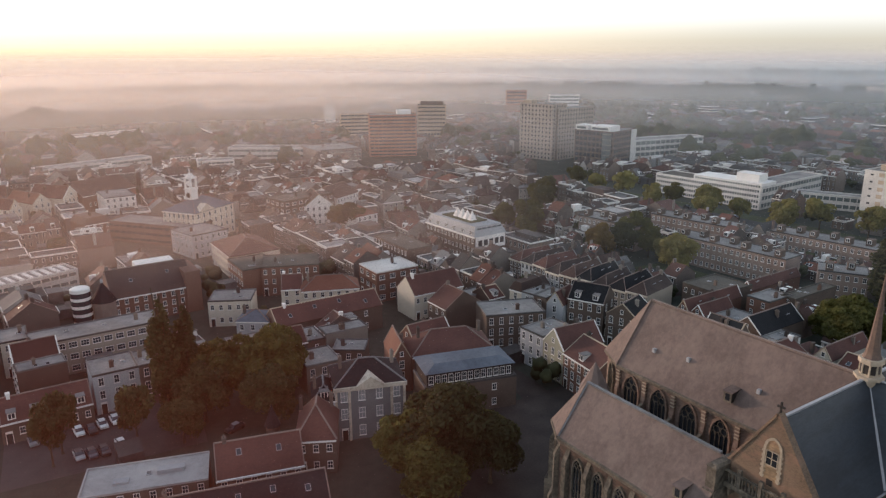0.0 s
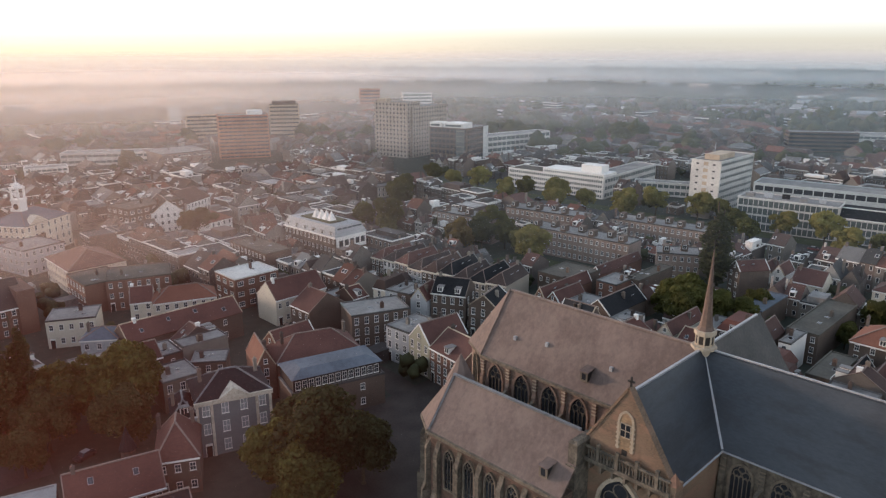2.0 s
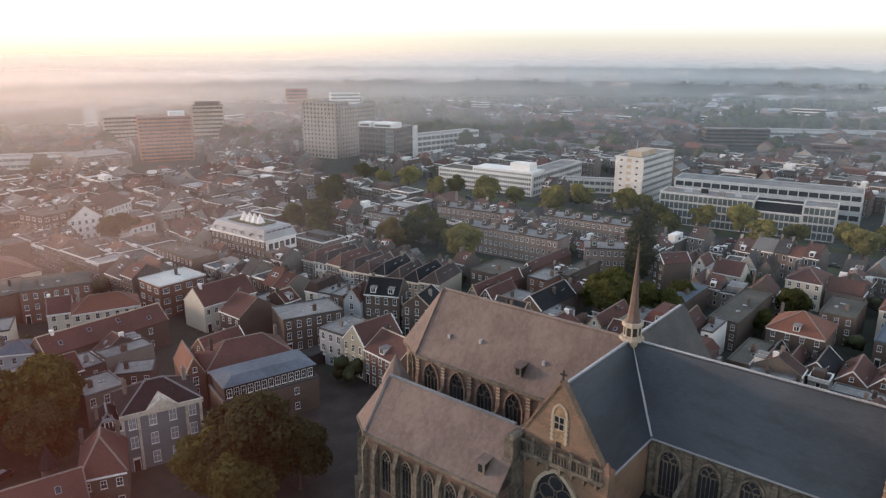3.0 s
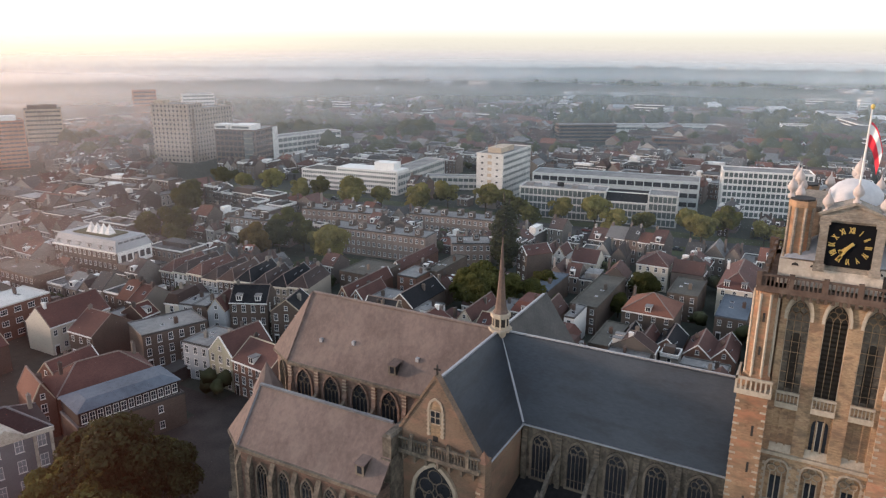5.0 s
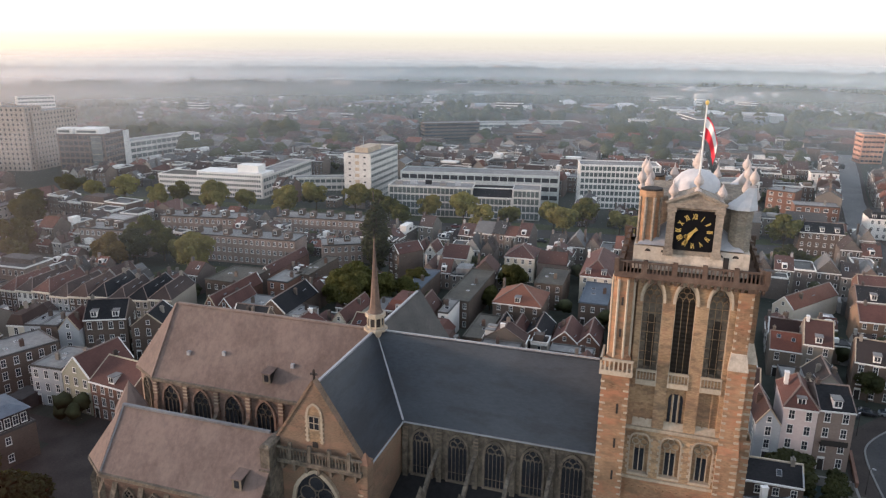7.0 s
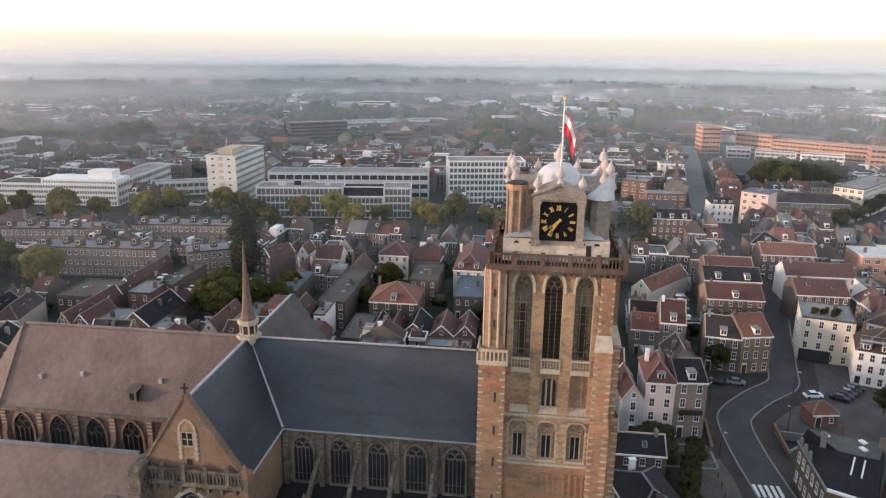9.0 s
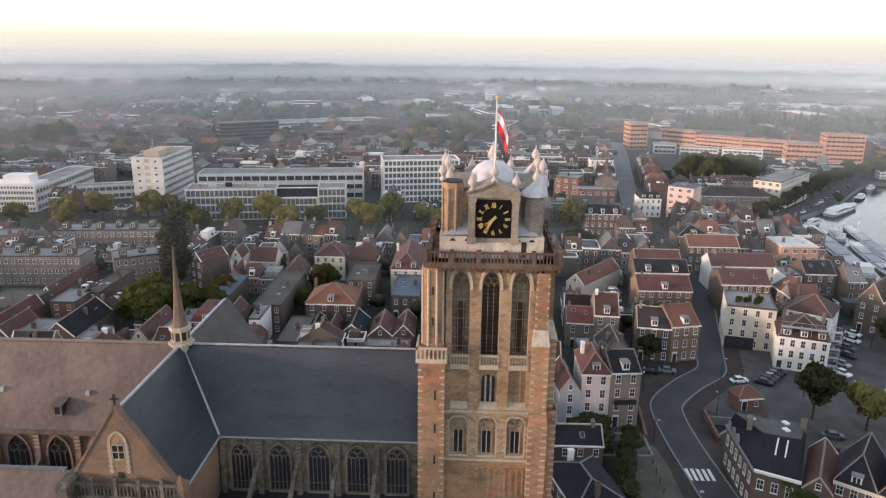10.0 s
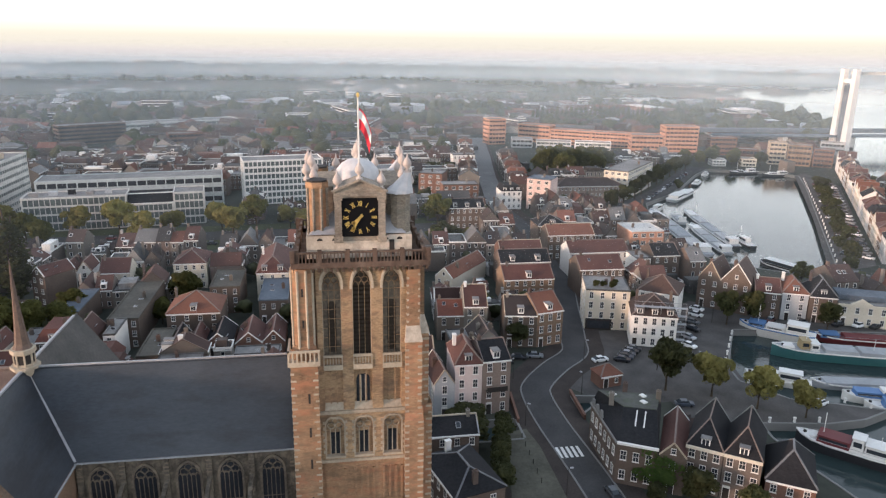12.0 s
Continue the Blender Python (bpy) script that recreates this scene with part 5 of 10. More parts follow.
def clock_house(m):
    """A pedimented stone housing with a square black dial, made to face -y at the origin."""
    body = Shape().box(-2.9, 2.9, 0, 4.5, 53.6, 59.3)
    for sx in (-1, 1):
        body.box(sx * 2.6 - 0.42, sx * 2.6 + 0.42, -0.32, 0.2, 53.8, 58.9)
        body.box(sx * 2.6 - 0.55, sx * 2.6 + 0.55, -0.45, 0.2, 53.5, 54.3)
        body.box(sx * 2.6 - 0.55, sx * 2.6 + 0.55, -0.45, 0.2, 58.7, 59.2)
    house = placed("clock_house", body.mesh("clock_house", CROWNSTONE), tower, m, "pale stone clock housing with a pediment")
    ped = Shape().box(-3.1, 3.1, -0.5, 4.5, 59.2, 59.7)
    ped.add([(-3.1, -0.35, 59.7), (3.1, -0.35, 59.7), (0, -0.35, 61.0), (-3.1, 4.5, 59.7), (3.1, 4.5, 59.7), (0, 4.5, 61.0)], [(0, 1, 2), (4, 3, 5), (0, 2, 5, 3), (2, 1, 4, 5)])
    ped.beam((-3.3, -0.45, 59.75), (0, -0.45, 61.15), 0.4, 0.25).beam((3.3, -0.45, 59.75), (0, -0.45, 61.15), 0.4, 0.25)
    placed("pediment", ped.mesh("pediment", CROWNSTONE), tower, m)
    dial = placed("clock_dial", Shape().box(-2.2, 2.2, -0.12, 0.05, 54.2, 58.9).mesh("clock_dial", BLACK), tower, m, "square black clock dial with gilt numerals")
    inner = m @ pose(0, -0.15, 56.55)
    for k, me in enumerate(NUMERALS):
        a = math.radians(30 * k)
        placed("numeral", me, tower, inner @ pose(1.66 * math.sin(a), 0, 1.66 * math.cos(a), 90, 0, 0) @ pose(0, 0, 0, 0, 0, -30 * k) @ Matrix.Diagonal((0.66, 1.25, 1, 1)))
    for angle, length, wide, deep in ((227, 1.25, 0.32, -0.04), (211, 1.85, 0.24, -0.09)):
        a = math.radians(angle)
        d = Vector((math.sin(a), 0, math.cos(a)))
        hand = Shape().beam(-d * 0.45 + Vector((0, deep, 0)), d * length + Vector((0, deep, 0)), 0.05, wide)
        hand.beam(d * length * 0.72 + Vector((0, deep, 0)), d * length * 0.95 + Vector((0, deep, 0)), 0.05, wide * 1.7)
        placed("clock_hand", hand.mesh("clock_hand", GOLD), tower, inner, "gilt clock hand")
    for x in (-2.6, 2.6):
        placed("finial", FINIAL, tower, m @ pose(x, 0.3, 59.7))
    placed("finial", FINIAL, tower, m @ pose(0, 0.0, 61.0))


FINIALSTONE = surface("pinkish_finial_stone", (0.36, 0.30, 0.27), (0.56, 0.49, 0.45), 0.85, 2.0, bump=0.15)
FINIAL = Shape().lathe(0, 0, [(0.38, 0), (0.38, 0.35), (0.2, 0.45), (0.2, 0.7), (0.5, 1.0), (0.55, 1.3), (0.35, 1.75), (0.12, 2.1), (0.03, 2.6)], 10).mesh("finial", FINIALSTONE, smooth=True)
for dx, dy, turn in ((-1, 0, FRONT), (1, 0, BACK), (0, -1, 0), (0, 1, 180)):
    clock_house(pose(TXC + dx * 6.75, TC + dy * 5.7, -0.3) @ pose(0, 0, 0, 0, 0, turn))
for sx in (-1, 1):
    for sy in (-1, 1):
        cx, cy = TXC + sx * 5.0, TC + sy * 5.0
        if sy > 0:
            ct = part("chimney_turret", Shape().prism(octagon(cx, cy, 1.2), 53, 60.2).prism(octagon(cx, cy, 1.45), 59.7, 60.4), TOWERBRICK, tower, "octagonal brown stone corner turret")
            for k in range(8):
                a = 2 * math.pi * (k + 0.5) / 8
                part("shaft", Shape().lathe(cx + 1.22 * math.cos(a), cy + 1.22 * math.sin(a), [(0.2, 53.5), (0.2, 59.7)], 6), CROWNSTONE, ct)
            part("turret_cap", Shape().prism(octagon(cx, cy, 1.3), 60.4, 60.6), DARKWOOD, ct)
        else:
            ct = part("corner_turret", ribbed(cx, cy), CROWNSTONE, tower, "octagonal stone corner turret with a curved lead roof")
            tr = Shape()
            for z0, r0, o0, z1, r1, o1 in ((58.9, 1.75, -0.1, 59.3, 1.6, 0), (59.3, 1.6, 0, 59.9, 1.15, 0.3), (59.9, 1.15, 0.3, 60.6, 0.75, 0.6), (60.6, 0.75, 0.6, 61.3, 0.42, 0.85)):
                tr.prism(octagon(cx, cy - o0, r0), z0, z1, 0, octagon(cx, cy - o1, r1))
            part("turret_roof", tr, DOMELEAD, ct)
            placed("finial", FINIAL, ct, pose(cx, cy - 0.85, 61.1))
            placed("finial", FINIAL, ct, pose(cx - 1.1 * sx, cy - 1.1, 58.9))
        placed("finial", FINIAL, ct, pose(cx - 0.3 * sx, cy + 1.2 * sy, 60.4 if sy > 0 else 59.0))
placed("finial", FINIAL, tower, pose(TXC, TC, 62.2))

flagpole = thing("flagpole", "white flagpole with a limp red and white flag", "flag")
FPX, FPY = 86.0, -3.35
part("pole", Shape().lathe(FPX, FPY, [(0.14, 60.0), (0.11, 66), (0.08, 70.2)], 8), WHITE, flagpole)
part("pole_knob", Shape().lathe(FPX, FPY, [(0.05, 70.1), (0.2, 70.3), (0.2, 70.5), (0.05, 70.7)], 8), GOLD, flagpole)


def flag_cloth():
    """A flag that hangs limp: folds run down from the hoist."""
    stripes, EDGES = [], (0.0, 0.1, 0.5, 1.0)
    for band in range(3):
        s = Shape()
        cols, rows = 12, 4
        vs = []
        for i in range(cols + 1):
            u = i / cols
            for j in range(rows + 1):
                v = EDGES[band] + (EDGES[band + 1] - EDGES[band]) * j / rows
                y = FPY - 0.1 - 1.45 * u ** 0.75 + 0.3 * v * u
                z = 68.9 - 2.5 * v - 3.0 * u * (0.55 + 0.45 * u)
                x = FPX + 0.28 * math.sin(9 * u + 2.4 * v) * u ** 0.5
                vs.append((x, y, z))
        n = rows + 1
        fs = [(i * n + j, (i + 1) * n + j, (i + 1) * n + j + 1, i * n + j + 1) for i in range(cols) for j in range(rows)]
        s.add(vs, fs)
        s.add([(x + 0.025, y, z) for x, y, z in vs], [f[::-1] for f in fs])
        stripes.append(s)
    for s, mat in zip(stripes, (RED, CLOTH, RED)):
        part("flag_stripe", s, mat, flagpole)


flag_cloth()


# ---------- houses ----------
def window_mesh(w, h, bars=1, glass=None):
    """A sash window facing -y, bottom centre at the origin: white frame, dark panes, glazing bars and a sill, in one sheet."""
    f, e = 0.09, w / 2
    xs = [-e - 0.07, -e, -e + f]
    for k in range(bars):
        x = -e + w * (k + 1) / (bars + 1)
        xs += [x - 0.025, x + 0.025]
    xs += [e - f, e, e + 0.07]
    zs = [-0.1, 0.0, f, h * 0.52 - 0.03, h * 0.52 + 0.03, h - f, h]

    def depth(i, j):
        if j == 0:
            return (-0.14, 0)
        if i in (0, len(xs) - 2):
            return None
        if j in (1, 3, 5) or i % 2 == 1:
            return (-0.09, 0) if j in (1, 5) or i in (1, len(xs) - 3) else (-0.07, 0)
        return (-0.03, 1)

    return relief(xs, zs, depth).mesh("window", WHITE, glass or PANE)


BLIND = surface("drawn_blind", (0.16, 0.17, 0.18), (0.34, 0.35, 0.36), 0.5, 0.6, spec=0.4)
WINDOWS = {"blind": (window_mesh(1.35, 2.3, 1, BLIND), 1.35, 2.3), "tall": (window_mesh(1.1, 1.9), 1.1, 1.9), "mid": (window_mesh(1.05, 1.55), 1.05, 1.55), "small": (window_mesh(0.9, 1.15, 0), 0.9, 1.15), "wide": (window_mesh(1.9, 1.5, 2), 1.9, 1.5)}
DOOR = Shape().box(-0.55, 0.55, -0.06, 0.03, 0, 2.3).box(-0.65, -0.55, -0.1, 0.03, 0, 2.75, 1).box(0.55, 0.65, -0.1, 0.03, 0, 2.75, 1).box(-0.65, 0.65, -0.1, 0.03, 2.3, 2.75, 1).mesh("door", DARKWOOD, WHITE)
CHIMNEY = Shape().box(-0.45, 0.45, -0.32, 0.32, -1.6, 0.85).box(-0.52, 0.52, -0.39, 0.39, 0.85, 1.0).box(-0.3, -0.05, -0.12, 0.12, 1.0, 1.3).box(0.08, 0.32, -0.12, 0.12, 1.0, 1.35).mesh("chimney", WALLS)
CHIMNEY_W = Shape().box(-0.5, 0.5, -0.35, 0.35, -1.6, 0.7).box(-0.58, 0.58, -0.42, 0.42, 0.7, 0.95).mesh("chimney", WHITE)
SKYLIGHT = Shape().box(-0.45, 0.45, -0.6, 0.6, -0.05, 0.08).box(-0.37, 0.37, -0.52, 0.52, 0.08, 0.1, 1).mesh("skylight", LEAD, PANE)
DORMER = Shape().box(-0.75, 0.75, 0.0, 2.2, -0.2, 1.35).box(-0.55, 0.55, -0.04, 0.0, 0.15, 1.2, 1).box(-0.05, 0.05, -0.07, -0.03, 0.15, 1.2).box(-0.9, 0.9, -0.15, 2.3, 1.35, 1.5, 2).mesh("dormer", WHITE, PANE, FLATROOF)


def roof_parts(w, d, h, rh, style, over=0.25):
    """Wall with its gables, and the roof over it. The plan is x 0..w, y 0..d, the front faces -y."""
    wall, roof = Shape(), Shape()
    o = over
    if style == "across":      # ridge from front to back: the gable looks at the street
        wall.add([(0, 0, 0), (w, 0, 0), (w, 0, h), (w / 2, 0, h + rh), (0, 0, h), (0, d, 0), (w, d, 0), (w, d, h), (w / 2, d, h + rh), (0, d, h)],
                 [(0, 1, 2, 3, 4), (9, 8, 7, 6, 5), (1, 6, 7, 2), (5, 0, 4, 9), (0, 5, 6, 1)])
        k = rh / (w / 2) * 0.1
        roof.add([(-0.1, 0.12, h - k + 0.05), (w / 2, 0.12, h + rh + 0.12), (w + 0.1, 0.12, h - k + 0.05), (-0.1, d - 0.1, h - k + 0.05), (w / 2, d - 0.1, h + rh + 0.12), (w + 0.1, d - 0.1, h - k + 0.05),
                  (0, 0.12, h - 0.25), (w, 0.12, h - 0.25), (0, d - 0.1, h - 0.25), (w, d - 0.1, h - 0.25)],
                 [(0, 1, 4, 3), (1, 2, 5, 4), (6, 0, 3, 8), (2, 7, 9, 5), (0, 6, 7, 2, 1), (3, 4, 5, 9, 8)])
    elif style == "along":     # ridge along the street
        wall.add([(0, 0, 0), (w, 0, 0), (w, d, 0), (0, d, 0), (0, 0, h), (w, 0, h), (w, d, h), (0, d, h), (0, d / 2, h + rh), (w, d / 2, h + rh)],
                 [(3, 2, 1, 0), (0, 1, 5, 4), (2, 3, 7, 6), (1, 2, 6, 9, 5), (3, 0, 4, 8, 7)])
        k = rh / (d / 2) * o
        roof.add([(0.02, -o, h - k + 0.12), (w - 0.02, -o, h - k + 0.12), (w - 0.02, d / 2, h + rh + 0.14), (0.02, d / 2, h + rh + 0.14), (w - 0.02, d + o, h - k + 0.12), (0.02, d + o, h - k + 0.12),
                  (0.02, -o, h - k - 0.06), (w - 0.02, -o, h - k - 0.06), (w - 0.02, d + o, h - k - 0.06), (0.02, d + o, h - k - 0.06)],
                 [(0, 1, 2, 3), (3, 2, 4, 5), (0, 6, 7, 1), (5, 4, 8, 9), (1, 7, 8, 4, 2), (0, 3, 5, 9, 6)])
    elif style == "hip":
        wall.box(0, w, 0, d, 0, h)
        r = min(w, d) / 2
        a, b = ((r, d / 2), (w - r, d / 2)) if w >= d else ((w / 2, r), (w / 2, d - r))
        top = h + rh
        roof.add([(-o, -o, h - 0.05), (w + o, -o, h - 0.05), (w + o, d + o, h - 0.05), (-o, d + o, h - 0.05), (-o, -o, h + 0.12), (w + o, -o, h + 0.12), (w + o, d + o, h + 0.12), (-o, d + o, h + 0.12), (*a, top), (*b, top)],
                 [(3, 2, 1, 0), (0, 1, 5, 4), (1, 2, 6, 5), (2, 3, 7, 6), (3, 0, 4, 7)] + ([(4, 5, 9, 8), (5, 6, 9), (6, 7, 8, 9), (7, 4, 8)] if w >= d else [(4, 5, 8), (5, 6, 9, 8), (6, 7, 9), (7, 4, 8, 9)]))
    elif style == "halfhip":   # hipped to the street, a gable at the back
        wall.box(0, w, 0, d, 0, h)
        wall.add([(0, d, h), (w, d, h), (w / 2, d, h + rh)], [(1, 0, 2)])
        roof.add([(-0.1, -0.3, h), (w + 0.1, -0.3, h), (w / 2, 3.4, h + rh), (w / 2, d - 0.1, h + rh), (-0.1, d - 0.1, h), (w + 0.1, d - 0.1, h)], [(0, 1, 2), (1, 5, 3, 2), (4, 0, 2, 3), (5, 4, 3), (0, 4, 5, 1)])
    elif style == "mansard":
        wall.box(0, w, 0, d, 0, h)
        i = min(1.4, w / 5)
        roof.prism([(-0.2, -0.2), (w + 0.2, -0.2), (w + 0.2, d + 0.2), (-0.2, d + 0.2)], h, h + rh, 0, [(i, i), (w - i, i), (w - i, d - i), (i, d - i)])
    else:                      # flat, with a parapet
        wall.box(0, w, 0, d, 0, h)
        roof.box(0.25, w - 0.25, 0.25, d - 0.25, h - 0.1, h + 0.08)
        for q in ((-0.05, w + 0.05, -0.05, 0.25), (-0.05, w + 0.05, d - 0.25, d + 0.05), (-0.05, 0.25, 0.25, d - 0.25), (w - 0.25, w + 0.05, 0.25, d - 0.25)):
            roof.box(*q, h - 0.05, h + 0.35)
    return wall, roof


HOUSE_WORDS = {"across": "gable-fronted brick town house with a steep tiled roof", "along": "terraced brick town house with a tiled saddle roof", "hip": "brick town house with a hipped tiled roof",
               "halfhip": "brick town house with a steep half-hipped roof", "mansard": "brick town house with a mansard roof", "flat": "plain brick building with a flat bitumen roof"}


def house(m, w, d, h, style="along", rh=3.5, walls=None, tiles=None, label="", windows="mid", storeys=None, sides="", seed=0, chimneys=1, dormers=0, skylights=0, group="", trim=True, door=True, per=2.3):
    """One house at the pose m (front left corner, front faces -y)."""
    rnd = random.Random(seed)
    walls, tiles = walls or WALLS, tiles or (FLATROOF if style == "flat" else TILES)
    ob = thing("house", label or HOUSE_WORDS[style], "house", group, m)
    wall, roof = roof_parts(w, d, h, rh, style)
    part("wall", wall, walls, ob)
    part("roof", roof, tiles, ob)
    if style == "along":
        rg = Shape().beam((0, d / 2, h + rh + 0.16), (w, d / 2, h + rh + 0.16), 0.34, 0.2)
        for x in (0.06, w - 0.06):
            rg.beam((x, -0.25, h - rh / d * 0.5 + 0.14), (x, d / 2, h + rh + 0.2), 0.2, 0.14).beam((x, d + 0.25, h - rh / d * 0.5 + 0.14), (x, d / 2, h + rh + 0.2), 0.2, 0.14)
        part("ridge", rg, RIDGETILE if seed % 4 else QUOIN, ob)
    elif style == "across":
        part("ridge", Shape().beam((w / 2, 0.1, h + rh + 0.14), (w / 2, d - 0.1, h + rh + 0.14), 0.32, 0.2), RIDGETILE, ob)
    elif style == "hip":
        r = min(w, d) / 2
        p, q = ((r, d / 2), (w - r, d / 2)) if w >= d else ((w / 2, r), (w / 2, d - r))
        rg = Shape().beam((*p, h + rh + 0.04), (*q, h + rh + 0.04), 0.34, 0.2) if abs(w - d) > 0.3 else Shape()
        for cx, cy, t in (((-0.2, -0.2, p), (w + 0.2, -0.2, q), (w + 0.2, d + 0.2, q), (-0.2, d + 0.2, p)) if w >= d else ((-0.2, -0.2, p), (w + 0.2, -0.2, p), (w + 0.2, d + 0.2, q), (-0.2, d + 0.2, q))):
            rg.beam((cx, cy, h + 0.14), (*t, h + rh + 0.04), 0.3, 0.18)
        part("ridge", rg, HIPLEAD if tiles is DARKTILE else RIDGETILE, ob)
    me, ww, wh = WINDOWS[windows]
    storeys = storeys or max(1, round(h / 3.1))
    step = h / storeys
    n = max(1, int((w - 0.5) / (ww + (per - 1.05))))
    for k in range(storeys):
        for i in range(n):
            x = w * (i + 0.5) / n
            if k == 0 and i == 0 and door:
                placed("door", DOOR, ob, pose(x, -0.01, 0.0))
            else:
                placed("window", me, ob, pose(x, -0.01, k * step + (step - wh) * 0.55))
            if "b" in sides and k > 0:
                placed("window", me, ob, pose(x, d + 0.01, k * step + (step - wh) * 0.55, 0, 0, 180))
    for side, x, turn in (("l", -0.01, -90), ("r", w + 0.01, 90)):
        if side in sides:
            nn = max(1, int((d - 1) / 3.0))
            for k in range(storeys):
                for i in range(nn):
                    placed("window", me, ob, pose(x, d * (i + 0.5) / nn, k * step + (step - wh) * 0.55, 0, 0, turn))
    if style == "across" and rh > 2.5:
        placed("window", WINDOWS["small"][0], ob, pose(w / 2, -0.01, h + rh * 0.18))
    if style == "across" and trim:
        cap = Shape().beam((-0.05, 0.05, h), (w / 2, 0.05, h + rh + 0.1), 0.3, 0.22).beam((w + 0.05, 0.05, h), (w / 2, 0.05, h + rh + 0.1), 0.3, 0.22)
        part("gable_coping", cap, WHITE if 118 < seed < 124 or seed % 3 == 0 else QUOIN, ob)
        cap = Shape().beam((-0.05, d - 0.05, h), (w / 2, d - 0.05, h + rh + 0.1), 0.25, 0.2).beam((w + 0.05, d - 0.05, h), (w / 2, d - 0.05, h + rh + 0.1), 0.25, 0.2)
        part("gable_coping", cap, WHITE if seed % 2 else RIDGETILE, ob)
    if style in ("along", "mansard") and trim:
        part("gutter", Shape().box(-0.05, w + 0.05, d + 0.12, d + 0.42, h - 0.32, h - 0.02), WHITE, ob)
    if style in ("along", "hip", "mansard") and trim:
        part("gutter", Shape().box(-0.05, w + 0.05, -0.42, -0.12, h - 0.32, h - 0.02), WHITE, ob)
    if style == "halfhip":
        part("gable_coping", Shape().beam((0, d, h), (w / 2, d, h + rh + 0.15), 0.35, 0.22).beam((w, d, h), (w / 2, d, h + rh + 0.15), 0.35, 0.22), KERB, ob)
        part("cornice", Shape().box(-0.05, w + 0.05, -0.5, -0.02, h - 0.55, h + 0.02), CREAM, ob, "deep cream cornice")
        if trim:
            placed("dormer", DORMER, ob, pose(w / 2, 0.1, h + 0.3))
    slope = math.degrees(math.atan2(rh, d / 2)) if style in ("along", "hip") else 0
    for k in range(chimneys):
        if style == "across":
            placed("chimney", CHIMNEY, ob, pose(w / 2 + rnd.choice((-1, 1)) * w * 0.2, d * (0.25 + 0.5 * rnd.random()), h + rh * 0.75))
        elif style in ("along", "hip"):
            placed("chimney", CHIMNEY if rnd.random() < 0.75 else CHIMNEY_W, ob, pose(w * (0.12 if k % 2 == 0 else 0.88), d / 2 + rnd.uniform(-0.5, 0.5), h + rh, 0, 0, 90))
        else:
            placed("chimney", CHIMNEY, ob, pose(w * rnd.uniform(0.2, 0.8), d * rnd.uniform(0.3, 0.7), h + (rh if style == "mansard" else 0) + 0.6))
    if style in ("along", "hip", "mansard"):
        for k in range(dormers):
            x = w * (k + 0.5) / dormers
            placed("dormer", DORMER, ob, pose(x, 0.35 if style != "mansard" else 0.1, h + (0.5 if style != "mansard" else 0.25)))
    if style == "along":
        for k in range(skylights):
            y = d * rnd.uniform(0.18, 0.36)
            placed("skylight", SKYLIGHT, ob, pose(w * (k + 0.6) / (skylights + 0.2), y, h + rh * y / (d / 2) + 0.16, slope))
            y = d * rnd.uniform(0.64, 0.82)
            placed("skylight", SKYLIGHT, ob, pose(w * (k + 0.4) / (skylights + 0.2), y, h + rh * (d - y) / (d / 2) + 0.16, -slope))
    if style == "across":
        for k in range(skylights):
            side = rnd.choice((-1, 1))
            u = rnd.uniform(0.3, 0.7)
            placed("skylight", SKYLIGHT, ob, pose(w / 2 + side * w / 2 * u, d * (k + 0.5) / skylights, h + rh * (1 - u) + 0.16, 0, 0, 90) @ pose(0, 0, 0, -side * math.degrees(math.atan2(rh, w / 2))))
    if style == "flat":
        for k in range(2):
            placed("skylight", SKYLIGHT, ob, pose(w * rnd.uniform(0.25, 0.75), d * rnd.uniform(0.3, 0.7), h + 0.15, 0, 0, rnd.choice((0, 90))))
    return ob


def between(a, b):
    """Pose and width of a front that runs from a to b, left to right as one stands before it."""
    (ax, ay), (bx, by) = a, b
    return pose(ax, ay, 0, 0, 0, math.degrees(math.atan2(by - ay, bx - ax))), math.hypot(bx - ax, by - ay)


def paint(name, colour, rough=0.8):
    return surface(name, tuple(c * 0.8 for c in colour), tuple(c * 1.05 for c in colour), rough, 1.6, stretch=(1, 1, 2), bump=0.08)


BROWNFLAT = surface("brown_gravel_roof", (0.055, 0.05, 0.042), (0.12, 0.108, 0.09), 0.9, 1.2, bump=0.15)
CREAM = paint("cream_render", (0.62, 0.56, 0.46))
ROSE = paint("rose_render", (0.62, 0.47, 0.42))
MOSSY = paint("greenish_buff_render", (0.33, 0.32, 0.245))
AGED = paint("aged_render", (0.34, 0.30, 0.25))
GREYSTONE = paint("grey_stone", (0.19, 0.19, 0.195))
GREYR = paint("grey_render", (0.42, 0.43, 0.44))
REDBRICK = surface("red_brick", (0.12, 0.064, 0.047), (0.215, 0.122, 0.09), 0.9, 2.0, stretch=(1, 1, 3), bump=0.2)
ROWBRICK = surface("pinkish_brown_brick", (0.17, 0.128, 0.108), (0.30, 0.235, 0.20), 0.9, 2.0, stretch=(1, 1, 3), bump=0.2)
DARKBRICK = surface("dark_brick", (0.075, 0.056, 0.045), (0.15, 0.112, 0.09), 0.9, 2.0, stretch=(1, 1, 3), bump=0.2)
ORANGE_TILE = surface("orange_tiles", (0.128, 0.052, 0.035), (0.21, 0.094, 0.062), 0.8, 1.8, stretch=(1, 1, 3), bump=0.3)
REDTILE = surface("red_tiles", (0.066, 0.031, 0.026), (0.132, 0.060, 0.048), 0.8, 1.8, stretch=(1, 1, 3), bump=0.3)
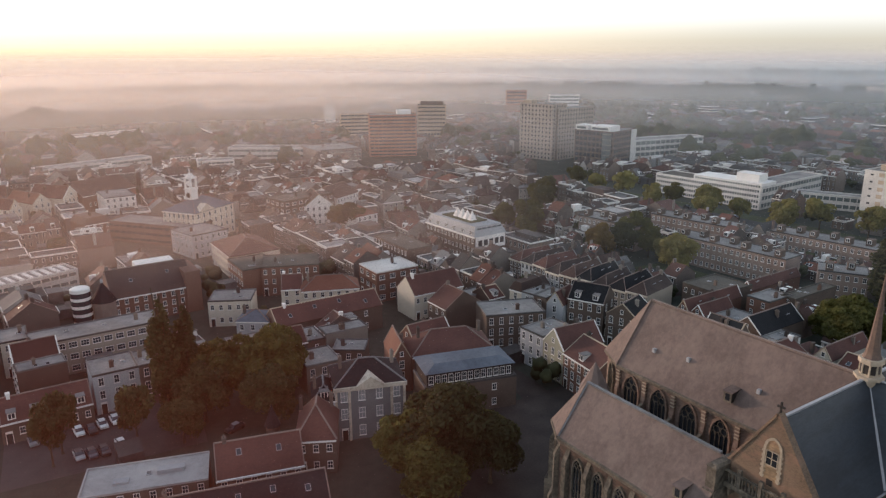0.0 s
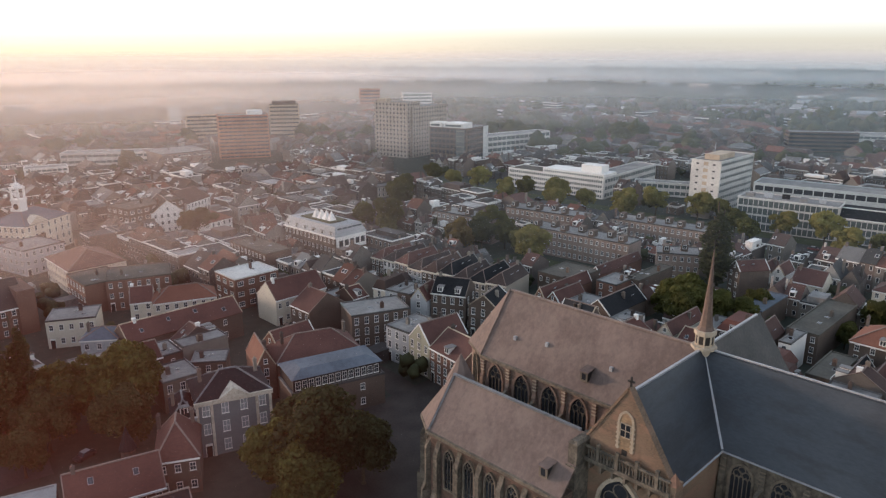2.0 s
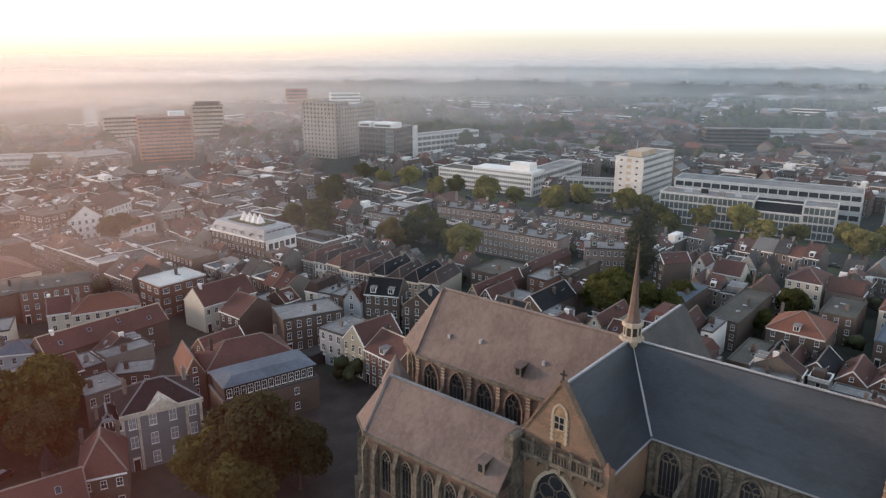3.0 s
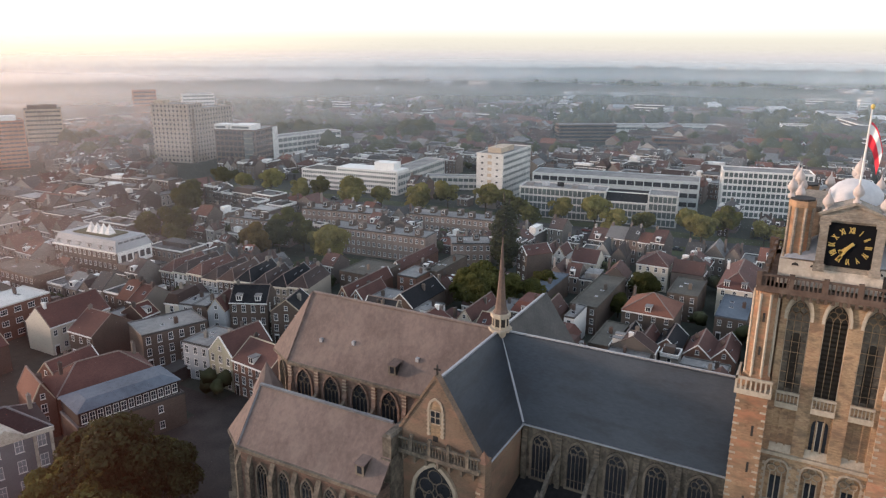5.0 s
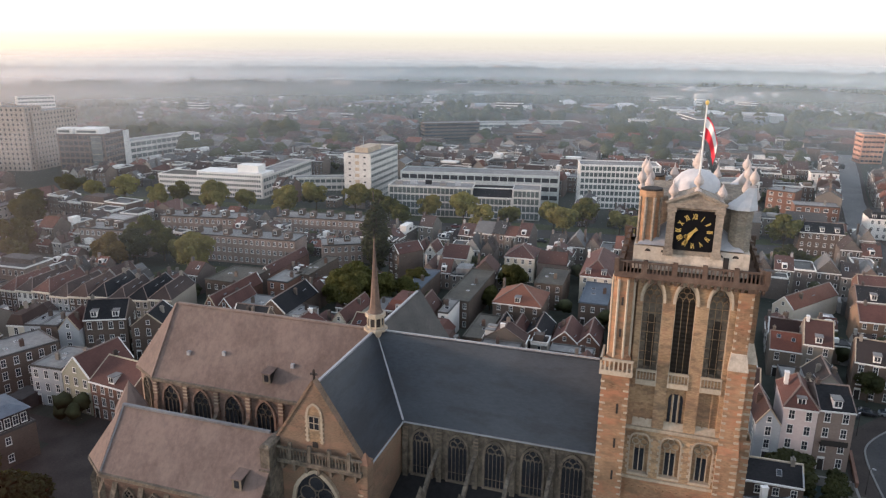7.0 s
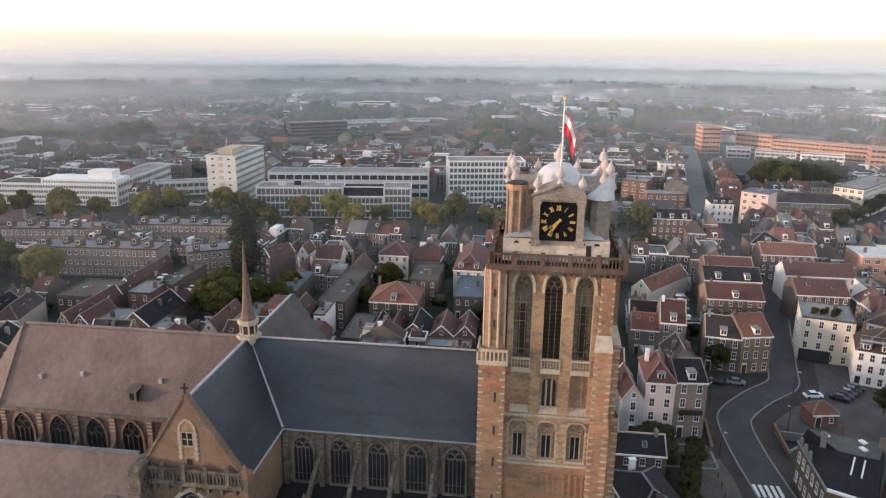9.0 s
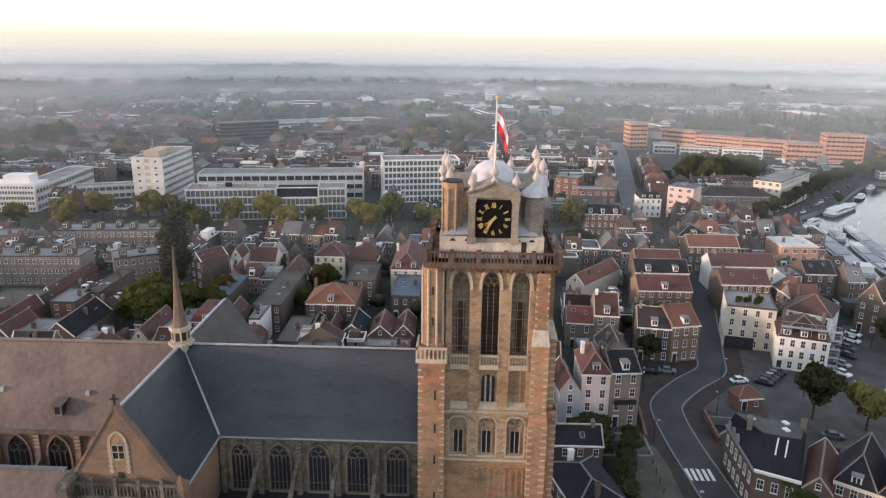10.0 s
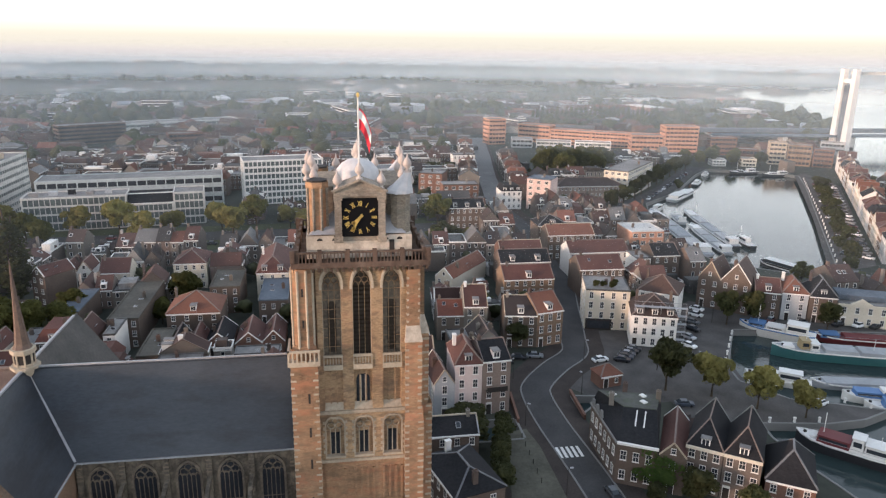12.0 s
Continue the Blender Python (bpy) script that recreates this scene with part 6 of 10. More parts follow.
DUSKTILE = surface("dusky_tiles", (0.034, 0.024, 0.022), (0.075, 0.052, 0.045), 0.8, 1.8, stretch=(1, 1, 3), bump=0.3)
BROWNTILE = surface("brown_tiles", (0.055, 0.034, 0.028), (0.105, 0.065, 0.052), 0.8, 1.8, stretch=(1, 1, 3), bump=0.3)
DARKTILE = surface("black_tiles", (0.012, 0.012, 0.014), (0.033, 0.032, 0.034), 0.8, 1.8, stretch=(1, 1, 3), bump=0.25, spec=0.12)
ZINC = surface("zinc_roof", (0.075, 0.09, 0.11), (0.14, 0.16, 0.19), 0.75, 1.0, bump=0.08, spec=0.2)
CONCRETE = surface("pale_concrete", (0.45, 0.44, 0.42), (0.66, 0.64, 0.60), 0.85, 0.8, bump=0.1)
PALEROOF = surface("pale_roofing", (0.26, 0.255, 0.25), (0.40, 0.39, 0.38), 0.85, 0.8, bump=0.1)
BEIGE = surface("beige_panel", (0.36, 0.29, 0.22), (0.52, 0.43, 0.33), 0.85, 0.8, bump=0.1)
ORANGEB = surface("orange_brick", (0.38, 0.19, 0.125), (0.55, 0.31, 0.215), 0.85, 0.7, bump=0.1)
DECKGREY = plain("grey_metal", (0.3, 0.31, 0.32), 0.6)
IVY = foliage("ivy", (0.02, 0.045, 0.01), (0.08, 0.12, 0.03))

TAKEN = []   # plan rectangles that no generated house may enter


def take(ax, ay, bx, by, pad=1.5):
    TAKEN.append((min(ax, bx) - pad, max(ax, bx) + pad, min(ay, by) - pad, max(ay, by) + pad))


def front(a, b, d, h, **k):
    m, w = between(a, b)
    ob = house(m, w, d, h, **k)
    corners = [m @ Vector(p) for p in ((0, 0, 0), (w, 0, 0), (w, d, 0), (0, d, 0))]
    take(min(c.x for c in corners), min(c.y for c in corners), max(c.x for c in corners), max(c.y for c in corners), 0.5)
    return ob


def ridge_caps(ob, w, d, h, rh, style, material):
    """Pale caps along the ridge and the hips of a dark roof."""
    if style == "hip":
        q = min(w, d) / 2
        a, b = (((q, d / 2), (w - q, d / 2)) if w >= d else ((w / 2, q), (w / 2, d - q)))
        ends = [((-0.2, -0.2), a), ((-0.2, d + 0.2), a if w >= d else b), ((w + 0.2, -0.2), b if w >= d else a), ((w + 0.2, d + 0.2), b)]
        part("ridge_cap", Shape().beam((*a, h + rh), (*b, h + rh), 0.24, 0.2), material, ob)
        for p, q in ends:
            part("hip_cap", Shape().beam((*p, h + 0.14), (*q, h + rh), 0.2, 0.16), material, ob)
    elif style == "halfhip":
        part("ridge_cap", Shape().beam((w / 2, 3.4, h + rh), (w / 2, d, h + rh), 0.24, 0.2), material, ob)
        for x in (-0.1, w + 0.1):
            part("hip_cap", Shape().beam((x, -0.3, h + 0.05), (w / 2, 3.4, h + rh), 0.2, 0.16), material, ob)
    else:
        part("ridge_cap", Shape().beam((0, d / 2, h + rh + 0.1), (w, d / 2, h + rh + 0.1), 0.3, 0.2), material, ob)
        for x in (0.1, w - 0.1):
            for y in (-0.2, d + 0.2):
                part("verge_cap", Shape().beam((x, y, h + 0.1), (x, d / 2, h + rh + 0.1), 0.25, 0.16), material, ob)


# houses beside the winding street
front((133.2, -20.0), (133.6, -24.4), 11, 8.0, style="across", rh=3.2, walls=GREYR, label="narrow grey gabled house with a red tiled roof", windows="tall", sides="l", seed=1)
front((134.0, -24.5), (134.0, -30.3), 11, 12.0, style="hip", rh=3.6, walls=paint("pale_pink_render", (0.66, 0.55, 0.52)), tiles=REDTILE, label="tall pale pink rendered house with a red hipped roof", windows="tall", dormers=1, seed=2)
bk = front((134.0, -30.4), (134.6, -36.6), 11, 12.4, style="along", rh=2.6, walls=ROWBRICK, tiles=DARKTILE, label="brown brick house with white windows and an iron balcony", windows="tall", dormers=1, sides="r", seed=3)
part("balcony", Shape().box(0.8, 5.4, -1.1, 0, 5.6, 5.75).box(0.8, 5.4, -1.1, -1.04, 5.75, 6.7), DARKWOOD, bk)
front((168.3, -43.6), (167.1, -52.0), 12, 9.0, style="along", rh=3.4, walls=DARKBRICK, label="brown brick corner house with white sash windows", windows="tall", seed=4, dormers=1)
front((167.1, -52.1), (168.9, -59.6), 12, 9.6, style="along", rh=3.6, walls=BRICK, tiles=ORANGE_TILE, label="ochre brick house with an orange tiled roof", windows="tall", seed=5, sides="r", dormers=1)
cr = front((178.2, -69.2), (175.2, -80.9), 13, 11.5, style="flat", walls=CREAM, label="cream rendered corner house with a rooftop terrace", windows="tall", seed=6, sides="l", chimneys=2)
part("shopfront", Shape().box(0.3, 7.5, -0.25, 0.0, 0, 3.2).box(0.8, 7.0, -0.3, -0.24, 0.5, 2.6, 1), [DARKWOOD, PANE], cr, "dark shopfront")
wh = front((165.4, -77.4), (161.6, -88.4), 13, 8.6, style="hip", rh=4.2, walls=WHITE, label="white rendered house with a steep dark brown hipped roof", tiles=DUSKTILE, windows="tall", seed=7, dormers=3, sides="lr", chimneys=2, per=2.0)
part("string_course", Shape().box(-0.1, 11.7, -0.2, 0, 2.9, 3.15).box(-0.1, 11.7, -0.3, 0, 8.3, 8.7), WHITE, wh)
front((182.5, -86.5), (176.0, -95.5), 11, 9.5, style="hip", rh=4.0, walls=WHITE, tiles=BROWNTILE, label="white house with a hipped roof behind the square", windows="tall", seed=8, sides="lr")
front((142.3, -60.4), (143.3, -65.9), 4.4, 3.0, style="hip", rh=2.0, walls=REDBRICK, tiles=ORANGE_TILE, label="low brick pump house with an orange tiled roof", windows="small", seed=9, chimneys=0, door=True)
# dark brick corner house with its flat-topped roof, and the row by the zebra crossing
MOSSROOF = surface("mossy_flat_roof", (0.045, 0.046, 0.04), (0.11, 0.108, 0.097), 0.9, 1.2, bump=0.15, patch=((0.07, 0.085, 0.05), 0.5, 0.6))
dk = thing("house", "dark brick corner house with slate slopes and flat roof", "house")
RING, TOP = [(106.5, -49.3), (103.2, -55.5), (117.8, -63.0), (121.3, -49.9)], [(113.6, -53.2), (111.6, -58.9), (117.0, -62.0), (120.6, -50.8)]
part("wall", Shape().prism(RING, 0, 8.4), DARKBRICK, dk)
part("roof", Shape().prism(RING, 8.42, 11.2, 0, TOP), DARKTILE, dk, "black slate roof slopes")
part("flat_roof", Shape().prism(TOP, 11.21, 11.35), MOSSROOF, dk, "mossy grey flat roof")
part("cornice", Shape().beam((106.4, -49.2, 8.3), (103.0, -55.6, 8.3), 0.5, 0.4), WHITE, dk)
part("cornice", Shape().beam((106.4, -49.1, 8.3), (121.4, -49.7, 8.3), 0.3, 0.3), KERB, dk)
for k in range(3):
    part("roof_light", Shape().box(-0.6, 0.6, -0.45, 0.45, 0, 0.25).moved(pose((118.5, 117.0, 114.6)[k], (-53.0, -58.5, -57.6)[k], 11.35, 0, 0, 20)), WHITE, dk)
for k, (x, y) in enumerate(((116.2, -51.8), (115.6, -61.0), (119.8, -56.0))):
    placed("chimney", CHIMNEY, dk, pose(x, y, 12.0, 0, 0, 70))
m, w = between((121.3, -49.9), (106.5, -49.3))
for r in range(2):
    for k in range(6):
        placed("window", WINDOWS["tall"][0], dk, m @ pose(1.5 + k * 2.35, -0.01, 1.1 + r * 3.9))
for k in range(3):            # gabled stone frontispieces to the street
    part("step_gable", Shape().prism([(0, -0.2), (1.6, -0.2), (1.6, 0.2), (0, 0.2)], 8.4, 9.8, 0, [(0.5, -0.2), (1.1, -0.2), (1.1, 0.2), (0.5, 0.2)]).moved(m @ pose(0.5 + k * 2.3, 0, 0)), KERB, dk)
m, w = between((106.5, -49.3), (103.2, -55.5))
for r in range(2):
    for k in range(3):
        placed("window", WINDOWS["tall"][0], dk, m @ pose(1.2 + k * 2.2, -0.01, 1.1 + r * 3.9))
for k in range(2):
    part("ladder_dormer", Shape().beam((109.0 - k * 0.75, -53.6 - k * 1.35, 9.7), (112.0 - k * 0.75, -55.2 - k * 1.35, 11.2), 0.25, 0.3), WHITE, dk)
take(100, -66, 122, -49, 0)
front((103.1, -55.8), (100.9, -59.8), 14.5, 7.4, style="across", rh=2.6, walls=DARKBRICK, tiles=REDTILE, label="narrow brick house with a red roof between neighbours", seed=13, windows="mid", chimneys=0)
for k, (a, b) in enumerate((((103.4, -60.9), (99.8, -65.9)), ((99.7, -66.0), (96.1, -71.0)))):
    hh = front(a, b, 11.7, 9.0, style="halfhip", rh=4.2, walls=surface("dull_brown_brick", (0.10, 0.078, 0.066), (0.19, 0.15, 0.127), 0.9, 2.0, stretch=(1, 1, 3), bump=0.2), tiles=DARKTILE, label="brown brick house with black steep roof and cream cornice", windows="tall", seed=11 + k, chimneys=1, per=1.75, storeys=3, dormers=1)
    ridge_caps(hh, between(a, b)[1], 11.7, 9.0, 4.2, "halfhip", RIDGETILE)
front((95.6, -71.7), (91.4, -78.2), 11.5, 6.0, style="hip", rh=4.5, walls=REDBRICK, tiles=DARKTILE, label="brick warehouse with a tall black hipped roof at the water", windows="mid", seed=14, chimneys=0, skylights=1)
hw = front((109.5, -14.6), (96.4, -18.2), 9, 6.5, style="hip", rh=2.2, walls=DARKBRICK, tiles=DARKTILE, label="dark brick house with black slate roof and roof lights", windows="mid", seed=15, chimneys=2, sides="lr")
ridge_caps(hw, between((109.5, -14.6), (96.4, -18.2))[1], 9, 6.5, 2.2, "hip", LEAD)
ww = front((115.6, -12.0), (115.8, -26.0), 6, 6.5, style="along", rh=2.4, walls=DARKBRICK, tiles=DARKTILE, label="dark brick wing with black roof and white ridge lines", windows="mid", seed=16, chimneys=2, skylights=2)
ridge_caps(ww, 14.0, 6, 6.5, 2.4, "along", LEAD)
# quay row
QUAY = [((192.6, -110.6), (187.6, -115.2), 11, "across", 9.4, 5.2, DARKBRICK, BROWNTILE, "mid"), ((187.6, -115.2), (181.8, -121.4), 11.5, "across", 9.8, 5.6, DARKBRICK, BROWNTILE, "mid"),
        ((181.2, -122.6), (178.2, -129.2), 10, "along", 8.0, 3.0, DARKBRICK, REDTILE, "mid"), ((178.0, -129.4), (175.4, -136.0), 11, "hip", 8.4, 3.6, GREYR, ORANGE_TILE, "tall"),
        ((175.2, -136.2), (172.4, -143.0), 11, "hip", 8.0, 4.6, DARKBRICK, DARKTILE, "tall")]
for k, (a, b, d, st_, h, rh, wl, tl, wn_) in enumerate(QUAY):
    front(a, b, d, h, style=st_, rh=rh, walls=wl, tiles=tl, windows=wn_, seed=20 + k, dormers=1 if st_ != "across" else 0, group="quay houses",
          label=("pale-fronted quay house with an orange tiled roof" if wl is GREYR else "dark brick quay house with white sash windows"))
neo = front((172.2, -143.4), (164.0, -162.0), 11, 6.4, style="flat", walls=CREAM, label="cream neoclassical quay building with a pediment", windows="tall", seed=26, chimneys=0, per=2.8)
ped = Shape().box(-0.2, 20.5, -0.4, 0, 6.0, 6.7)
ped.add([(3, -0.45, 6.7), (9, -0.45, 6.7), (6, -0.45, 8.4), (3, 0.4, 6.7), (9, 0.4, 6.7), (6, 0.4, 8.4)], [(0, 1, 2), (4, 3, 5), (0, 2, 5, 3), (2, 1, 4, 5)])
part("pediment", ped, CREAM, neo)
part("glass_roof", Shape().box(0.5, 19.5, 3.5, 10.5, 6.7, 8.2), ZINC, neo)

# the mansion with the pediment, and what stands round it
man = front((51.8, 118.4), (65.2, 113.8), 11.0, 11.6, style="hip", rh=3.6, walls=GREYSTONE, tiles=DARKTILE, label="grey classical mansion with pediment and hipped slate roof", windows="blind", seed=30, sides="lr", chimneys=2, storeys=3, per=2.6)
ped = Shape().box(-0.3, 14.5, -0.45, 0, 11.0, 11.8)
ped.add([(4.2, -0.6, 11.8), (10.0, -0.6, 11.8), (7.1, -0.6, 13.7), (4.2, 4.5, 11.8), (10.0, 4.5, 11.8), (7.1, 4.5, 13.7)], [(0, 1, 2), (4, 3, 5), (0, 2, 5, 3), (2, 1, 4, 5)])
for x in (0.2, 2.85, 11.35, 13.95):
    ped.box(x - 0.25, x + 0.25, -0.3, 0, 0, 11.0)
part("pediment", ped, PALE, man, "pale stone pediment and pilasters")
hips = Shape()
for a, b in (((-0.2, -0.2, 11.75), (5.5, 5.5, 15.3)), ((14.4, -0.2, 11.75), (8.7, 5.5, 15.3)), ((5.5, 5.5, 15.3), (8.7, 5.5, 15.3))):
    hips.beam(a, b, 0.3, 0.2)
part("hip_flashing", hips, HIPLEAD, man)
zn = front((71.4, 116.2), (91.6, 110.6), 9.5, 7.0, style="flat", walls=DARKBRICK, label="brick building with white glazed storey and zinc roof", windows="mid", seed=36, chimneys=0, per=7)
up = part("upper_storey", Shape().box(0.6, 20.4, 0.9, 10, 7.05, 10.0), DARKWOOD, zn, "set-back glazed storey")
for k in range(13):
    placed("window", WINDOWS["tall"][0], up, pose(1.6 + k * 1.48, 0.88, 7.5))
part("zinc_roof", Shape().prism([(0.2, 0.4), (20.8, 0.4), (20.8, 10.4), (0.2, 10.4)], 10.0, 11.2, 0, [(3, 3), (18, 3), (18, 8), (3, 8)]), ZINC, zn, "blue-grey zinc roof")
front((104.5, 139.0), (119.5, 133.0), 11, 9.0, style="flat", walls=DARKBRICK, label="brown brick building with a rounded flat roof", windows="tall", seed=42)
front((129.4, 135.2), (133.8, 126.0), 9, 10.5, style="along", rh=3.6, walls=DARKBRICK, tiles=DARKTILE, label="tall brick house with a dark roof and white bays", windows="tall", seed=43, sides="lr", dormers=2)

ct = thing("turret", "small round turret with a pointed slate roof", "turret", m=pose(39.2, 119.6, 0))
part("wall", Shape().lathe(0, 0, [(1.3, 0), (1.3, 7.2)], 10), DARKBRICK, ct)
part("roof", Shape().lathe(0, 0, [(1.6, 7.2), (1.1, 8.4), (0.45, 10.2), (0.05, 11.6)], 10), DARKTILE, ct)
front((47.8, 120.0), (52.0, 118.4), 9, 9.2, style="hip", rh=2.6, walls=GREYR, tiles=DARKTILE, label="grey side wing of the mansion with a dark roof", windows="tall", seed=31, dormers=1)
front((40.6, 111.8), (47.2, 108.4), 11, 7.0, style="hip", rh=5.4, walls=DARKBRICK, tiles=REDTILE, label="brick house with a steep hipped roof and brick stack", windows="mid", seed=32, chimneys=2)
front((25.5, 109.8), (40.0, 106.0), 9, 5.5, style="along", rh=4.4, walls=DARKBRICK, tiles=REDTILE, label="long brick house with red-brown tiled roof", windows="mid", seed=33, skylights=2)
fw = front((5.0, 117.6), (24.6, 111.6), 9, 5.0, style="flat", walls=DARKBRICK, tiles=PALEROOF, label="low building with a pale flat roof", windows="mid", seed=34, chimneys=0)
part("roof_vents", Shape().box(12, 16.5, 4, 5.5, 5.05, 5.8).box(5, 7.5, 2.5, 4, 5.05, 5.5), DECKGREY, fw)
front((12.0, 102.2), (40.0, 95.2), 8.5, 5.0, style="along", rh=3.0, walls=DARKBRICK, tiles=DARKTILE, label="long low house with dark slate roof and roof lights", windows="mid", seed=35, skylights=5, chimneys=1)
front((76.0, 129.0), (94.5, 122.4), 11, 8.4, style="hip", rh=4.2, walls=REDBRICK, tiles=REDTILE, label="brick house with a large red-brown hipped roof", seed=37, chimneys=2, windows="tall")
front((71.6, 130.6), (75.8, 129.2), 11, 8.2, style="across", rh=4.0, walls=REDBRICK, tiles=ORANGE_TILE, label="brick gable house with an orange tiled roof", seed=38, windows="tall")
front((107.0, 128.2), (107.4, 120.2), 11, 9.0, style="flat", walls=GREYR, label="pale grey flat-topped house in the street by the choir", windows="tall", seed=41, per=1.9)
front((107.4, 120.0), (106.6, 112.0), 12, 8.6, style="across", rh=4.2, walls=MOSSY, tiles=REDTILE, label="greenish buff gabled house in the street by the choir", windows="tall", seed=39, per=1.9, skylights=2)
front((106.5, 111.8), (105.0, 99.8), 11, 8.4, style="along", rh=3.6, walls=REDBRICK, tiles=REDTILE, label="red-brown brick house with a tiled roof by the choir", windows="tall", seed=40, per=1.9, dormers=1)
front((182.0, 43.6), (182.0, 30.0), 13, 8.0, style="hip", rh=4.0, walls=DARKBRICK, tiles=ORANGE_TILE, label="brick house with a broad orange tiled roof", windows="mid", seed=51, dormers=1, per=2.8)
front((173.6, 131.9), (173.6, 118.7), 15.5, 7.5, style="flat", rh=0, walls=DARKBRICK, tiles=BROWNFLAT, windows="mid", seed=101, label="low brick building with a grey flat roof")
front((188.5, 121.9), (188.5, 118.6), 26.2, 6.0, style="across", rh=2.4, walls=REDBRICK, tiles=REDTILE, windows="mid", seed=102, label="long narrow house with a red tiled roof and dormers", skylights=3)
front((177.7, 112.8), (177.7, 105.9), 11.2, 8.0, style="flat", rh=0, walls=REDBRICK, tiles=None, windows="mid", seed=103, label="brick house with a grey flat roof and parapet")
front((186.2, 107.9), (186.2, 103.3), 21.2, 8.0, style="flat", rh=0, walls=DARKBRICK, tiles=BROWNFLAT, windows="mid", seed=104, label="long brick terrace with a grey flat roof")
front((158.2, 103.6), (158.2, 95.5), 19.1, 6.5, style="across", rh=3.6, walls=DARKBRICK, tiles=DARKTILE, windows="mid", seed=105, label="dark brick house with a broad black gambrel roof", skylights=2)
front((157.8, 95.3), (157.8, 90.0), 9.2, 6.0, style="flat", rh=0, walls=WHITE, tiles=None, windows="mid", seed=106, label="white rendered house with a dark flat roof")
front((156.2, 119.8), (156.2, 116.0), 24.0, 6.5, style="across", rh=3.0, walls=REDBRICK, tiles=REDTILE, windows="mid", seed=107, label="brick gable house with a dark red tiled roof", skylights=2)
front((157.8, 116.6), (157.8, 112.0), 13.1, 6.0, style="across", rh=2.8, walls=REDBRICK, tiles=REDTILE, windows="mid", seed=108, label="brick gable house with ornamental gable top and red roof")
front((158.4, 111.9), (158.4, 104.8), 12.2, 6.0, style="flat", rh=0, walls=DARKBRICK, tiles=None, windows="mid", seed=109, label="low brick house with a brown flat roof")
front((158.6, 81.7), (158.6, 77.6), 17.3, 6.0, style="across", rh=2.8, walls=CREAM, tiles=REDTILE, windows="mid", seed=110, label="small cream house with a red tiled roof", skylights=2)
front((216.4, 88.9), (212.9, 83.9), 10.2, 9.5, style="across", rh=2.6, walls=DARKBRICK, tiles=REDTILE, windows="mid", seed=111, label="brown brick house end with a red roof and roof lights", skylights=3)
front((227.6, 84.2), (227.6, 80.0), 9.0, 6.5, style="across", rh=3.0, walls=WHITE, tiles=REDTILE, windows="mid", seed=112, label="white gabled cottage with a red tiled roof")
front((228.1, 79.9), (228.1, 75.9), 9.0, 6.5, style="across", rh=3.0, walls=WHITE, tiles=REDTILE, windows="mid", seed=113, label="white gabled cottage with a red tiled roof")
front((223.6, 72.3), (223.6, 63.1), 9.0, 6.8, style="along", rh=3.6, walls=CREAM, tiles=REDTILE, windows="mid", seed=114, label="cream house with a brown-red saddle roof")
front((189.1, 75.3), (189.1, 67.3), 18.4, 7.0, style="flat", rh=0, walls=DARKBRICK, tiles=ZINC, windows="mid", seed=115, label="brick terrace with a blue-grey flat roof")
front((179.4, 57.5), (179.4, 49.8), 30.6, 8.0, style="flat", rh=0, walls=DARKBRICK, tiles=BROWNFLAT, windows="mid", seed=116, label="long brick apartment block with brown flat roof and dormer boxes", dormers=0)
front((225.9, 50.5), (225.9, 40.4), 12.5, 8.5, style="hip", rh=3.2, walls=CREAM, tiles=REDTILE, windows="mid", seed=117, label="cream brick villa with a flat-topped red roof")
front((202.1, 35.8), (202.1, 27.3), 16.9, 8.0, style="flat", rh=0, walls=DARKBRICK, tiles=BROWNFLAT, windows="mid", seed=118, label="brick apartment block with a brown flat roof")
front((168.1, 41.6), (168.1, 37.0), 12.5, 3.2, style="across", rh=2.9, walls=REDBRICK, tiles=DARKTILE, windows="mid", seed=119, label="brick gable house with white verge and black tiled roof", skylights=3)
front((168.6, 36.9), (168.6, 32.7), 12.5, 3.2, style="across", rh=2.9, walls=REDBRICK, tiles=REDTILE, windows="mid", seed=120, label="brick gable house with a red-brown tiled roof", skylights=3)
front((171.6, 32.8), (171.6, 26.0), 12.5, 3.2, style="across", rh=2.9, walls=REDBRICK, tiles=DARKTILE, windows="mid", seed=121, label="brick gable house with white verge and black tiled roof", skylights=3)
front((171.3, 25.2), (171.3, 18.5), 12.5, 3.2, style="across", rh=2.9, walls=REDBRICK, tiles=REDTILE, windows="mid", seed=122, label="brick gable house with a red-brown tiled roof", skylights=3)
front((172.0, 18.5), (172.0, 13.0), 12.5, 3.2, style="across", rh=2.9, walls=REDBRICK, tiles=REDTILE, windows="mid", seed=123, label="brick gable house with a red-brown tiled roof", skylights=3)
front((192.1, 21.1), (192.1, 13.1), 19.5, 7.0, style="flat", rh=0, walls=DARKBRICK, tiles=ZINC, windows="mid", seed=124, label="brick house with a dark blue flat roof")
front((211.6, 23.4), (211.6, 13.9), 25.3, 9.0, style="hip", rh=4.0, walls=CREAM, tiles=REDTILE, windows="mid", seed=125, label="cream school building with a red hipped roof", dormers=2)
front((159.7, 45.9), (159.7, 40.1), 17.0, 6.0, style="flat", rh=0, walls=DARKBRICK, tiles=BROWNFLAT, windows="mid", seed=126, label="low building with a mossy green flat roof")
front((167.8, 55.1), (167.8, 52.3), 10.8, 8.5, style="flat", rh=0, walls=WHITE, tiles=None, windows="mid", seed=127, label="white rendered flat-roofed house")
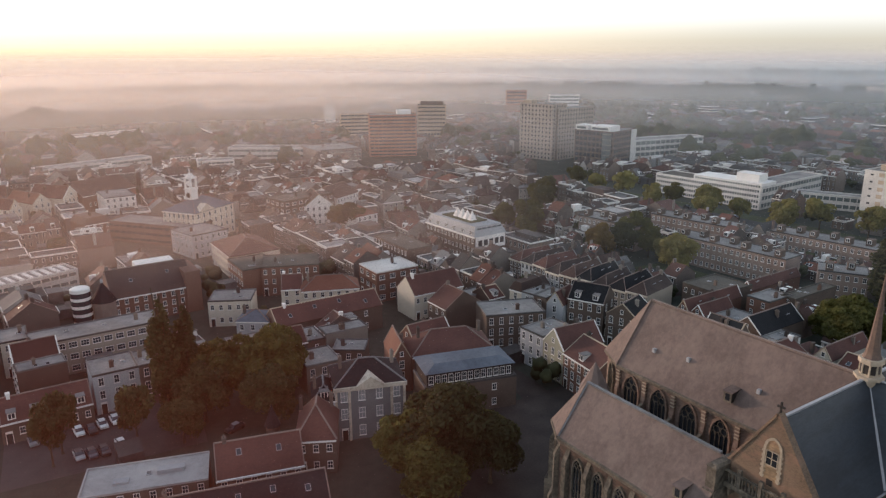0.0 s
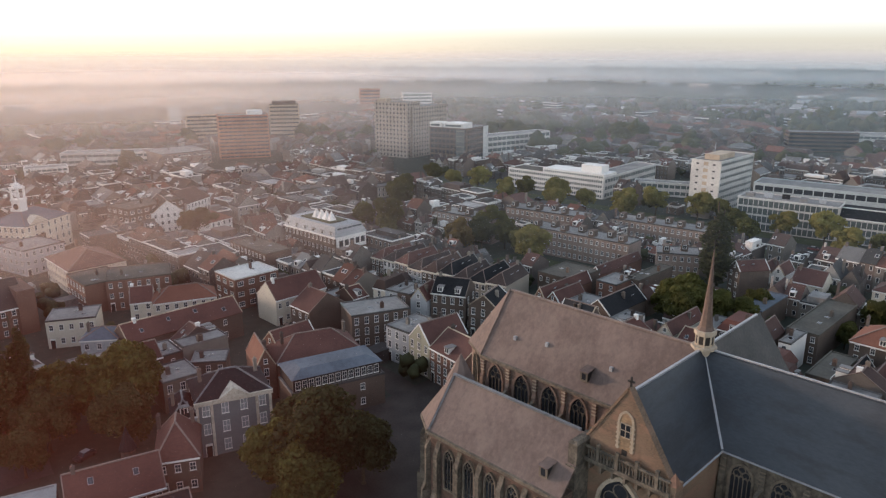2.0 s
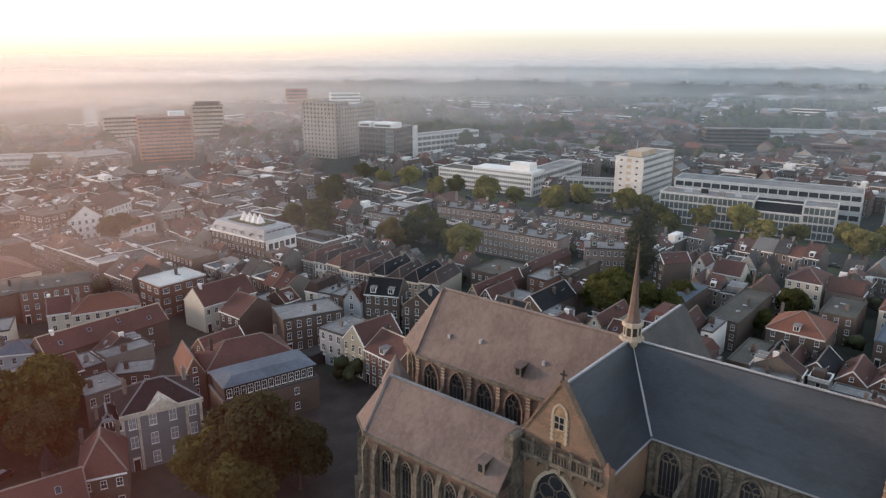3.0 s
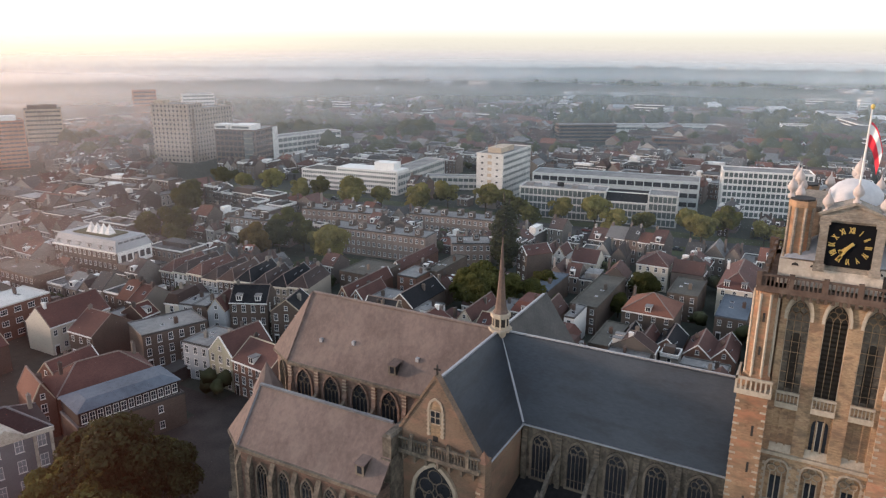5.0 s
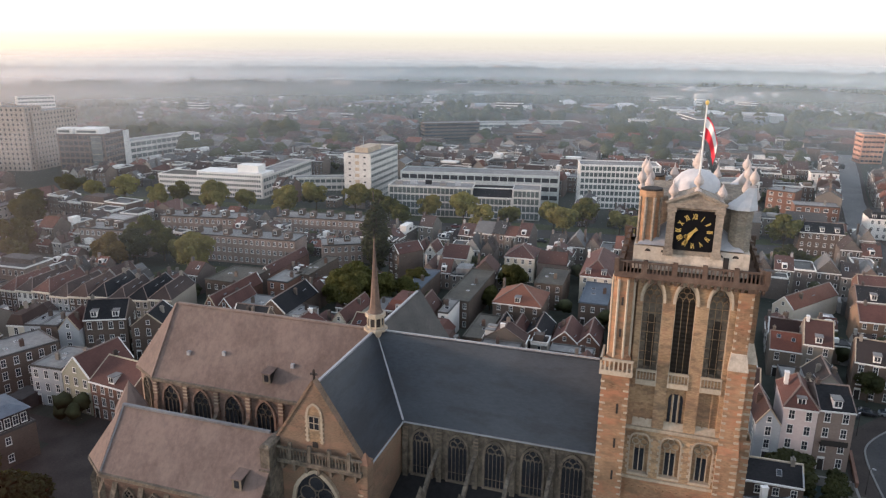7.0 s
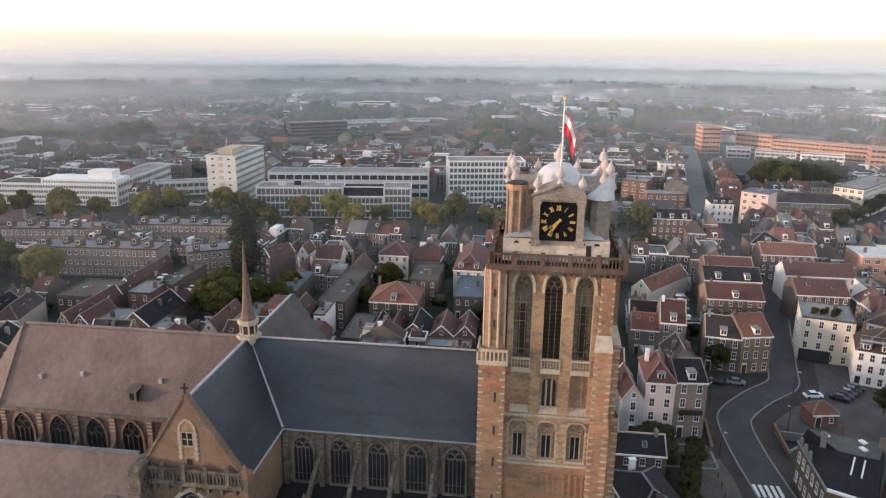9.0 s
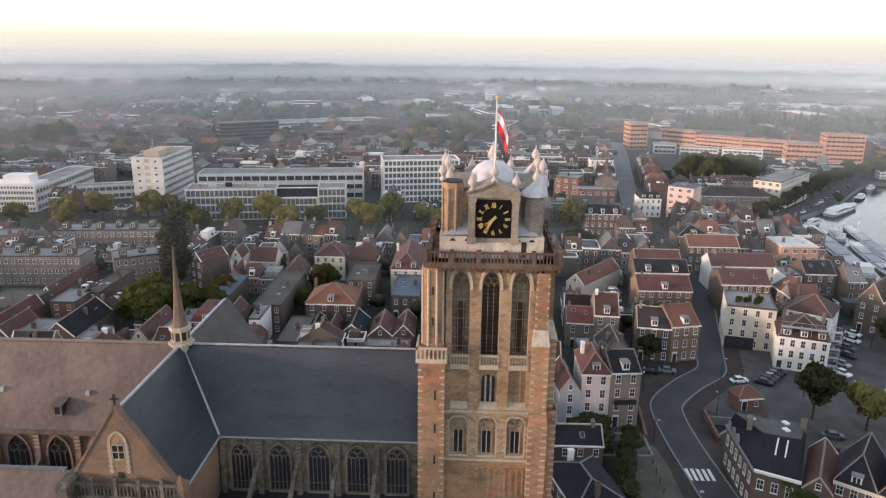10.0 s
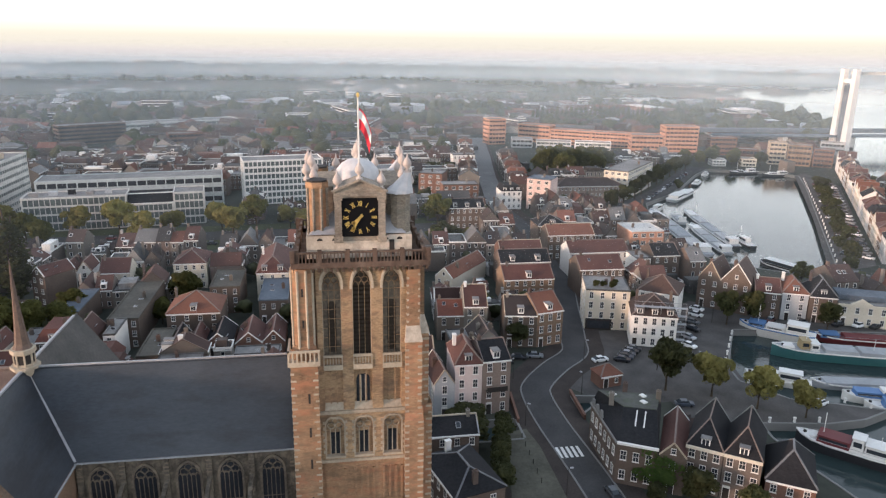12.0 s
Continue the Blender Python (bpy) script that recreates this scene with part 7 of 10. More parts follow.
front((159.6, 23.9), (159.6, 13.5), 5.0, 5.3, style="flat", rh=0, walls=WHITE, tiles=None, windows="mid", seed=128, label="white-fronted low building with a flat roof")
front((212.3, -31.7), (208.5, -36.6), 24.3, 6.0, style="across", rh=3.0, walls=CREAM, tiles=ORANGE_TILE, windows="mid", seed=129, label="cream gable house with an orange tiled roof", skylights=1)
front((199.6, -51.1), (199.6, -66.9), 11.0, 8.0, style="along", rh=3.0, walls=BRICK, tiles=REDTILE, windows="mid", seed=130, label="wide brick house with a brown saddle roof", dormers=1)
front((215.6, -53.6), (215.6, -70.7), 10.0, 8.5, style="along", rh=3.0, walls=DARKBRICK, tiles=DARKTILE, windows="mid", seed=131, label="brick house with a dark brown roof and white chimneys", dormers=2)
front((229.4, -56.9), (229.4, -72.2), 9.0, 8.0, style="along", rh=3.0, walls=REDBRICK, tiles=REDTILE, windows="mid", seed=132, label="brick house with a red tiled roof along the street")
front((203.9, -76.7), (203.9, -91.3), 11.0, 9.0, style="along", rh=3.2, walls=DARKBRICK, tiles=REDTILE, windows="mid", seed=133, label="brick house with a red-brown roof behind the terrace house", skylights=2)
front((224.4, -80.2), (224.4, -101.5), 10.0, 8.5, style="along", rh=3.0, walls=WHITE, tiles=REDTILE, windows="mid", seed=134, label="long white house with a red tiled roof")
front((254.8, -77.8), (254.8, -89.8), 11.0, 10.5, style="hip", rh=3.0, walls=DARKBRICK, tiles=DARKTILE, windows="mid", seed=135, label="tall corner house with a dark hipped roof and dormers", dormers=1)
front((244.4, -78.6), (244.4, -96.5), 10.0, 9.5, style="along", rh=3.0, walls=DARKBRICK, tiles=ORANGE_TILE, windows="mid", seed=136, label="long house with an orange-red roof along the street")
front((247.9, -112.7), (247.9, -125.9), 14.1, 9.0, style="flat", rh=0, walls=ORANGEB, tiles=CONCRETE, windows="wide", seed=137, label="orange brick block with a pale flat roof")
front((212.2, -99.1), (212.2, -104.1), 9.0, 9.5, style="flat", rh=0, walls=WHITE, tiles=None, windows="mid", seed=138, label="tall white rendered house with a flat roof")
front((213.1, -105.3), (213.1, -114.7), 10.0, 10.0, style="along", rh=3.0, walls=DARKBRICK, tiles=DARKTILE, windows="mid", seed=139, label="grey brick gable house with a dark roof", skylights=2)
front((339.5, -111.6), (339.5, -148.0), 14.0, 9.0, style="hip", rh=3.2, walls=ROWBRICK, tiles=DUSKTILE, windows="small", seed=140, chimneys=0, label="long brick hospital wing with a dark hipped roof")
front((330.1, -81.5), (330.1, -91.4), 12.0, 9.0, style="mansard", rh=2.6, walls=WHITE, tiles=DARKTILE, windows="mid", seed=141, label="white corner house with a dark mansard roof", dormers=3)
front((331.3, -94.2), (324.6, -104.0), 12.0, 15.0, style="flat", rh=0, walls=ROSE, tiles=ZINC, windows="wide", seed=142, label="rose apartment tower with a glazed top")
front((355.5, -143.0), (347.0, -153.0), 46.0, 14.5, style="flat", rh=0, walls=CREAM, tiles=None, windows="wide", seed=143, label="white modern apartment block on the quay", sides="r")
front((367.3, -45.4), (362.4, -57.0), 12.0, 12.0, style="flat", rh=0, walls=REDBRICK, tiles=None, windows="wide", seed=144, label="red brick apartment block with flat roof")
front((343.2, -54.6), (343.2, -72.7), 10.0, 10.0, style="flat", rh=0, walls=REDBRICK, tiles=None, windows="wide", seed=145, label="low red brick apartment block")
front((293.5, -49.7), (293.5, -65.3), 10.0, 9.5, style="along", rh=3.0, walls=DARKBRICK, tiles=DARKTILE, windows="mid", seed=146, label="dark brick terrace with white dormers", dormers=3)
front((443.2, -76.6), (443.2, -90.8), 10.0, 10, style="flat", rh=0, walls=WHITE, tiles=None, windows="mid", seed=147, label="white apartment block behind the terrace")
front((64.1, 229.1), (64.1, 213.5), 12.0, 9.1, style="flat", rh=0, walls=REDBRICK, tiles=BROWNFLAT, windows="mid", seed=148, label="brick building with a row of lit studio windows")
front((69.6, 212.3), (86.6, 205.5), 14.0, 9.5, style="flat", rh=0, walls=REDBRICK, tiles=BROWNFLAT, windows="mid", seed=149, label="wide brick block with a brown gravel roof")
front((68.7, 192.5), (74.3, 189.9), 9.0, 8.0, style="along", rh=3.2, walls=CREAM, tiles=REDTILE, windows="mid", seed=150, label="cream house with a red-brown saddle roof")
front((72.5, 186.0), (88.0, 179.7), 9.0, 8.6, style="hip", rh=3.2, walls=CREAM, tiles=ORANGE_TILE, windows="mid", seed=151, label="cream house with a bright orange hipped roof")
front((58.1, 167.5), (89.0, 167.5), 9.0, 7.0, style="along", rh=3.4, walls=DARKBRICK, tiles=REDTILE, windows="mid", seed=152, label="very long low house with a red tiled roof", skylights=4, per=8, trim=False)
front((99.2, 166.8), (116.4, 166.8), 10.0, 7.6, style="along", rh=4.4, walls=CREAM, tiles=REDTILE, windows="mid", seed=153, label="long cream hall with a steep red-brown roof", skylights=0)
front((97.3, 198.2), (97.3, 186.2), 15.0, 9.6, style="flat", rh=0, walls=REDBRICK, tiles=CONCRETE, windows="wide", seed=154, label="flat-roofed brown brick block with white bands", sides="r")
front((100.7, 161.7), (100.7, 152.5), 12.0, 7.5, style="along", rh=4.0, walls=DARKBRICK, tiles=REDTILE, windows="mid", seed=155, label="long house with a red roof and white verge")
front((66.7, 258.2), (66.7, 235.6), 18.0, 8.0, style="hip", rh=4.0, walls=CREAM, tiles=REDTILE, windows="mid", seed=156, label="cream house with a broad red-brown roof")
front((105.8, 308.5), (109.2, 294.2), 27.6, 12.0, style="flat", rh=0, walls=DARKBRICK, tiles=BROWNFLAT, windows="wide", seed=157, label="four-storey red-brown brick corner block", sides="r")
front((47.9, 195.2), (58.6, 189.6), 10.0, 7.5, style="flat", rh=0, walls=CREAM, tiles=None, windows="mid", seed=158, label="pale building with a flat roof and roof lights")
front((50.4, 177.3), (57.5, 172.2), 8.0, 7.0, style="hip", rh=2.0, walls=GREYR, tiles=ZINC, windows="mid", seed=159, label="pale pavilion with a blue-grey zinc roof")
front((64.4, 147.7), (70.9, 143.1), 7.0, 6.0, style="flat", rh=0, walls=DARKBRICK, tiles=None, windows="mid", seed=160, label="low brick house with a mossy flat roof")
front((80.3, 142.4), (80.3, 135.4), 11.0, 8.5, style="across", rh=3.4, walls=REDBRICK, tiles=REDTILE, windows="mid", seed=161, label="brick gable house with a red roof in the lane")
front((119.7, 230.0), (119.7, 205.6), 10.0, 9.0, style="flat", rh=0, walls=DARKBRICK, tiles=BROWNFLAT, windows="mid", seed=162, label="row of brick shop houses with flat roofs")
# narrow houses in a row, hipped to the street, their dark roofs side by side
ROW = [(145.9, 181.5), (146.0, 175.5), (146.2, 169.6), (146.4, 163.5), (146.7, 157.4), (147.7, 151.2), (148.7, 145.6), (149.8, 140.2), (151.0, 133.8), (152.4, 127.2)]
for k, (a, b) in enumerate(zip(ROW, ROW[1:])):
    wl_, tl_ = (DARKBRICK, WHITE, ROWBRICK, GREYR, DARKBRICK, WHITE, DARKBRICK, AGED, AGED)[k], (REDTILE, DUSKTILE, REDTILE, DUSKTILE, BROWNTILE, DARKTILE, DUSKTILE, DARKTILE, DUSKTILE)[k]
    nr = front(a, b, 15.0 + k % 2, 8.0 + 0.4 * (k % 3), style="halfhip", rh=2.9, walls=wl_, tiles=tl_, windows="tall", seed=163 + k, label="narrow town house with a white cornice and parallel dark roof", trim=False, chimneys=0, per=1.7)
    w = between(a, b)[1]
    ridge_caps(nr, w, 15.0 + k % 2, 8.0 + 0.4 * (k % 3), 2.9, "halfhip", RIDGETILE)
    for j in range(2):
        placed("skylight", SKYLIGHT, nr, pose(w * 0.74, 6.5 + 3.6 * j + k % 2, 8.0 + 0.4 * (k % 3) + 2.9 * 0.52 + 0.1, 0, 0, 90) @ pose(0, 0, 0, -math.degrees(math.atan2(2.9, w / 2))))
    placed("chimney", CHIMNEY, nr, pose(w * 0.5, 11.5 + k % 3, 8.0 + 0.4 * (k % 3) + 2.9))
front((122.7, 152.3), (123.6, 148.0), 10.0, 9.5, style="mansard", rh=2.4, walls=CREAM, tiles=None, windows="tall", seed=169, label="narrow town house with tall white windows")
front((123.6, 148.0), (124.6, 143.9), 10.0, 9.5, style="flat", rh=2.4, walls=GREYR, tiles=None, windows="tall", seed=170, label="narrow town house with tall white windows")
front((124.6, 143.9), (125.6, 139.8), 10.0, 9.5, style="flat", rh=2.4, walls=DARKBRICK, tiles=None, windows="tall", seed=171, label="narrow town house with tall white windows")
front((125.7, 139.6), (127.4, 135.0), 9.0, 8.5, style="across", rh=3.4, walls=GREYR, tiles=REDTILE, windows="tall", seed=172, label="narrow pale-gabled town house with a red roof")
front((132.6, 123.8), (135.2, 115.4), 10.0, 9.0, style="across", rh=3.4, walls=DARKBRICK, tiles=DARKTILE, windows="tall", seed=173, label="tall dark brick house with white sash windows")
front((-4.5, 153.9), (12.3, 153.9), 9.0, 4.6, style="along", rh=3.6, walls=DARKBRICK, tiles=REDTILE, windows="mid", seed=174, label="brick terrace with red roof and white dormers", dormers=4)
front((13.1, 156.9), (22.4, 156.9), 10.0, 9.0, style="flat", rh=0, walls=GREYR, tiles=None, windows="tall", seed=175, label="pale grey three-storey house with a flat roof")
front((22.4, 155.9), (27.8, 155.9), 9.0, 9.4, style="flat", rh=0, walls=DARKBRICK, tiles=None, windows="tall", seed=176, label="brown brick house with a flat roof")
front((3.0, 182.7), (34.6, 182.7), 10.0, 9.0, style="flat", rh=0, walls=AGED, tiles=None, windows="wide", seed=177, label="long four-storey buff brick apartment block with flat roof", per=1.6)
front((-2.6, 188.7), (3.3, 188.7), 10.0, 9.0, style="flat", rh=0, walls=CREAM, tiles=None, windows="mid", seed=178, label="cream house with white roof terrace rails")

front((62.4, 267.3), (76.8, 271.3), 16.0, 9.0, style="flat", walls=GREYR, label="pale rendered building with a grey flat roof", windows="mid", seed=201, sides="l")
front((38.2, 370.9), (64.4, 384.5), 23.7, 9.5, style="along", rh=5.5, walls=REDBRICK, tiles=BROWNTILE, label="tall brick hall church with a brown saddle roof", windows="tall", seed=202, sides="l", chimneys=0, storeys=1)
front((45.2, 352.4), (58.7, 352.8), 20.5, 11.0, style="flat", walls=WHITE, label="white rendered house with a stepped flat roof", windows="mid", seed=203, sides="l", chimneys=1)
front((31.6, 313.4), (41.5, 316.2), 14.1, 8.0, style="mansard", rh=2.6, walls=REDBRICK, tiles=BROWNTILE, label="brick house with a brown mansard roof", windows="mid", seed=204)
front((7.9, 359.7), (12.5, 363.6), 17.8, 9.0, style="across", rh=4.0, walls=CREAM, tiles=REDTILE, label="cream gable house with a red tiled roof", windows="mid", seed=205)
front((17.2, 367.7), (24.9, 371.7), 21.4, 9.0, style="across", rh=4.0, walls=CREAM, tiles=ORANGE_TILE, label="cream gable house with an orange tiled roof", windows="mid", seed=206)
front((29.9, 368.7), (37.3, 375.0), 20.8, 10.0, style="across", rh=5.0, walls=CREAM, tiles=REDTILE, label="tall cream gable front with a red roof", windows="mid", seed=207)
front((196.0, 459.3), (230.0, 457.4), 33.3, 9.0, style="flat", walls=ROWBRICK, label="long brown brick block with a pale flat roof", windows="wide", seed=208)
front((118.4, 293.3), (131.0, 290.7), 18.1, 9.0, style="across", rh=5, walls=WHITE, tiles=DARKTILE, label="white-gabled house with a dark steep roof", windows="mid", seed=209, sides="l")
front((137.7, 301.5), (153.6, 310.8), 16.7, 9.0, style="along", rh=4.5, walls=WHITE, tiles=BROWNTILE, label="white house with a steep brown roof", windows="mid", seed=210)
front((130.1, 265.1), (141.3, 268.0), 15.0, 8.0, style="hip", rh=3.6, walls=WHITE, tiles=ORANGE_TILE, label="white house with an orange hipped roof", windows="mid", seed=211)

# ---------- larger buildings ----------
GLAZE = surface("grey_green_glazing", (0.05, 0.065, 0.066), (0.125, 0.15, 0.15), 0.3, 0.5, bump=0.02, spec=0.5)
GREYBEIGE = surface("grey_beige_panel", (0.30, 0.25, 0.21), (0.42, 0.36, 0.31), 0.85, 0.8, bump=0.1)


def block(a, b, d, h, floors, walls, label, band=0.5, bay=3.0, proud=0.0, category="office building", top=None, sides=True, cell=True, ends=None, pier=0.22, glass=None):
    """A flat-roofed block: every floor has its own run of glazing with piers between the panes, on the front and the two ends."""
    m, w = between(a, b)
    ob = thing("office_building", label, category, m=m)
    part("wall", Shape().box(0, w, 0, d, 0, h), walls, ob)
    part("roof", Shape().box(0.3, w - 0.3, 0.3, d - 0.3, h - 0.05, h + 0.06), FLATROOF, ob)
    part("parapet", Shape().box(-0.1, w + 0.1, -0.1, 0.3, h - 0.2, h + 0.5).box(-0.1, w + 0.1, d - 0.3, d + 0.1, h - 0.2, h + 0.5).box(-0.1, 0.3, 0.3, d - 0.3, h - 0.2, h + 0.5).box(w - 0.3, w + 0.1, 0.3, d - 0.3, h - 0.2, h + 0.5), walls, ob)
    step = h / floors
    for side, length, base in (("front", w, Matrix.Identity(4)), ("left", d, pose(0, d, 0, 0, 0, -90)), ("right", d, pose(w, 0, 0, 0, 0, 90))):
        if side != "front" and not sides:
            continue
        n = max(2, round(length / bay))
        for k in range(floors):
            s = Shape()
            z0 = k * step + step * (1 - band) * 0.6
            z1 = z0 + step * band
            if ends and side != "front":      # blank end wall with two small windows and a recessed stair strip
                for x in (length * 0.22, length * 0.78):
                    s.box(x - 0.6, x + 0.6, -0.04, 0.02, z0 + 0.3, z0 + 1.0)
                s.box(length * 0.42, length * 0.58, -0.03, 0.02, z0, z1 + 0.4, 1)
                placed("end_windows", s.mesh("end_windows", PANE, ends), ob, base)
                continue
            s.box(0.5, length - 0.5, -0.03, 0.02, z0, z1)
            if cell:
                for i in range(n + 1):
                    x = 0.5 + (length - 1.0) * i / n
                    s.box(x - pier, x + pier, -0.14, 0.0, z0 - 0.02, z1 + 0.02, 1)
            s.box(0.3, length - 0.3, -0.16, 0.0, z0 - 0.22, z0, 1)
            placed("window_band", s.mesh("window_band", glass or (GLAZE if walls in (WHITE, CONCRETE) else PANE), walls), ob, base)
    if top:
        x0, x1, y0, y1, th, tm = top
        part("penthouse", Shape().box(x0 * w, x1 * w, y0 * d, y1 * d, h, h + th), tm, ob)
    corners = [m @ Vector(p) for p in ((0, 0, 0), (w, 0, 0), (w, d, 0), (0, d, 0))]
    take(min(c.x for c in corners), min(c.y for c in corners), max(c.x for c in corners), max(c.y for c in corners), 4)
    return ob


REDPANEL = surface("red_panel", (0.26, 0.11, 0.07), (0.42, 0.20, 0.13), 0.85, 0.6, bump=0.1)
block((243.0, 470.0), (274.6, 455.0), 18, 30.2, 12, REDPANEL, "tall red-brown office block with banded windows", 0.42, 3.2, top=(0.6, 0.9, 0.3, 0.8, 3, WHITE))
block((262.0, 560.0), (290.0, 548.0), 16, 24, 8, BEIGE, "pale banded office wing", 0.45, 3)
block((289.0, 652.0), (297.0, 647.0), 8, 24, 8, WHITE, "slim white stair tower of an office", 0.3, 3)
block((312.0, 515.0), (332.0, 502.0), 18, 31.5, 10, BEIGE, "beige office tower with a darker roof storey", 0.4, 2.6, top=(0.1, 0.9, 0.2, 0.8, 3, DARKBRICK))
block((334.3, 407.5), (340.2, 379.0), 16, 39.0, 13, GREYBEIGE, "tall grey-beige hotel tower with small windows", 0.45, 3.1, pier=1.0, top=(0.05, 0.3, 0.1, 0.5, 2.4, BEIGE))
block((345.0, 378.5), (384.0, 383.0), 14, 35.6, 12, GREYBEIGE, "tall grey-beige hotel wing with small windows", 0.45, 3.1, pier=1.0)
block((495.0, 628.0), (513.0, 615.0), 16, 33, 9, REDPANEL, "red-brown residential tower far off", 0.4, 3)
block((534.0, 601.0), (560.0, 582.0), 16, 28, 8, WHITE, "white banded office tower far off", 0.5, 3)
bo = block((336.0, 351.5), (343.2, 323.5), 30, 24.7, 7, DARKBRICK, "brown brick office with a white top storey and a glazed corner", 0.66, 3.4, pier=0.3)
for x0, x1, y1 in ((0.2, 9.6, 10), (11.6, 26.0, 13)):
    roof_room = part("roof_room", Shape().box(x0, x1, 0.1, y1, 24.65, 28.2), WHITE, bo, "white rendered top storey")
    part("window_band", Shape().box(x0 + 0.8, x1 - 1.5, 0.04, 0.12, 25.8, 27.2), GLAZE, roof_room)
part("glazed_corner", Shape().box(20.8, 27.2, -0.35, 0.1, 6.5, 24.2), GLAZE, bo, "tall grey-green glass corner")
for z in np.arange(9.5, 24, 3.4):
    part("transom", Shape().box(20.8, 27.2, -0.42, -0.3, z, z + 0.25), GREYBEIGE, bo)
part("end_pier", Shape().box(28.35, 29.2, 23.0, 30.2, 0, 24.9), CONCRETE, bo, "pale end wall")
block((379.0, 337.0), (440.0, 328.0), 14, 15.6, 4, CONCRETE, "long pale office with green glazing", 0.6, 4.5)
wo = block((311.0, 260.0), (315.9, 200.0), 15, 10.2, 4, WHITE, "long white banded office with rows of small windows", 0.5, 1.3, pier=0.17)
up = part("upper_storey", Shape().box(23.0, 60.4, 0.2, 14.0, 10.2, 12.9), WHITE, wo, "white set-back top storey")
part("window_band", Shape().box(23.6, 59.8, 0.14, 0.22, 10.95, 11.95), GLAZE, up)
for k in range(28):
    part("mullion", Shape().box(23.5 + 1.34 * k, 24.0 + 1.34 * k, 0.06, 0.2, 10.9, 12.0), WHITE, up)
part("plant_room", Shape().box(45.0, 57.0, 3.5, 11.5, 12.9, 16.6), WHITE, wo, "white plant room on the roof")
part("roof_edge", Shape().box(0.4, 22.8, 0.5, 14.4, 10.3, 10.42), BROWNFLAT, wo)
block((316.2, 199.5), (378.0, 204.5), 13, 11.0, 3, CONCRETE, "grey office wing on columns", 0.5, 3)
block((340.0, 196.0), (352.0, 168.0), 8, 7.0, 2, CONCRETE, "low linking office wing", 0.5, 3)
sl = block((322.5, 141.6), (361.0, 142.2), 14.4, 25.0, 8, CONCRETE, "white slab apartment block with a blank end wall", 0.42, 2.4, top=(0.15, 0.6, 0.25, 0.75, 2.6, BEIGE), category="apartment building", ends=BEIGE)
part("roof_aerial", Shape().beam((8, 7, 27.6), (8, 7, 33), 0.2).beam((8, 6, 31), (8, 8, 31), 0.12), LEAD, sl)
LOX, LOY = lambda q: 305.0 + 10.8 * q, lambda q: 125.0 - 70.0 * q
lo = block((LOX(0), LOY(0)), (LOX(0.56), LOY(0.56)), 14, 13.8, 4, CONCRETE, "long pale office with a grid of windows", 0.76, 2.1, pier=0.13)
mo = block((LOX(0.562), LOY(0.562)), (LOX(0.82), LOY(0.82)), 13, 9.6, 3, CONCRETE, "middle part of the long office with a dark sloping roof", 0.76, 2.1, pier=0.13, sides=False)
part("sloping_roof", Shape().prism([(0.0, -0.3), (18.2, -0.3), (18.2, 13), (0.0, 13)], 10.0, 13.6, 0, [(0.0, 4.2), (18.2, 4.2), (18.2, 12), (0.0, 12)]), DARKTILE, mo, "dark sloping roof")
part("roof_trim", Shape().box(0.0, 18.2, 3.9, 4.3, 13.5, 13.9).box(0.0, 18.2, -0.5, -0.2, 9.8, 10.3), WHITE, mo)
block((LOX(0.822), LOY(0.822)), (LOX(1), LOY(1)), 14, 13.8, 4, CONCRETE, "end part of the long office with a grid of windows", 0.76, 2.1, pier=0.13)
for k in range(5):
    part("roof_unit", Shape().box(2 + 7.2 * k, 5.4 + 7.0 * k, 5 + k % 3, 8 + k % 2, 13.8, 15.2 + 0.3 * (k % 3)), (FLATROOF, GREYR, DARKTILE)[k % 3], lo)
block((326.0, 127.0), (338.0, 50.0), 16, 17.0, 4, surface("grey_green_sheet", (0.32, 0.35, 0.35), (0.48, 0.51, 0.51), 0.6, 0.8), "long office with a pale green-grey roof storey", 0.5, 4)
block((350.5, 42.0), (358.0, 4.0), 15, 21.4, 7, WHITE, "white office block with a grid of square windows", 0.66, 2.1)
block((358.2, 3.0), (368.0, -42.0), 14, 14.5, 4, CONCRETE, "lower pale office beside the white block", 0.5, 3.5)
for a, b, d, h in (((566, -127), (568, -141.5), 14, 20), ((590, -158), (572, -180), 12, 14), ((571.5, -180.5), (552, -208), 12, 11.5), ((551.5, -208.5), (533, -240), 12, 11.5), ((508, -224), (502, -247), 15, 14), ((501.5, -247.5), (497, -272), 15, 21)):
    block(a, b, d, h, max(4, int(h / 3)), ORANGEB, "long curved orange brick apartment building", 0.4, 3, category="apartment building")
for k, (a, b, d, h) in enumerate((((548, -142), (545, -158), 14, 6.5), ((542, -160), (534, -186), 12, 5.5), ((531, -188), (522, -214), 12, 6.0))):
    block(a, b, d, h, 2, (GREYR, CONCRETE, WHITE)[k], "low pale building in front of the orange flats", 0.5, 3.4)
# harbour head
for k, (a, b, h, mt) in enumerate((((500, -284), (496, -303), 13, REDBRICK), ((472, -290), (466, -302), 8, REDBRICK), ((455, -303), (450, -313), 15, BEIGE), ((449.5, -313.5), (441, -326), 14, BRICK), ((440.5, -327), (433, -337), 12, REDBRICK), ((484, -364), (474, -377), 11, GREYR), ((449, -258), (447, -267), 4, WHITE), ((446, -278), (443, -287), 5, CREAM))):
    block(a, b, 10, h, max(2, int(h / 3)), mt, ("brick harbour building at the head of the dock", "low building at the head of the dock")[h < 9], 0.45, 2.6, category="apartment building")
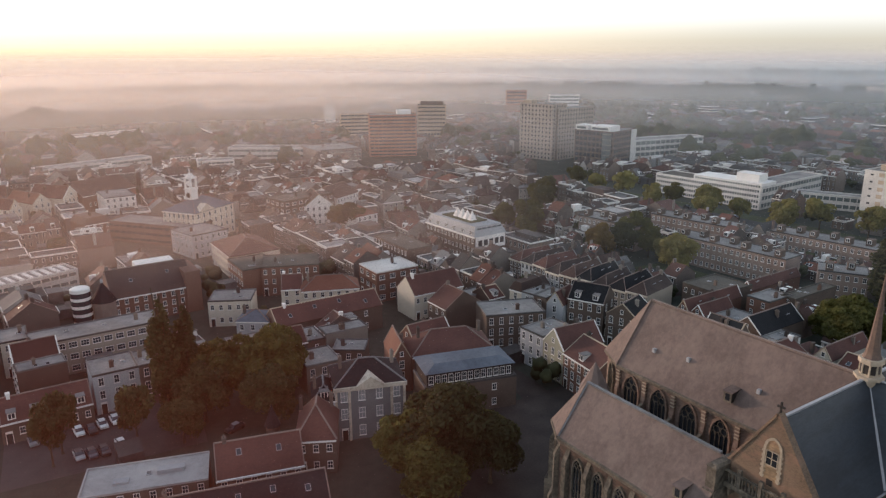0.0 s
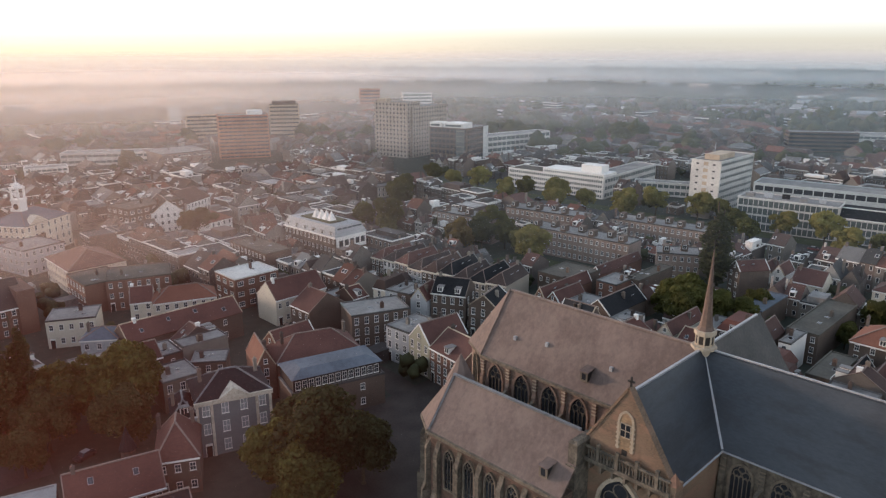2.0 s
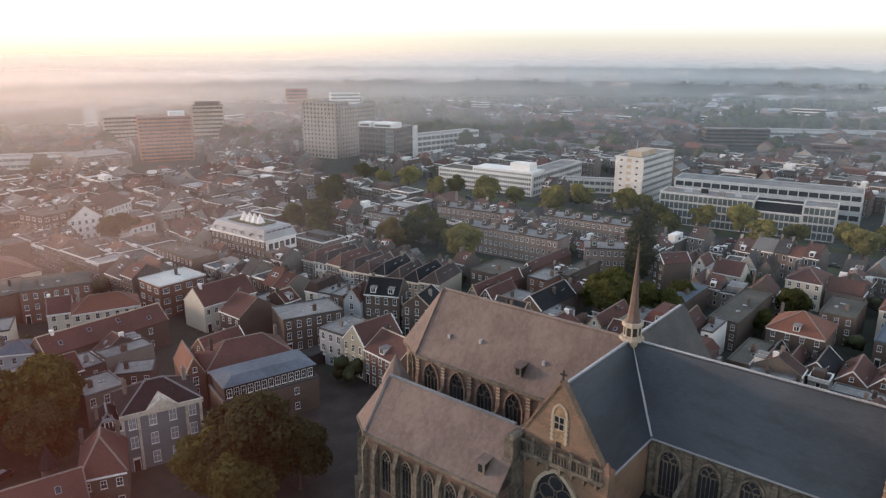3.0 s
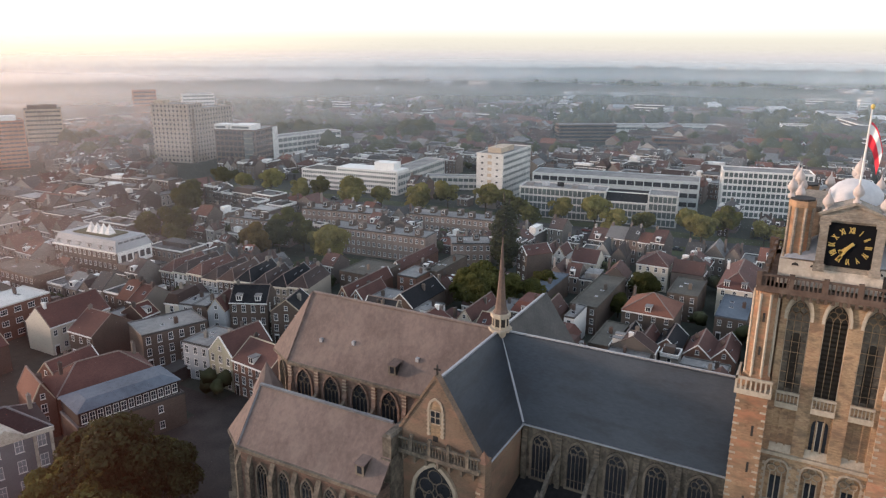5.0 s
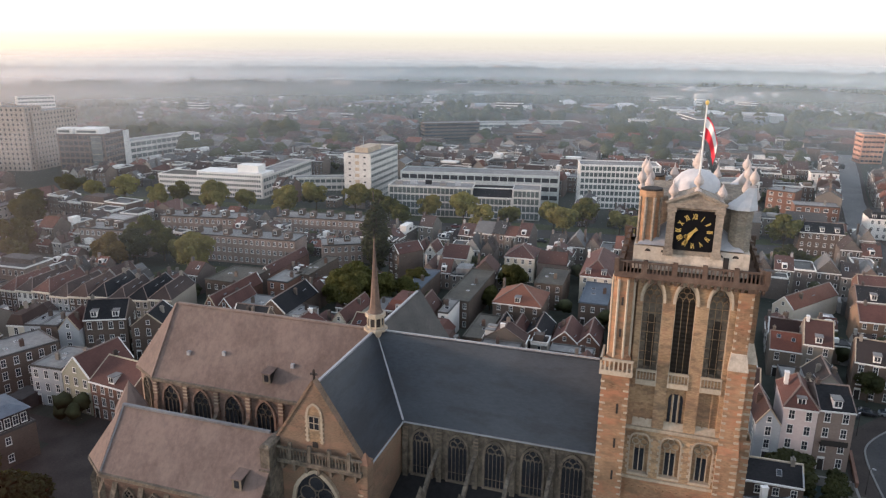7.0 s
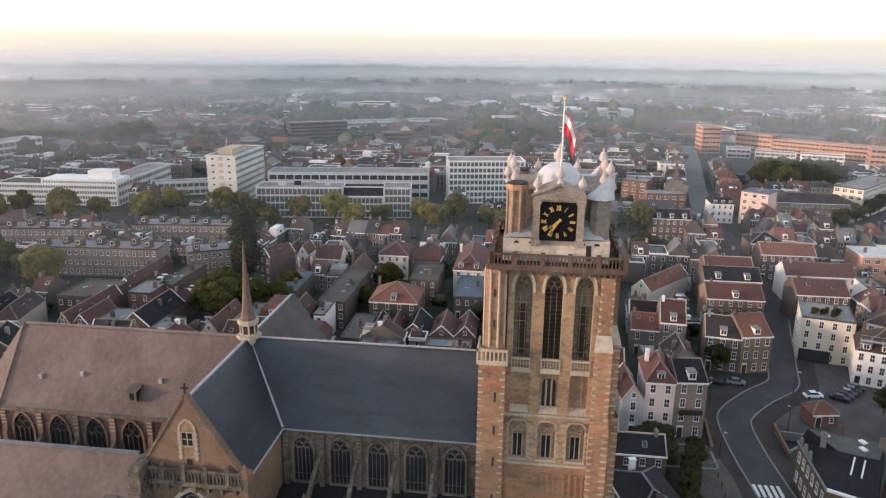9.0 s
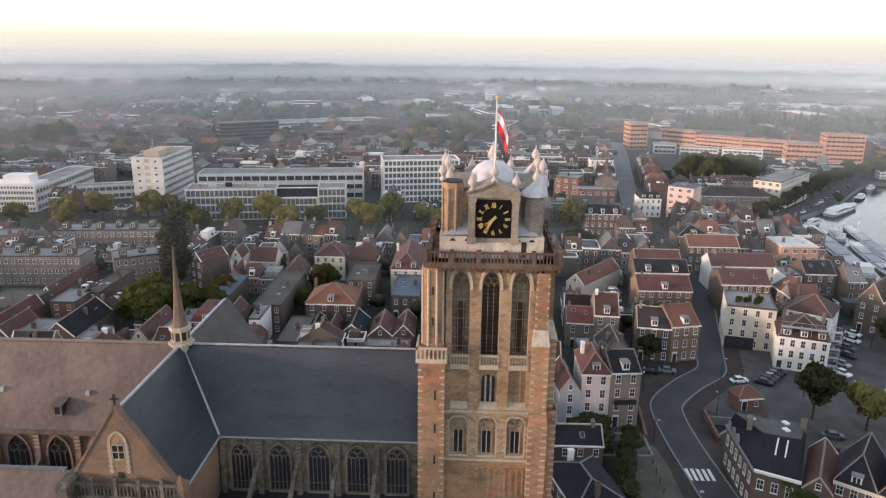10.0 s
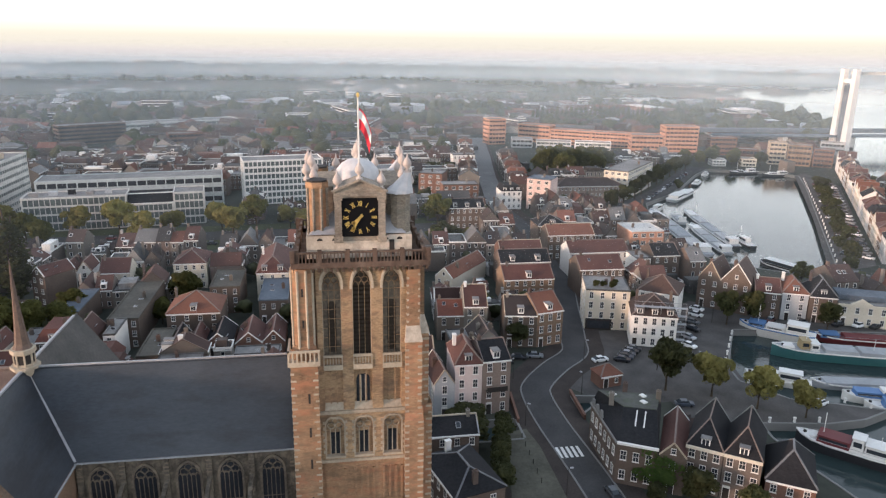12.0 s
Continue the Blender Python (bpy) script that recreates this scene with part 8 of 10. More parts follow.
# light-fronted row along the far quay
qr = random.Random(5)
qa, qb = Vector((430.0, -337.0)), Vector((222.0, -200.6))
qd, qn, run = (qb - qa).normalized(), (qb - qa).length, 0.0
while run < qn - 5:
    w = min(qr.uniform(8, 12.5), qn - run)
    p, q = qa + qd * (run + 0.05), qa + qd * (run + w - 0.05)
    st_ = qr.choice(("along", "along", "across", "mansard", "hip"))
    wl_, wd_ = qr.choice(((WHITE, "white"), (CREAM, "cream"), (GREYR, "pale grey"), (CREAM, "cream"), (BRICK, "brick"), (WHITE, "white")))
    front(tuple(p), tuple(q), qr.uniform(9, 11), qr.uniform(7.5, 10.5), style=st_, rh=qr.uniform(2.6, 3.6), walls=wl_, tiles=qr.choice((REDTILE, REDTILE, ORANGE_TILE, DARKTILE)), windows="mid", seed=int(run) + 300,
          label=wd_ + " quay house with a tiled roof facing the dock", group="dock houses", per=2.8, trim=False)
    run += w
# building with a mansard storey
PALEMETAL = surface("pale_roof_metal", (0.22, 0.235, 0.245), (0.36, 0.375, 0.38), 0.6, 0.6, stretch=(3, 3, 0.5), bump=0.1)
wm = front((145.5, 234.4), (147.0, 203.6), 15, 10.0, style="mansard", rh=3.6, walls=DARKBRICK, tiles=PALEMETAL, label="broad brick building with a pale metal mansard storey", windows="mid", seed=60, chimneys=0, dormers=6)
wl_ = 30.8
part("cornice", Shape().box(-0.4, wl_ + 0.4, -0.45, -0.05, 9.6, 10.2), WHITE, wm)
part("white_wing", Shape().box(wl_ + 0.05, wl_ + 0.35, 0.5, 14.5, 5.0, 10.0), WHITE, wm, "white glazed end wall")
for k in range(5):
    part("glazing", Shape().box(wl_ + 0.36, wl_ + 0.42, 1.6 + k * 2.6, 3.4 + k * 2.6, 6.4, 8.6), PANE, wm)
for k in range(5):
    part("roof_window", Shape().add([(wl_ - 0.15, 2.0 + k * 2.4, 10.5), (wl_ - 0.15, 4.0 + k * 2.4, 10.5), (wl_ - 1.0, 4.0 + k * 2.4, 12.9), (wl_ - 1.0, 2.0 + k * 2.4, 12.9)], [(0, 1, 2, 3)]), PANE, wm)
part("roof_garden", Shape().box(6, 24, 3.5, 11.5, 13.6, 14.0), GRASS, wm, "planted roof terrace")
for k in range(4):
    part("sail", Shape().add([(11 + k * 3.0, 5.0, 14.0), (13.2 + k * 3.0, 5.0, 14.0), (12.1 + k * 3.0, 6.6, 17.6), (11 + k * 3.0, 8.0, 14.0), (13.2 + k * 3.0, 8.0, 14.0)], [(0, 1, 2), (4, 3, 2), (1, 4, 2), (3, 0, 2)]), WHITE, wm, "white pointed roof sail")
# classical hall with a cupola
hall = front((60.0, 303.5), (69.6, 289.5), 24, 12.5, style="hip", rh=4.5, walls=CREAM, tiles=ZINC, label="white classical town hall with a square clock turret", windows="tall", seed=61, chimneys=0, sides="r")
cup = part("clock_turret", Shape().box(6.2, 9.8, 7.2, 10.8, 14.0, 20.5).box(5.9, 10.1, 6.9, 11.1, 20.5, 21.0), WHITE, hall, "square white clock turret")
part("clock_face", Shape().lathe(0, 0, [(1.1, 0), (1.1, 0.1)], 14).moved(pose(8, 7.15, 18.3, 90)), BLACK, cup)
for px in (6.5, 9.5):
    for py in (7.5, 10.5):
        part("lantern_post", Shape().box(px - 0.3, px + 0.3, py - 0.3, py + 0.3, 21.0, 25.0), WHITE, cup)
part("lantern_roof", Shape().box(6.0, 10.0, 7.0, 11.0, 25.0, 25.6).lathe(8, 9, [(1.9, 25.6), (1.3, 26.6), (0.3, 27.4), (0.1, 29.5)], 10), WHITE, cup)
part("pediment", Shape().add([(17.2, 2, 12.5), (17.2, 12, 12.5), (17.2, 7, 15.6), (14.0, 2, 12.5), (14.0, 12, 12.5), (14.0, 7, 15.6)], [(0, 1, 2), (4, 3, 5), (0, 2, 5, 3), (2, 1, 4, 5)]), CREAM, hall, "cream pediment over the side front")
rt = thing("stair_tower", "round white glazed stair tower", "tower", m=pose(17.8, 212.0, 0))
part("drum", Shape().lathe(0, 0, [(2.6, 0), (2.6, 12.5), (2.2, 12.8)], 16), WHITE, rt)
for k in range(5):
    part("window_ring", Shape().lathe(0, 0, [(2.63, 1.0 + k * 2.3), (2.63, 2.4 + k * 2.3)], 16), PANE, rt)
take(14, 208, 22, 216)
ROOFBOX = Shape().box(-1.1, 1.1, 0, 3.0, -0.6, 1.9).box(-0.7, 0.7, -0.06, 0, 0.3, 1.7, 1).box(-0.55, -0.05, -0.09, -0.05, 0.45, 1.55, 2).box(0.05, 0.55, -0.09, -0.05, 0.45, 1.55, 2).mesh("roof_box", DARKBRICK, WHITE, PANE)
# brick flats with white roof boxes
for a, b in (((211.5, 166.5), (214.6, 124.0)), ((212.5, 112.0), (219.5, 100.0)), ((232, 195), (238, 160)), ((246, 150), (251, 108)), ((205, 210), (208, 182))):
    m, w = between(a, b)
    fl = front(a, b, 10, 9.8, style="flat", rh=0, walls=ROWBRICK, tiles=None, label="long brick apartment terrace with white roof boxes", windows="mid", seed=int(w), chimneys=0, per=2.2)
    for k in range(int(w / 6)):
        placed("roof_box", ROOFBOX, fl, pose(3 + k * 6, 1.2 + (k % 2) * 3, 10.4))

# flats and halls of the next quarter
block((573, 201), (600, 160), 14, 14.5, 5, DARKBRICK, "long brown flats with thin white balcony bands", 0.5, 3.2, cell=False, category="apartment building")
block((640, 178), (688, 84), 22, 9, 2, CONCRETE, "long low pale hall with a flat roof", 0.4, 5)
block((560, 120), (568, 96), 12, 10, 3, REDBRICK, "red brick school block with white windows", 0.5, 3)
block((700, 40), (706, 6), 14, 12, 4, CONCRETE, "pale flats behind the trees", 0.5, 3, category="apartment building")
block((975, -24), (978, -36), 10, 22, 7, WHITE, "slim white tower block far off", 0.4, 3, category="apartment building")
block((890, -520), (892, -548), 14, 15, 4, REDPANEL, "red brick riverside works with flat roofs", 0.4, 3.5)
block((893, -550), (895, -570), 14, 11, 3, WHITE, "white riverside works building", 0.4, 3.5)
villas = thing("villa_row", "row of brick houses with white zigzag gables", "houses", m=pose(598, 20, 0, 0, 0, -79))
for k in range(8):
    part("wall", Shape().add([(k * 5, 0, 0), (k * 5 + 5, 0, 0), (k * 5 + 5, 0, 6), (k * 5 + 2.5, 0, 9.5), (k * 5, 0, 6), (k * 5, 9, 0), (k * 5 + 5, 9, 0), (k * 5 + 5, 9, 6), (k * 5 + 2.5, 9, 9.5), (k * 5, 9, 6)], [(0, 1, 2, 3, 4), (9, 8, 7, 6, 5), (1, 6, 7, 2), (5, 0, 4, 9)]), REDBRICK, villas)
    part("roof", Shape().add([(k * 5, 0, 6.1), (k * 5 + 2.5, 0, 9.65), (k * 5 + 5, 0, 6.1), (k * 5, 9, 6.1), (k * 5 + 2.5, 9, 9.65), (k * 5 + 5, 9, 6.1)], [(0, 1, 4, 3), (1, 2, 5, 4)]), REDTILE, villas)
    part("gable_board", Shape().beam((k * 5, -0.1, 6.1), (k * 5 + 2.5, -0.1, 9.6), 0.3, 0.6).beam((k * 5 + 2.5, -0.1, 9.6), (k * 5 + 5, -0.1, 6.1), 0.3, 0.6), WHITE, villas)
take(520, 150, 570, 200, 0), take(555, 94, 585, 122, 0), take(596, -24, 620, 22, 0), take(620, 80, 640, 180, 0)

# pale flat-roofed buildings towards the sun
block((64, 638), (120, 651), 14, 10.5, 3, WHITE, "long white flat-roofed building far off", 0.4, 3.5)
block((152, 518), (223, 470), 16, 8, 2, CONCRETE, "long pale low hall with a flat roof", 0.4, 4)
block((114, 456), (136, 451), 12, 9, 3, WHITE, "white flat-roofed block in the old town", 0.4, 3)
block((30, 489), (98, 511), 14, 7, 2, CONCRETE, "long pale low shop building", 0.4, 4)
block((40, 317), (66, 284), 14, 8.0, 3, DARKBRICK, "broad brown brick block with a flat roof", 0.4, 3.2)
hb = front((25.4, 210.9), (48.6, 211.2), 17, 8.0, style="along", rh=6.2, walls=REDBRICK, tiles=BROWNTILE, label="large brick hall with a steep dark brown roof", windows="mid", seed=61, chimneys=0, skylights=2)
part("penthouse", Shape().box(9, 20, 9.5, 15, 9.0, 14.4), WHITE, hb, "white box on the roof")
for k in range(5):
    part("penthouse_window", Shape().box(10 + k * 2.0, 11.2 + k * 2.0, 9.44, 9.5, 12.4, 13.6), PANE, hb)
part("stair_core", Shape().box(20.5, 25, -0.6, 12, 0, 12.6), REDBRICK, hb, "red-brown brick stair core")
pv = thing("pavilion", "octagonal brick pavilion with a pointed slate roof", "pavilion", m=pose(23.5, 211.7, 0))
part("wall", Shape().prism(octagon(0, 0, 3.2), 0, 8.0), ROWBRICK, pv)
part("roof", Shape().cone(octagon(0, 0, 3.6), 8.0, (0, 0, 13.5)), DARKTILE, pv)
part("hip", Shape().lathe(0, 0, [(0.25, 13.2), (0.4, 13.7), (0.1, 14.4)], 8), LEAD, pv)
sw = block((-6, 249), (22, 258), 10, 5.4, 2, CONCRETE, "low pale terrace with a row of roof lights", 0.4, 3, category="terrace")
for k in range(10):
    part("roof_light", Shape().box(1 + k * 2.8, 2.2 + k * 2.8, 1.5, 8.5, 5.45, 5.9), WHITE, sw)

# lifting bridge: two pairs of white pylons with a span between
bridge = thing("lift_bridge", "tall white lifting bridge over the river", "bridge")
for px, py in ((516, -399), (504, -400), (509, -478), (497, -479)):
    part("pylon", Shape().prism([(px - 3, py - 2.4), (px + 3, py - 2.4), (px + 3, py + 2.4), (px - 3, py + 2.4)], -3, 64, 0, [(px - 2.2, py - 1.8), (px + 2.2, py - 1.8), (px + 2.2, py + 1.8), (px - 2.2, py + 1.8)]), WHITE, bridge, "tapered white pylon")
for a, b in (((516, -399), (504, -400)), ((509, -478), (497, -479))):
    part("crossbeam", Shape().beam((*a, 55), (*b, 55), 3, 3.0), WHITE, bridge)
# grey web, coloured darker to put in the shade of the recess
for (ax, ay), (bx, by) in (((516, -399), (504, -400)), ((509, -478), (497, -479))):
    part("web_panel", Shape().beam((ax, ay, 30), (bx, by, 30), 1.0, 44), ZINC, bridge, "grey panel between the pylon legs")
part("lift_span", Shape().beam((510, -403, 61), (503, -475, 61), 9, 2.2), CONCRETE, bridge)
part("deck", Shape().beam((524, -300, 12), (500, -640, 12), 12, 1.4), ZINC, bridge, "grey bridge deck")
part("rail_bridge", Shape().beam((552, -300, 13), (528, -640, 13), 7, 3.2), ZINC, bridge)
for t in np.linspace(0, 1, 7):
    part("bridge_pier", Shape().box(524 - 24 * t - 4, 524 - 24 * t + 4, -300 - 340 * t - 2, -300 - 340 * t + 2, -4, 11.4), CONCRETE, bridge)

# ---------- the town: blocks of terraced houses ----------
def inside(p, ring):
    x, y = p
    hit, n = False, len(ring)
    for i in range(n):
        (ax, ay), (bx, by) = ring[i], ring[(i + 1) % n]
        if (ay > y) != (by > y) and x < (bx - ax) * (y - ay) / (by - ay) + ax:
            hit = not hit
    return hit


def line_gap(p, line):
    best = 1e9
    for (ax, ay), (bx, by) in zip(line, line[1:]):
        dx, dy = bx - ax, by - ay
        t = max(0, min(1, ((p[0] - ax) * dx + (p[1] - ay) * dy) / (dx * dx + dy * dy + 1e-9)))
        best = min(best, math.hypot(p[0] - ax - t * dx, p[1] - ay - t * dy))
    return best


take(58, -14, 113, 82, 3), take(212, 405, 262, 458, 0), take(300, 330, 334, 400, 0)
take(60, 80, 100, 112, 0)
take(36, 96, 72, 112, 0), take(24, 128, 52, 160, 0)
take(-20, 100, 2, 128, 0), take(-8, 132, 34, 160, 0)
take(92, -60, 130, 0, 0), take(86, -96, 112, -60, 0), take(113, -10, 132, 6, 0)
take(190, 118, 212, 170, 0), take(186, 150, 214, 190, 0), take(178, 200, 196, 240, 0), take(205, 84, 228, 100, 0), take(178, 78, 196, 96, 0), take(120, 268, 136, 284, 0), take(216, 240, 246, 280, 0)
take(126, -73, 142, -54, 0), take(480, -310, 640, -110, 0), take(200, -168, 262, -126, 0), take(264, -60, 309, 340, 0), take(420, -165, 470, -125, 0), take(306, 40, 345, 130, 0), take(320, 130, 392, 200, 0), take(340, -45, 380, 42, 0)
CHOIR_STREET = [(62, 100), (82, 103), (95, 105), (99, 116), (99.5, 135), (97, 160)]
QUAYS = [BASIN, HARBOUR, RIVER, PLAZA, [(176, -84), (198, -112), (166, -166), (160, -150), (168, -108)], [(142, -72), (143, -97), (120, -122), (118, -74)],
         [(335, -160), (300, -122), (322, -128), (352, -150), (420, -204), (452, -244), (452, -292), (430, -290), (436, -247)], [(212, -171), (222, -206), (242, -218), (272, -238), (328, -276), (392, -318), (432, -345), (440, -330), (412, -292), (294, -224)]]


def allowed(points):
    for p in points:
        if line_gap(p, MAIN) < (7.2 if p[0] < 250 else 4.2) or line_gap(p, CHOIR_STREET) < 4.6:
            return False
        for x0, x1, y0, y1 in TAKEN:
            if x0 < p[0] < x1 and y0 < p[1] < y1:
                return False
        for ring in QUAYS:
            if inside(p, ring):
                return False
    return True


def in_view(x, y):
    az = math.degrees(math.atan2(x, y))
    return -5 < az < 135


rng = random.Random(7)
PLOTS, YARDS = [], []   # (distance, pose, w, d, h, style, rh, seed)


def row(x, y, angle, length, depth):
    """Plots along a street front from (x, y) in the direction angle."""
    at = 0.0
    base = rng.uniform(5.6, 8.4)
    while at < length - 4.5:
        w = min(rng.uniform(4.6, 7.6), length - at)
        if length - at - w < 3:
            w = length - at
        a = math.radians(angle)
        px, py = x + at * math.cos(a), y + at * math.sin(a)
        m = pose(px, py, 0, 0, 0, angle)
        h = max(4.5, base + rng.uniform(-1.2, 1.4))
        style = rng.choices(("along", "across", "hip", "mansard", "flat"), (46, 20, 4, 6, 24))[0]
        if (py > 190 and px < 270) or px > 330:          # broader, flat-roofed quarters further out
            style = rng.choices(("along", "across", "hip", "mansard", "flat"), (34, 8, 6, 4, 48))[0]
            w = min(w * rng.choice((1, 1.6, 2.4)), length - at)
        d = depth + rng.uniform(-1.5, 1.5)
        rh = {"along": d * rng.uniform(0.28, 0.4), "across": min(4.2, w * rng.uniform(0.45, 0.7)), "hip": rng.uniform(2.4, 3.4), "mansard": rng.uniform(2.2, 3.0), "flat": 0}[style]
        pts = [m @ Vector(p) for p in ((0, 0, 0), (w, 0, 0), (w, d, 0), (0, d, 0), (w / 2, d / 2, 0), (w / 2, 0, 0), (w / 2, d, 0))]
        if in_view(px, py) and allowed([(p.x, p.y) for p in pts]):
            PLOTS.append((math.hypot(px, py), m, w, d, h, style, rh, rng.randrange(10 ** 6)))
        at += w


def town(x0, x1, y0, y1):
    y = y0
    while y < y1:
        by = rng.uniform(44, 70)
        x = x0 + rng.uniform(-8, 0)
        while x < x1:
            bx = rng.uniform(31, 42)
            tilt = rng.uniform(-5, 5)
            c = (x + bx / 2, y + by / 2)
            put = lambda px, py: tuple(Vector(c) + Matrix.Rotation(radians(tilt), 2) @ (Vector((px, py)) - Vector(c)))
            dep = 10.5
            row(*put(x, y + by), -90 + tilt, by, dep)
            row(*put(x + bx, y), 90 + tilt, by, dep)
            row(*put(x + dep + 1, y), tilt, bx - 2 * dep - 2, 9.0)
            row(*put(x + bx - dep - 1, y + by), 180 + tilt, bx - 2 * dep - 2, 9.0)
            for k in range(9):
                YARDS.append((put(x + bx / 2 + rng.uniform(-4, 4), y + rng.uniform(12, by - 12)), rng.random(), tilt))
            x += bx + rng.uniform(3.5, 6.5)
        y += by + rng.uniform(4, 7)


along = random.Random(77)
STREET_ROWS = []
for (ax, ay), (bx, by) in (((351.3, -75.1), (601.3, -117.1)), ((598.7, -132.9), (348.7, -90.9))):      # closed house fronts on both sides of the long street
    angle, length, at = math.degrees(math.atan2(by - ay, bx - ax)), math.hypot(bx - ax, by - ay), 0.0
    while at < length - 5:
        w, d, h = along.uniform(5.5, 9.5), along.uniform(9, 11), along.uniform(7.5, 11)
        m = pose(ax + (bx - ax) * at / length, ay + (by - ay) * at / length, 0, 0, 0, angle)
        corners = [m @ Vector(q) for q in ((0, 0, 0), (w, 0, 0), (w, d, 0), (0, d, 0))]
        style = along.choice(("along", "along", "across", "mansard", "flat"))
        if allowed([(c.x, c.y) for c in corners]):
            STREET_ROWS.append(([c.x for c in corners], [c.y for c in corners]))
            PLOTS.append((math.hypot(m.translation.x, m.translation.y), m, w - 0.1, d, h, style, {"along": 3.2, "across": 3.4, "mansard": 2.6, "flat": 0}[style], along.randrange(10 ** 6)))
        at += w
for xs, ys in STREET_ROWS:
    take(min(xs), min(ys), max(xs), max(ys), 0.2)
town(100, 640, -420, 640)
town(-40, 98, 100, 640)
PLOTS.sort(key=lambda p: p[0])
NEAR_COUNT = 91
for r, m, w, d, h, style, rh, seed in PLOTS[:NEAR_COUNT]:
    rnd = random.Random(seed)
    house(m, w, d, h, style, rh, seed=seed, sides="b" if r < 180 else "", windows=rnd.choice(("mid", "mid", "tall", "small")), chimneys=rnd.choice((1, 1, 2)), dormers=rnd.choice((0, 0, 1, 1, 2)),
          skylights=rnd.choice((0, 0, 1, 1, 2)), group="town houses", storeys=max(2, round(h / 3.0)))


class Mass:
    """The farther houses, joined by what they are made of."""

    def __init__(self):
        self.walls, self.roofs, self.flat, self.glass, self.frames, self.stacks = (Shape() for _ in range(6))


mass = Mass()


def joined_house(m, w, d, h, style, rh, seed, fine=True):
    rnd = random.Random(seed)
    wall, roof = roof_parts(w, d, h, rh, style)
    mass.walls.add([m @ Vector(p) for p in wall.v], wall.f)
    (mass.flat if style == "flat" else mass.roofs).add([m @ Vector(p) for p in roof.v], roof.f)
    if not fine:
        return
    storeys = max(2, round(h / 3.0))
    step = h / storeys
    n = max(1, int(w / 2.2))
    for k in range(storeys):
        for i in range(n):
            x, z = w * (i + 0.5) / n, k * step + step * 0.28
            for y, sgn in ((0, -1), (d, 1)):
                q = [(x - 0.5, y + 0.05 * sgn, z), (x + 0.5, y + 0.05 * sgn, z), (x + 0.5, y + 0.05 * sgn, z + step * 0.52), (x - 0.5, y + 0.05 * sgn, z + step * 0.52)]
                g = [(x - 0.38, y + 0.06 * sgn, z + 0.1), (x + 0.38, y + 0.06 * sgn, z + 0.1), (x + 0.38, y + 0.06 * sgn, z + step * 0.52 - 0.1), (x - 0.38, y + 0.06 * sgn, z + step * 0.52 - 0.1)]
                order = (0, 1, 2, 3) if sgn < 0 else (3, 2, 1, 0)
                mass.frames.add([m @ Vector(p) for p in q], [order])
                mass.glass.add([m @ Vector(p) for p in g], [order])
    if rnd.random() < 0.75:         # white gutters and cornices
        for y0, y1 in ((-0.28, 0.0), (d, d + 0.28)):
            s = Shape().box(0, w, y0, y1, h - 0.3, h + 0.02)
            mass.frames.add([m @ Vector(p) for p in s.v], s.f)
    if style == "flat" and w > 4:
        if rnd.random() < 0.6:      # pale roof edging
            s = Shape().box(-0.1, w + 0.1, -0.1, 0.2, h + 0.1, h + 0.6).box(-0.1, w + 0.1, d - 0.2, d + 0.1, h + 0.1, h + 0.6).box(-0.1, 0.2, 0.2, d - 0.2, h + 0.1, h + 0.6).box(w - 0.2, w + 0.1, 0.2, d - 0.2, h + 0.1, h + 0.6)
            mass.frames.add([m @ Vector(p) for p in s.v], s.f)
        if rnd.random() < 0.6:      # stair heads and plant boxes
            a, b, e, g = rnd.uniform(0.1, 0.3) * w, rnd.uniform(0.45, 0.85) * w, rnd.uniform(0.15, 0.4) * d, rnd.uniform(0.55, 0.85) * d
            s = Shape().box(a, b, e, g, h, h + rnd.uniform(1.0, 2.6))
            rnd.choice((mass.frames, mass.walls, mass.flat)).add([m @ Vector(p) for p in s.v], s.f)
    if style == "along":            # roof lights
        tilt = math.degrees(math.atan2(rh, d / 2))
        for k in range(rnd.choice((0, 1, 1, 2))):
            x = w * rnd.uniform(0.15, 0.85)
            for y, sgn in ((d * 0.27, 1), (d * 0.73, -1)):
                q = m @ pose(x, y, h + rh * 0.54 + 0.14, sgn * tilt)
                s, g = Shape().box(-0.55, 0.55, -0.7, 0.7, -0.1, 0.04), Shape().box(-0.43, 0.43, -0.58, 0.58, 0.04, 0.06)
                mass.frames.add([q @ Vector(p) for p in s.v], s.f)
                mass.glass.add([q @ Vector(p) for p in g.v], g.f)
    top = h + rh
    for k in range(rnd.choice((1, 1, 2))):
        x = w * (0.12 if k == 0 else 0.88)
        s = Shape().box(x - 0.35, x + 0.35, d / 2 - 0.5, d / 2 + 0.5, h, top + 1.2)
        mass.stacks.add([m @ Vector(p) for p in s.v], s.f)
    if style == "along" and rnd.random() < 0.6:
        x = w / 2
        for y, sgn in ((0.4, -1), (d - 0.4, 1)):
            s = Shape().box(x - 0.8, x + 0.8, min(y, y - sgn * 2), max(y, y - sgn * 2), h + 0.3, h + 1.9)
            mass.frames.add([m @ Vector(p) for p in s.v], s.f)
            g = [(x - 0.6, y + sgn * 0.02, h + 0.6), (x + 0.6, y + sgn * 0.02, h + 0.6), (x + 0.6, y + sgn * 0.02, h + 1.7), (x - 0.6, y + sgn * 0.02, h + 1.7)]
            mass.glass.add([m @ Vector(p) for p in g], [(0, 1, 2, 3) if sgn < 0 else (3, 2, 1, 0)])


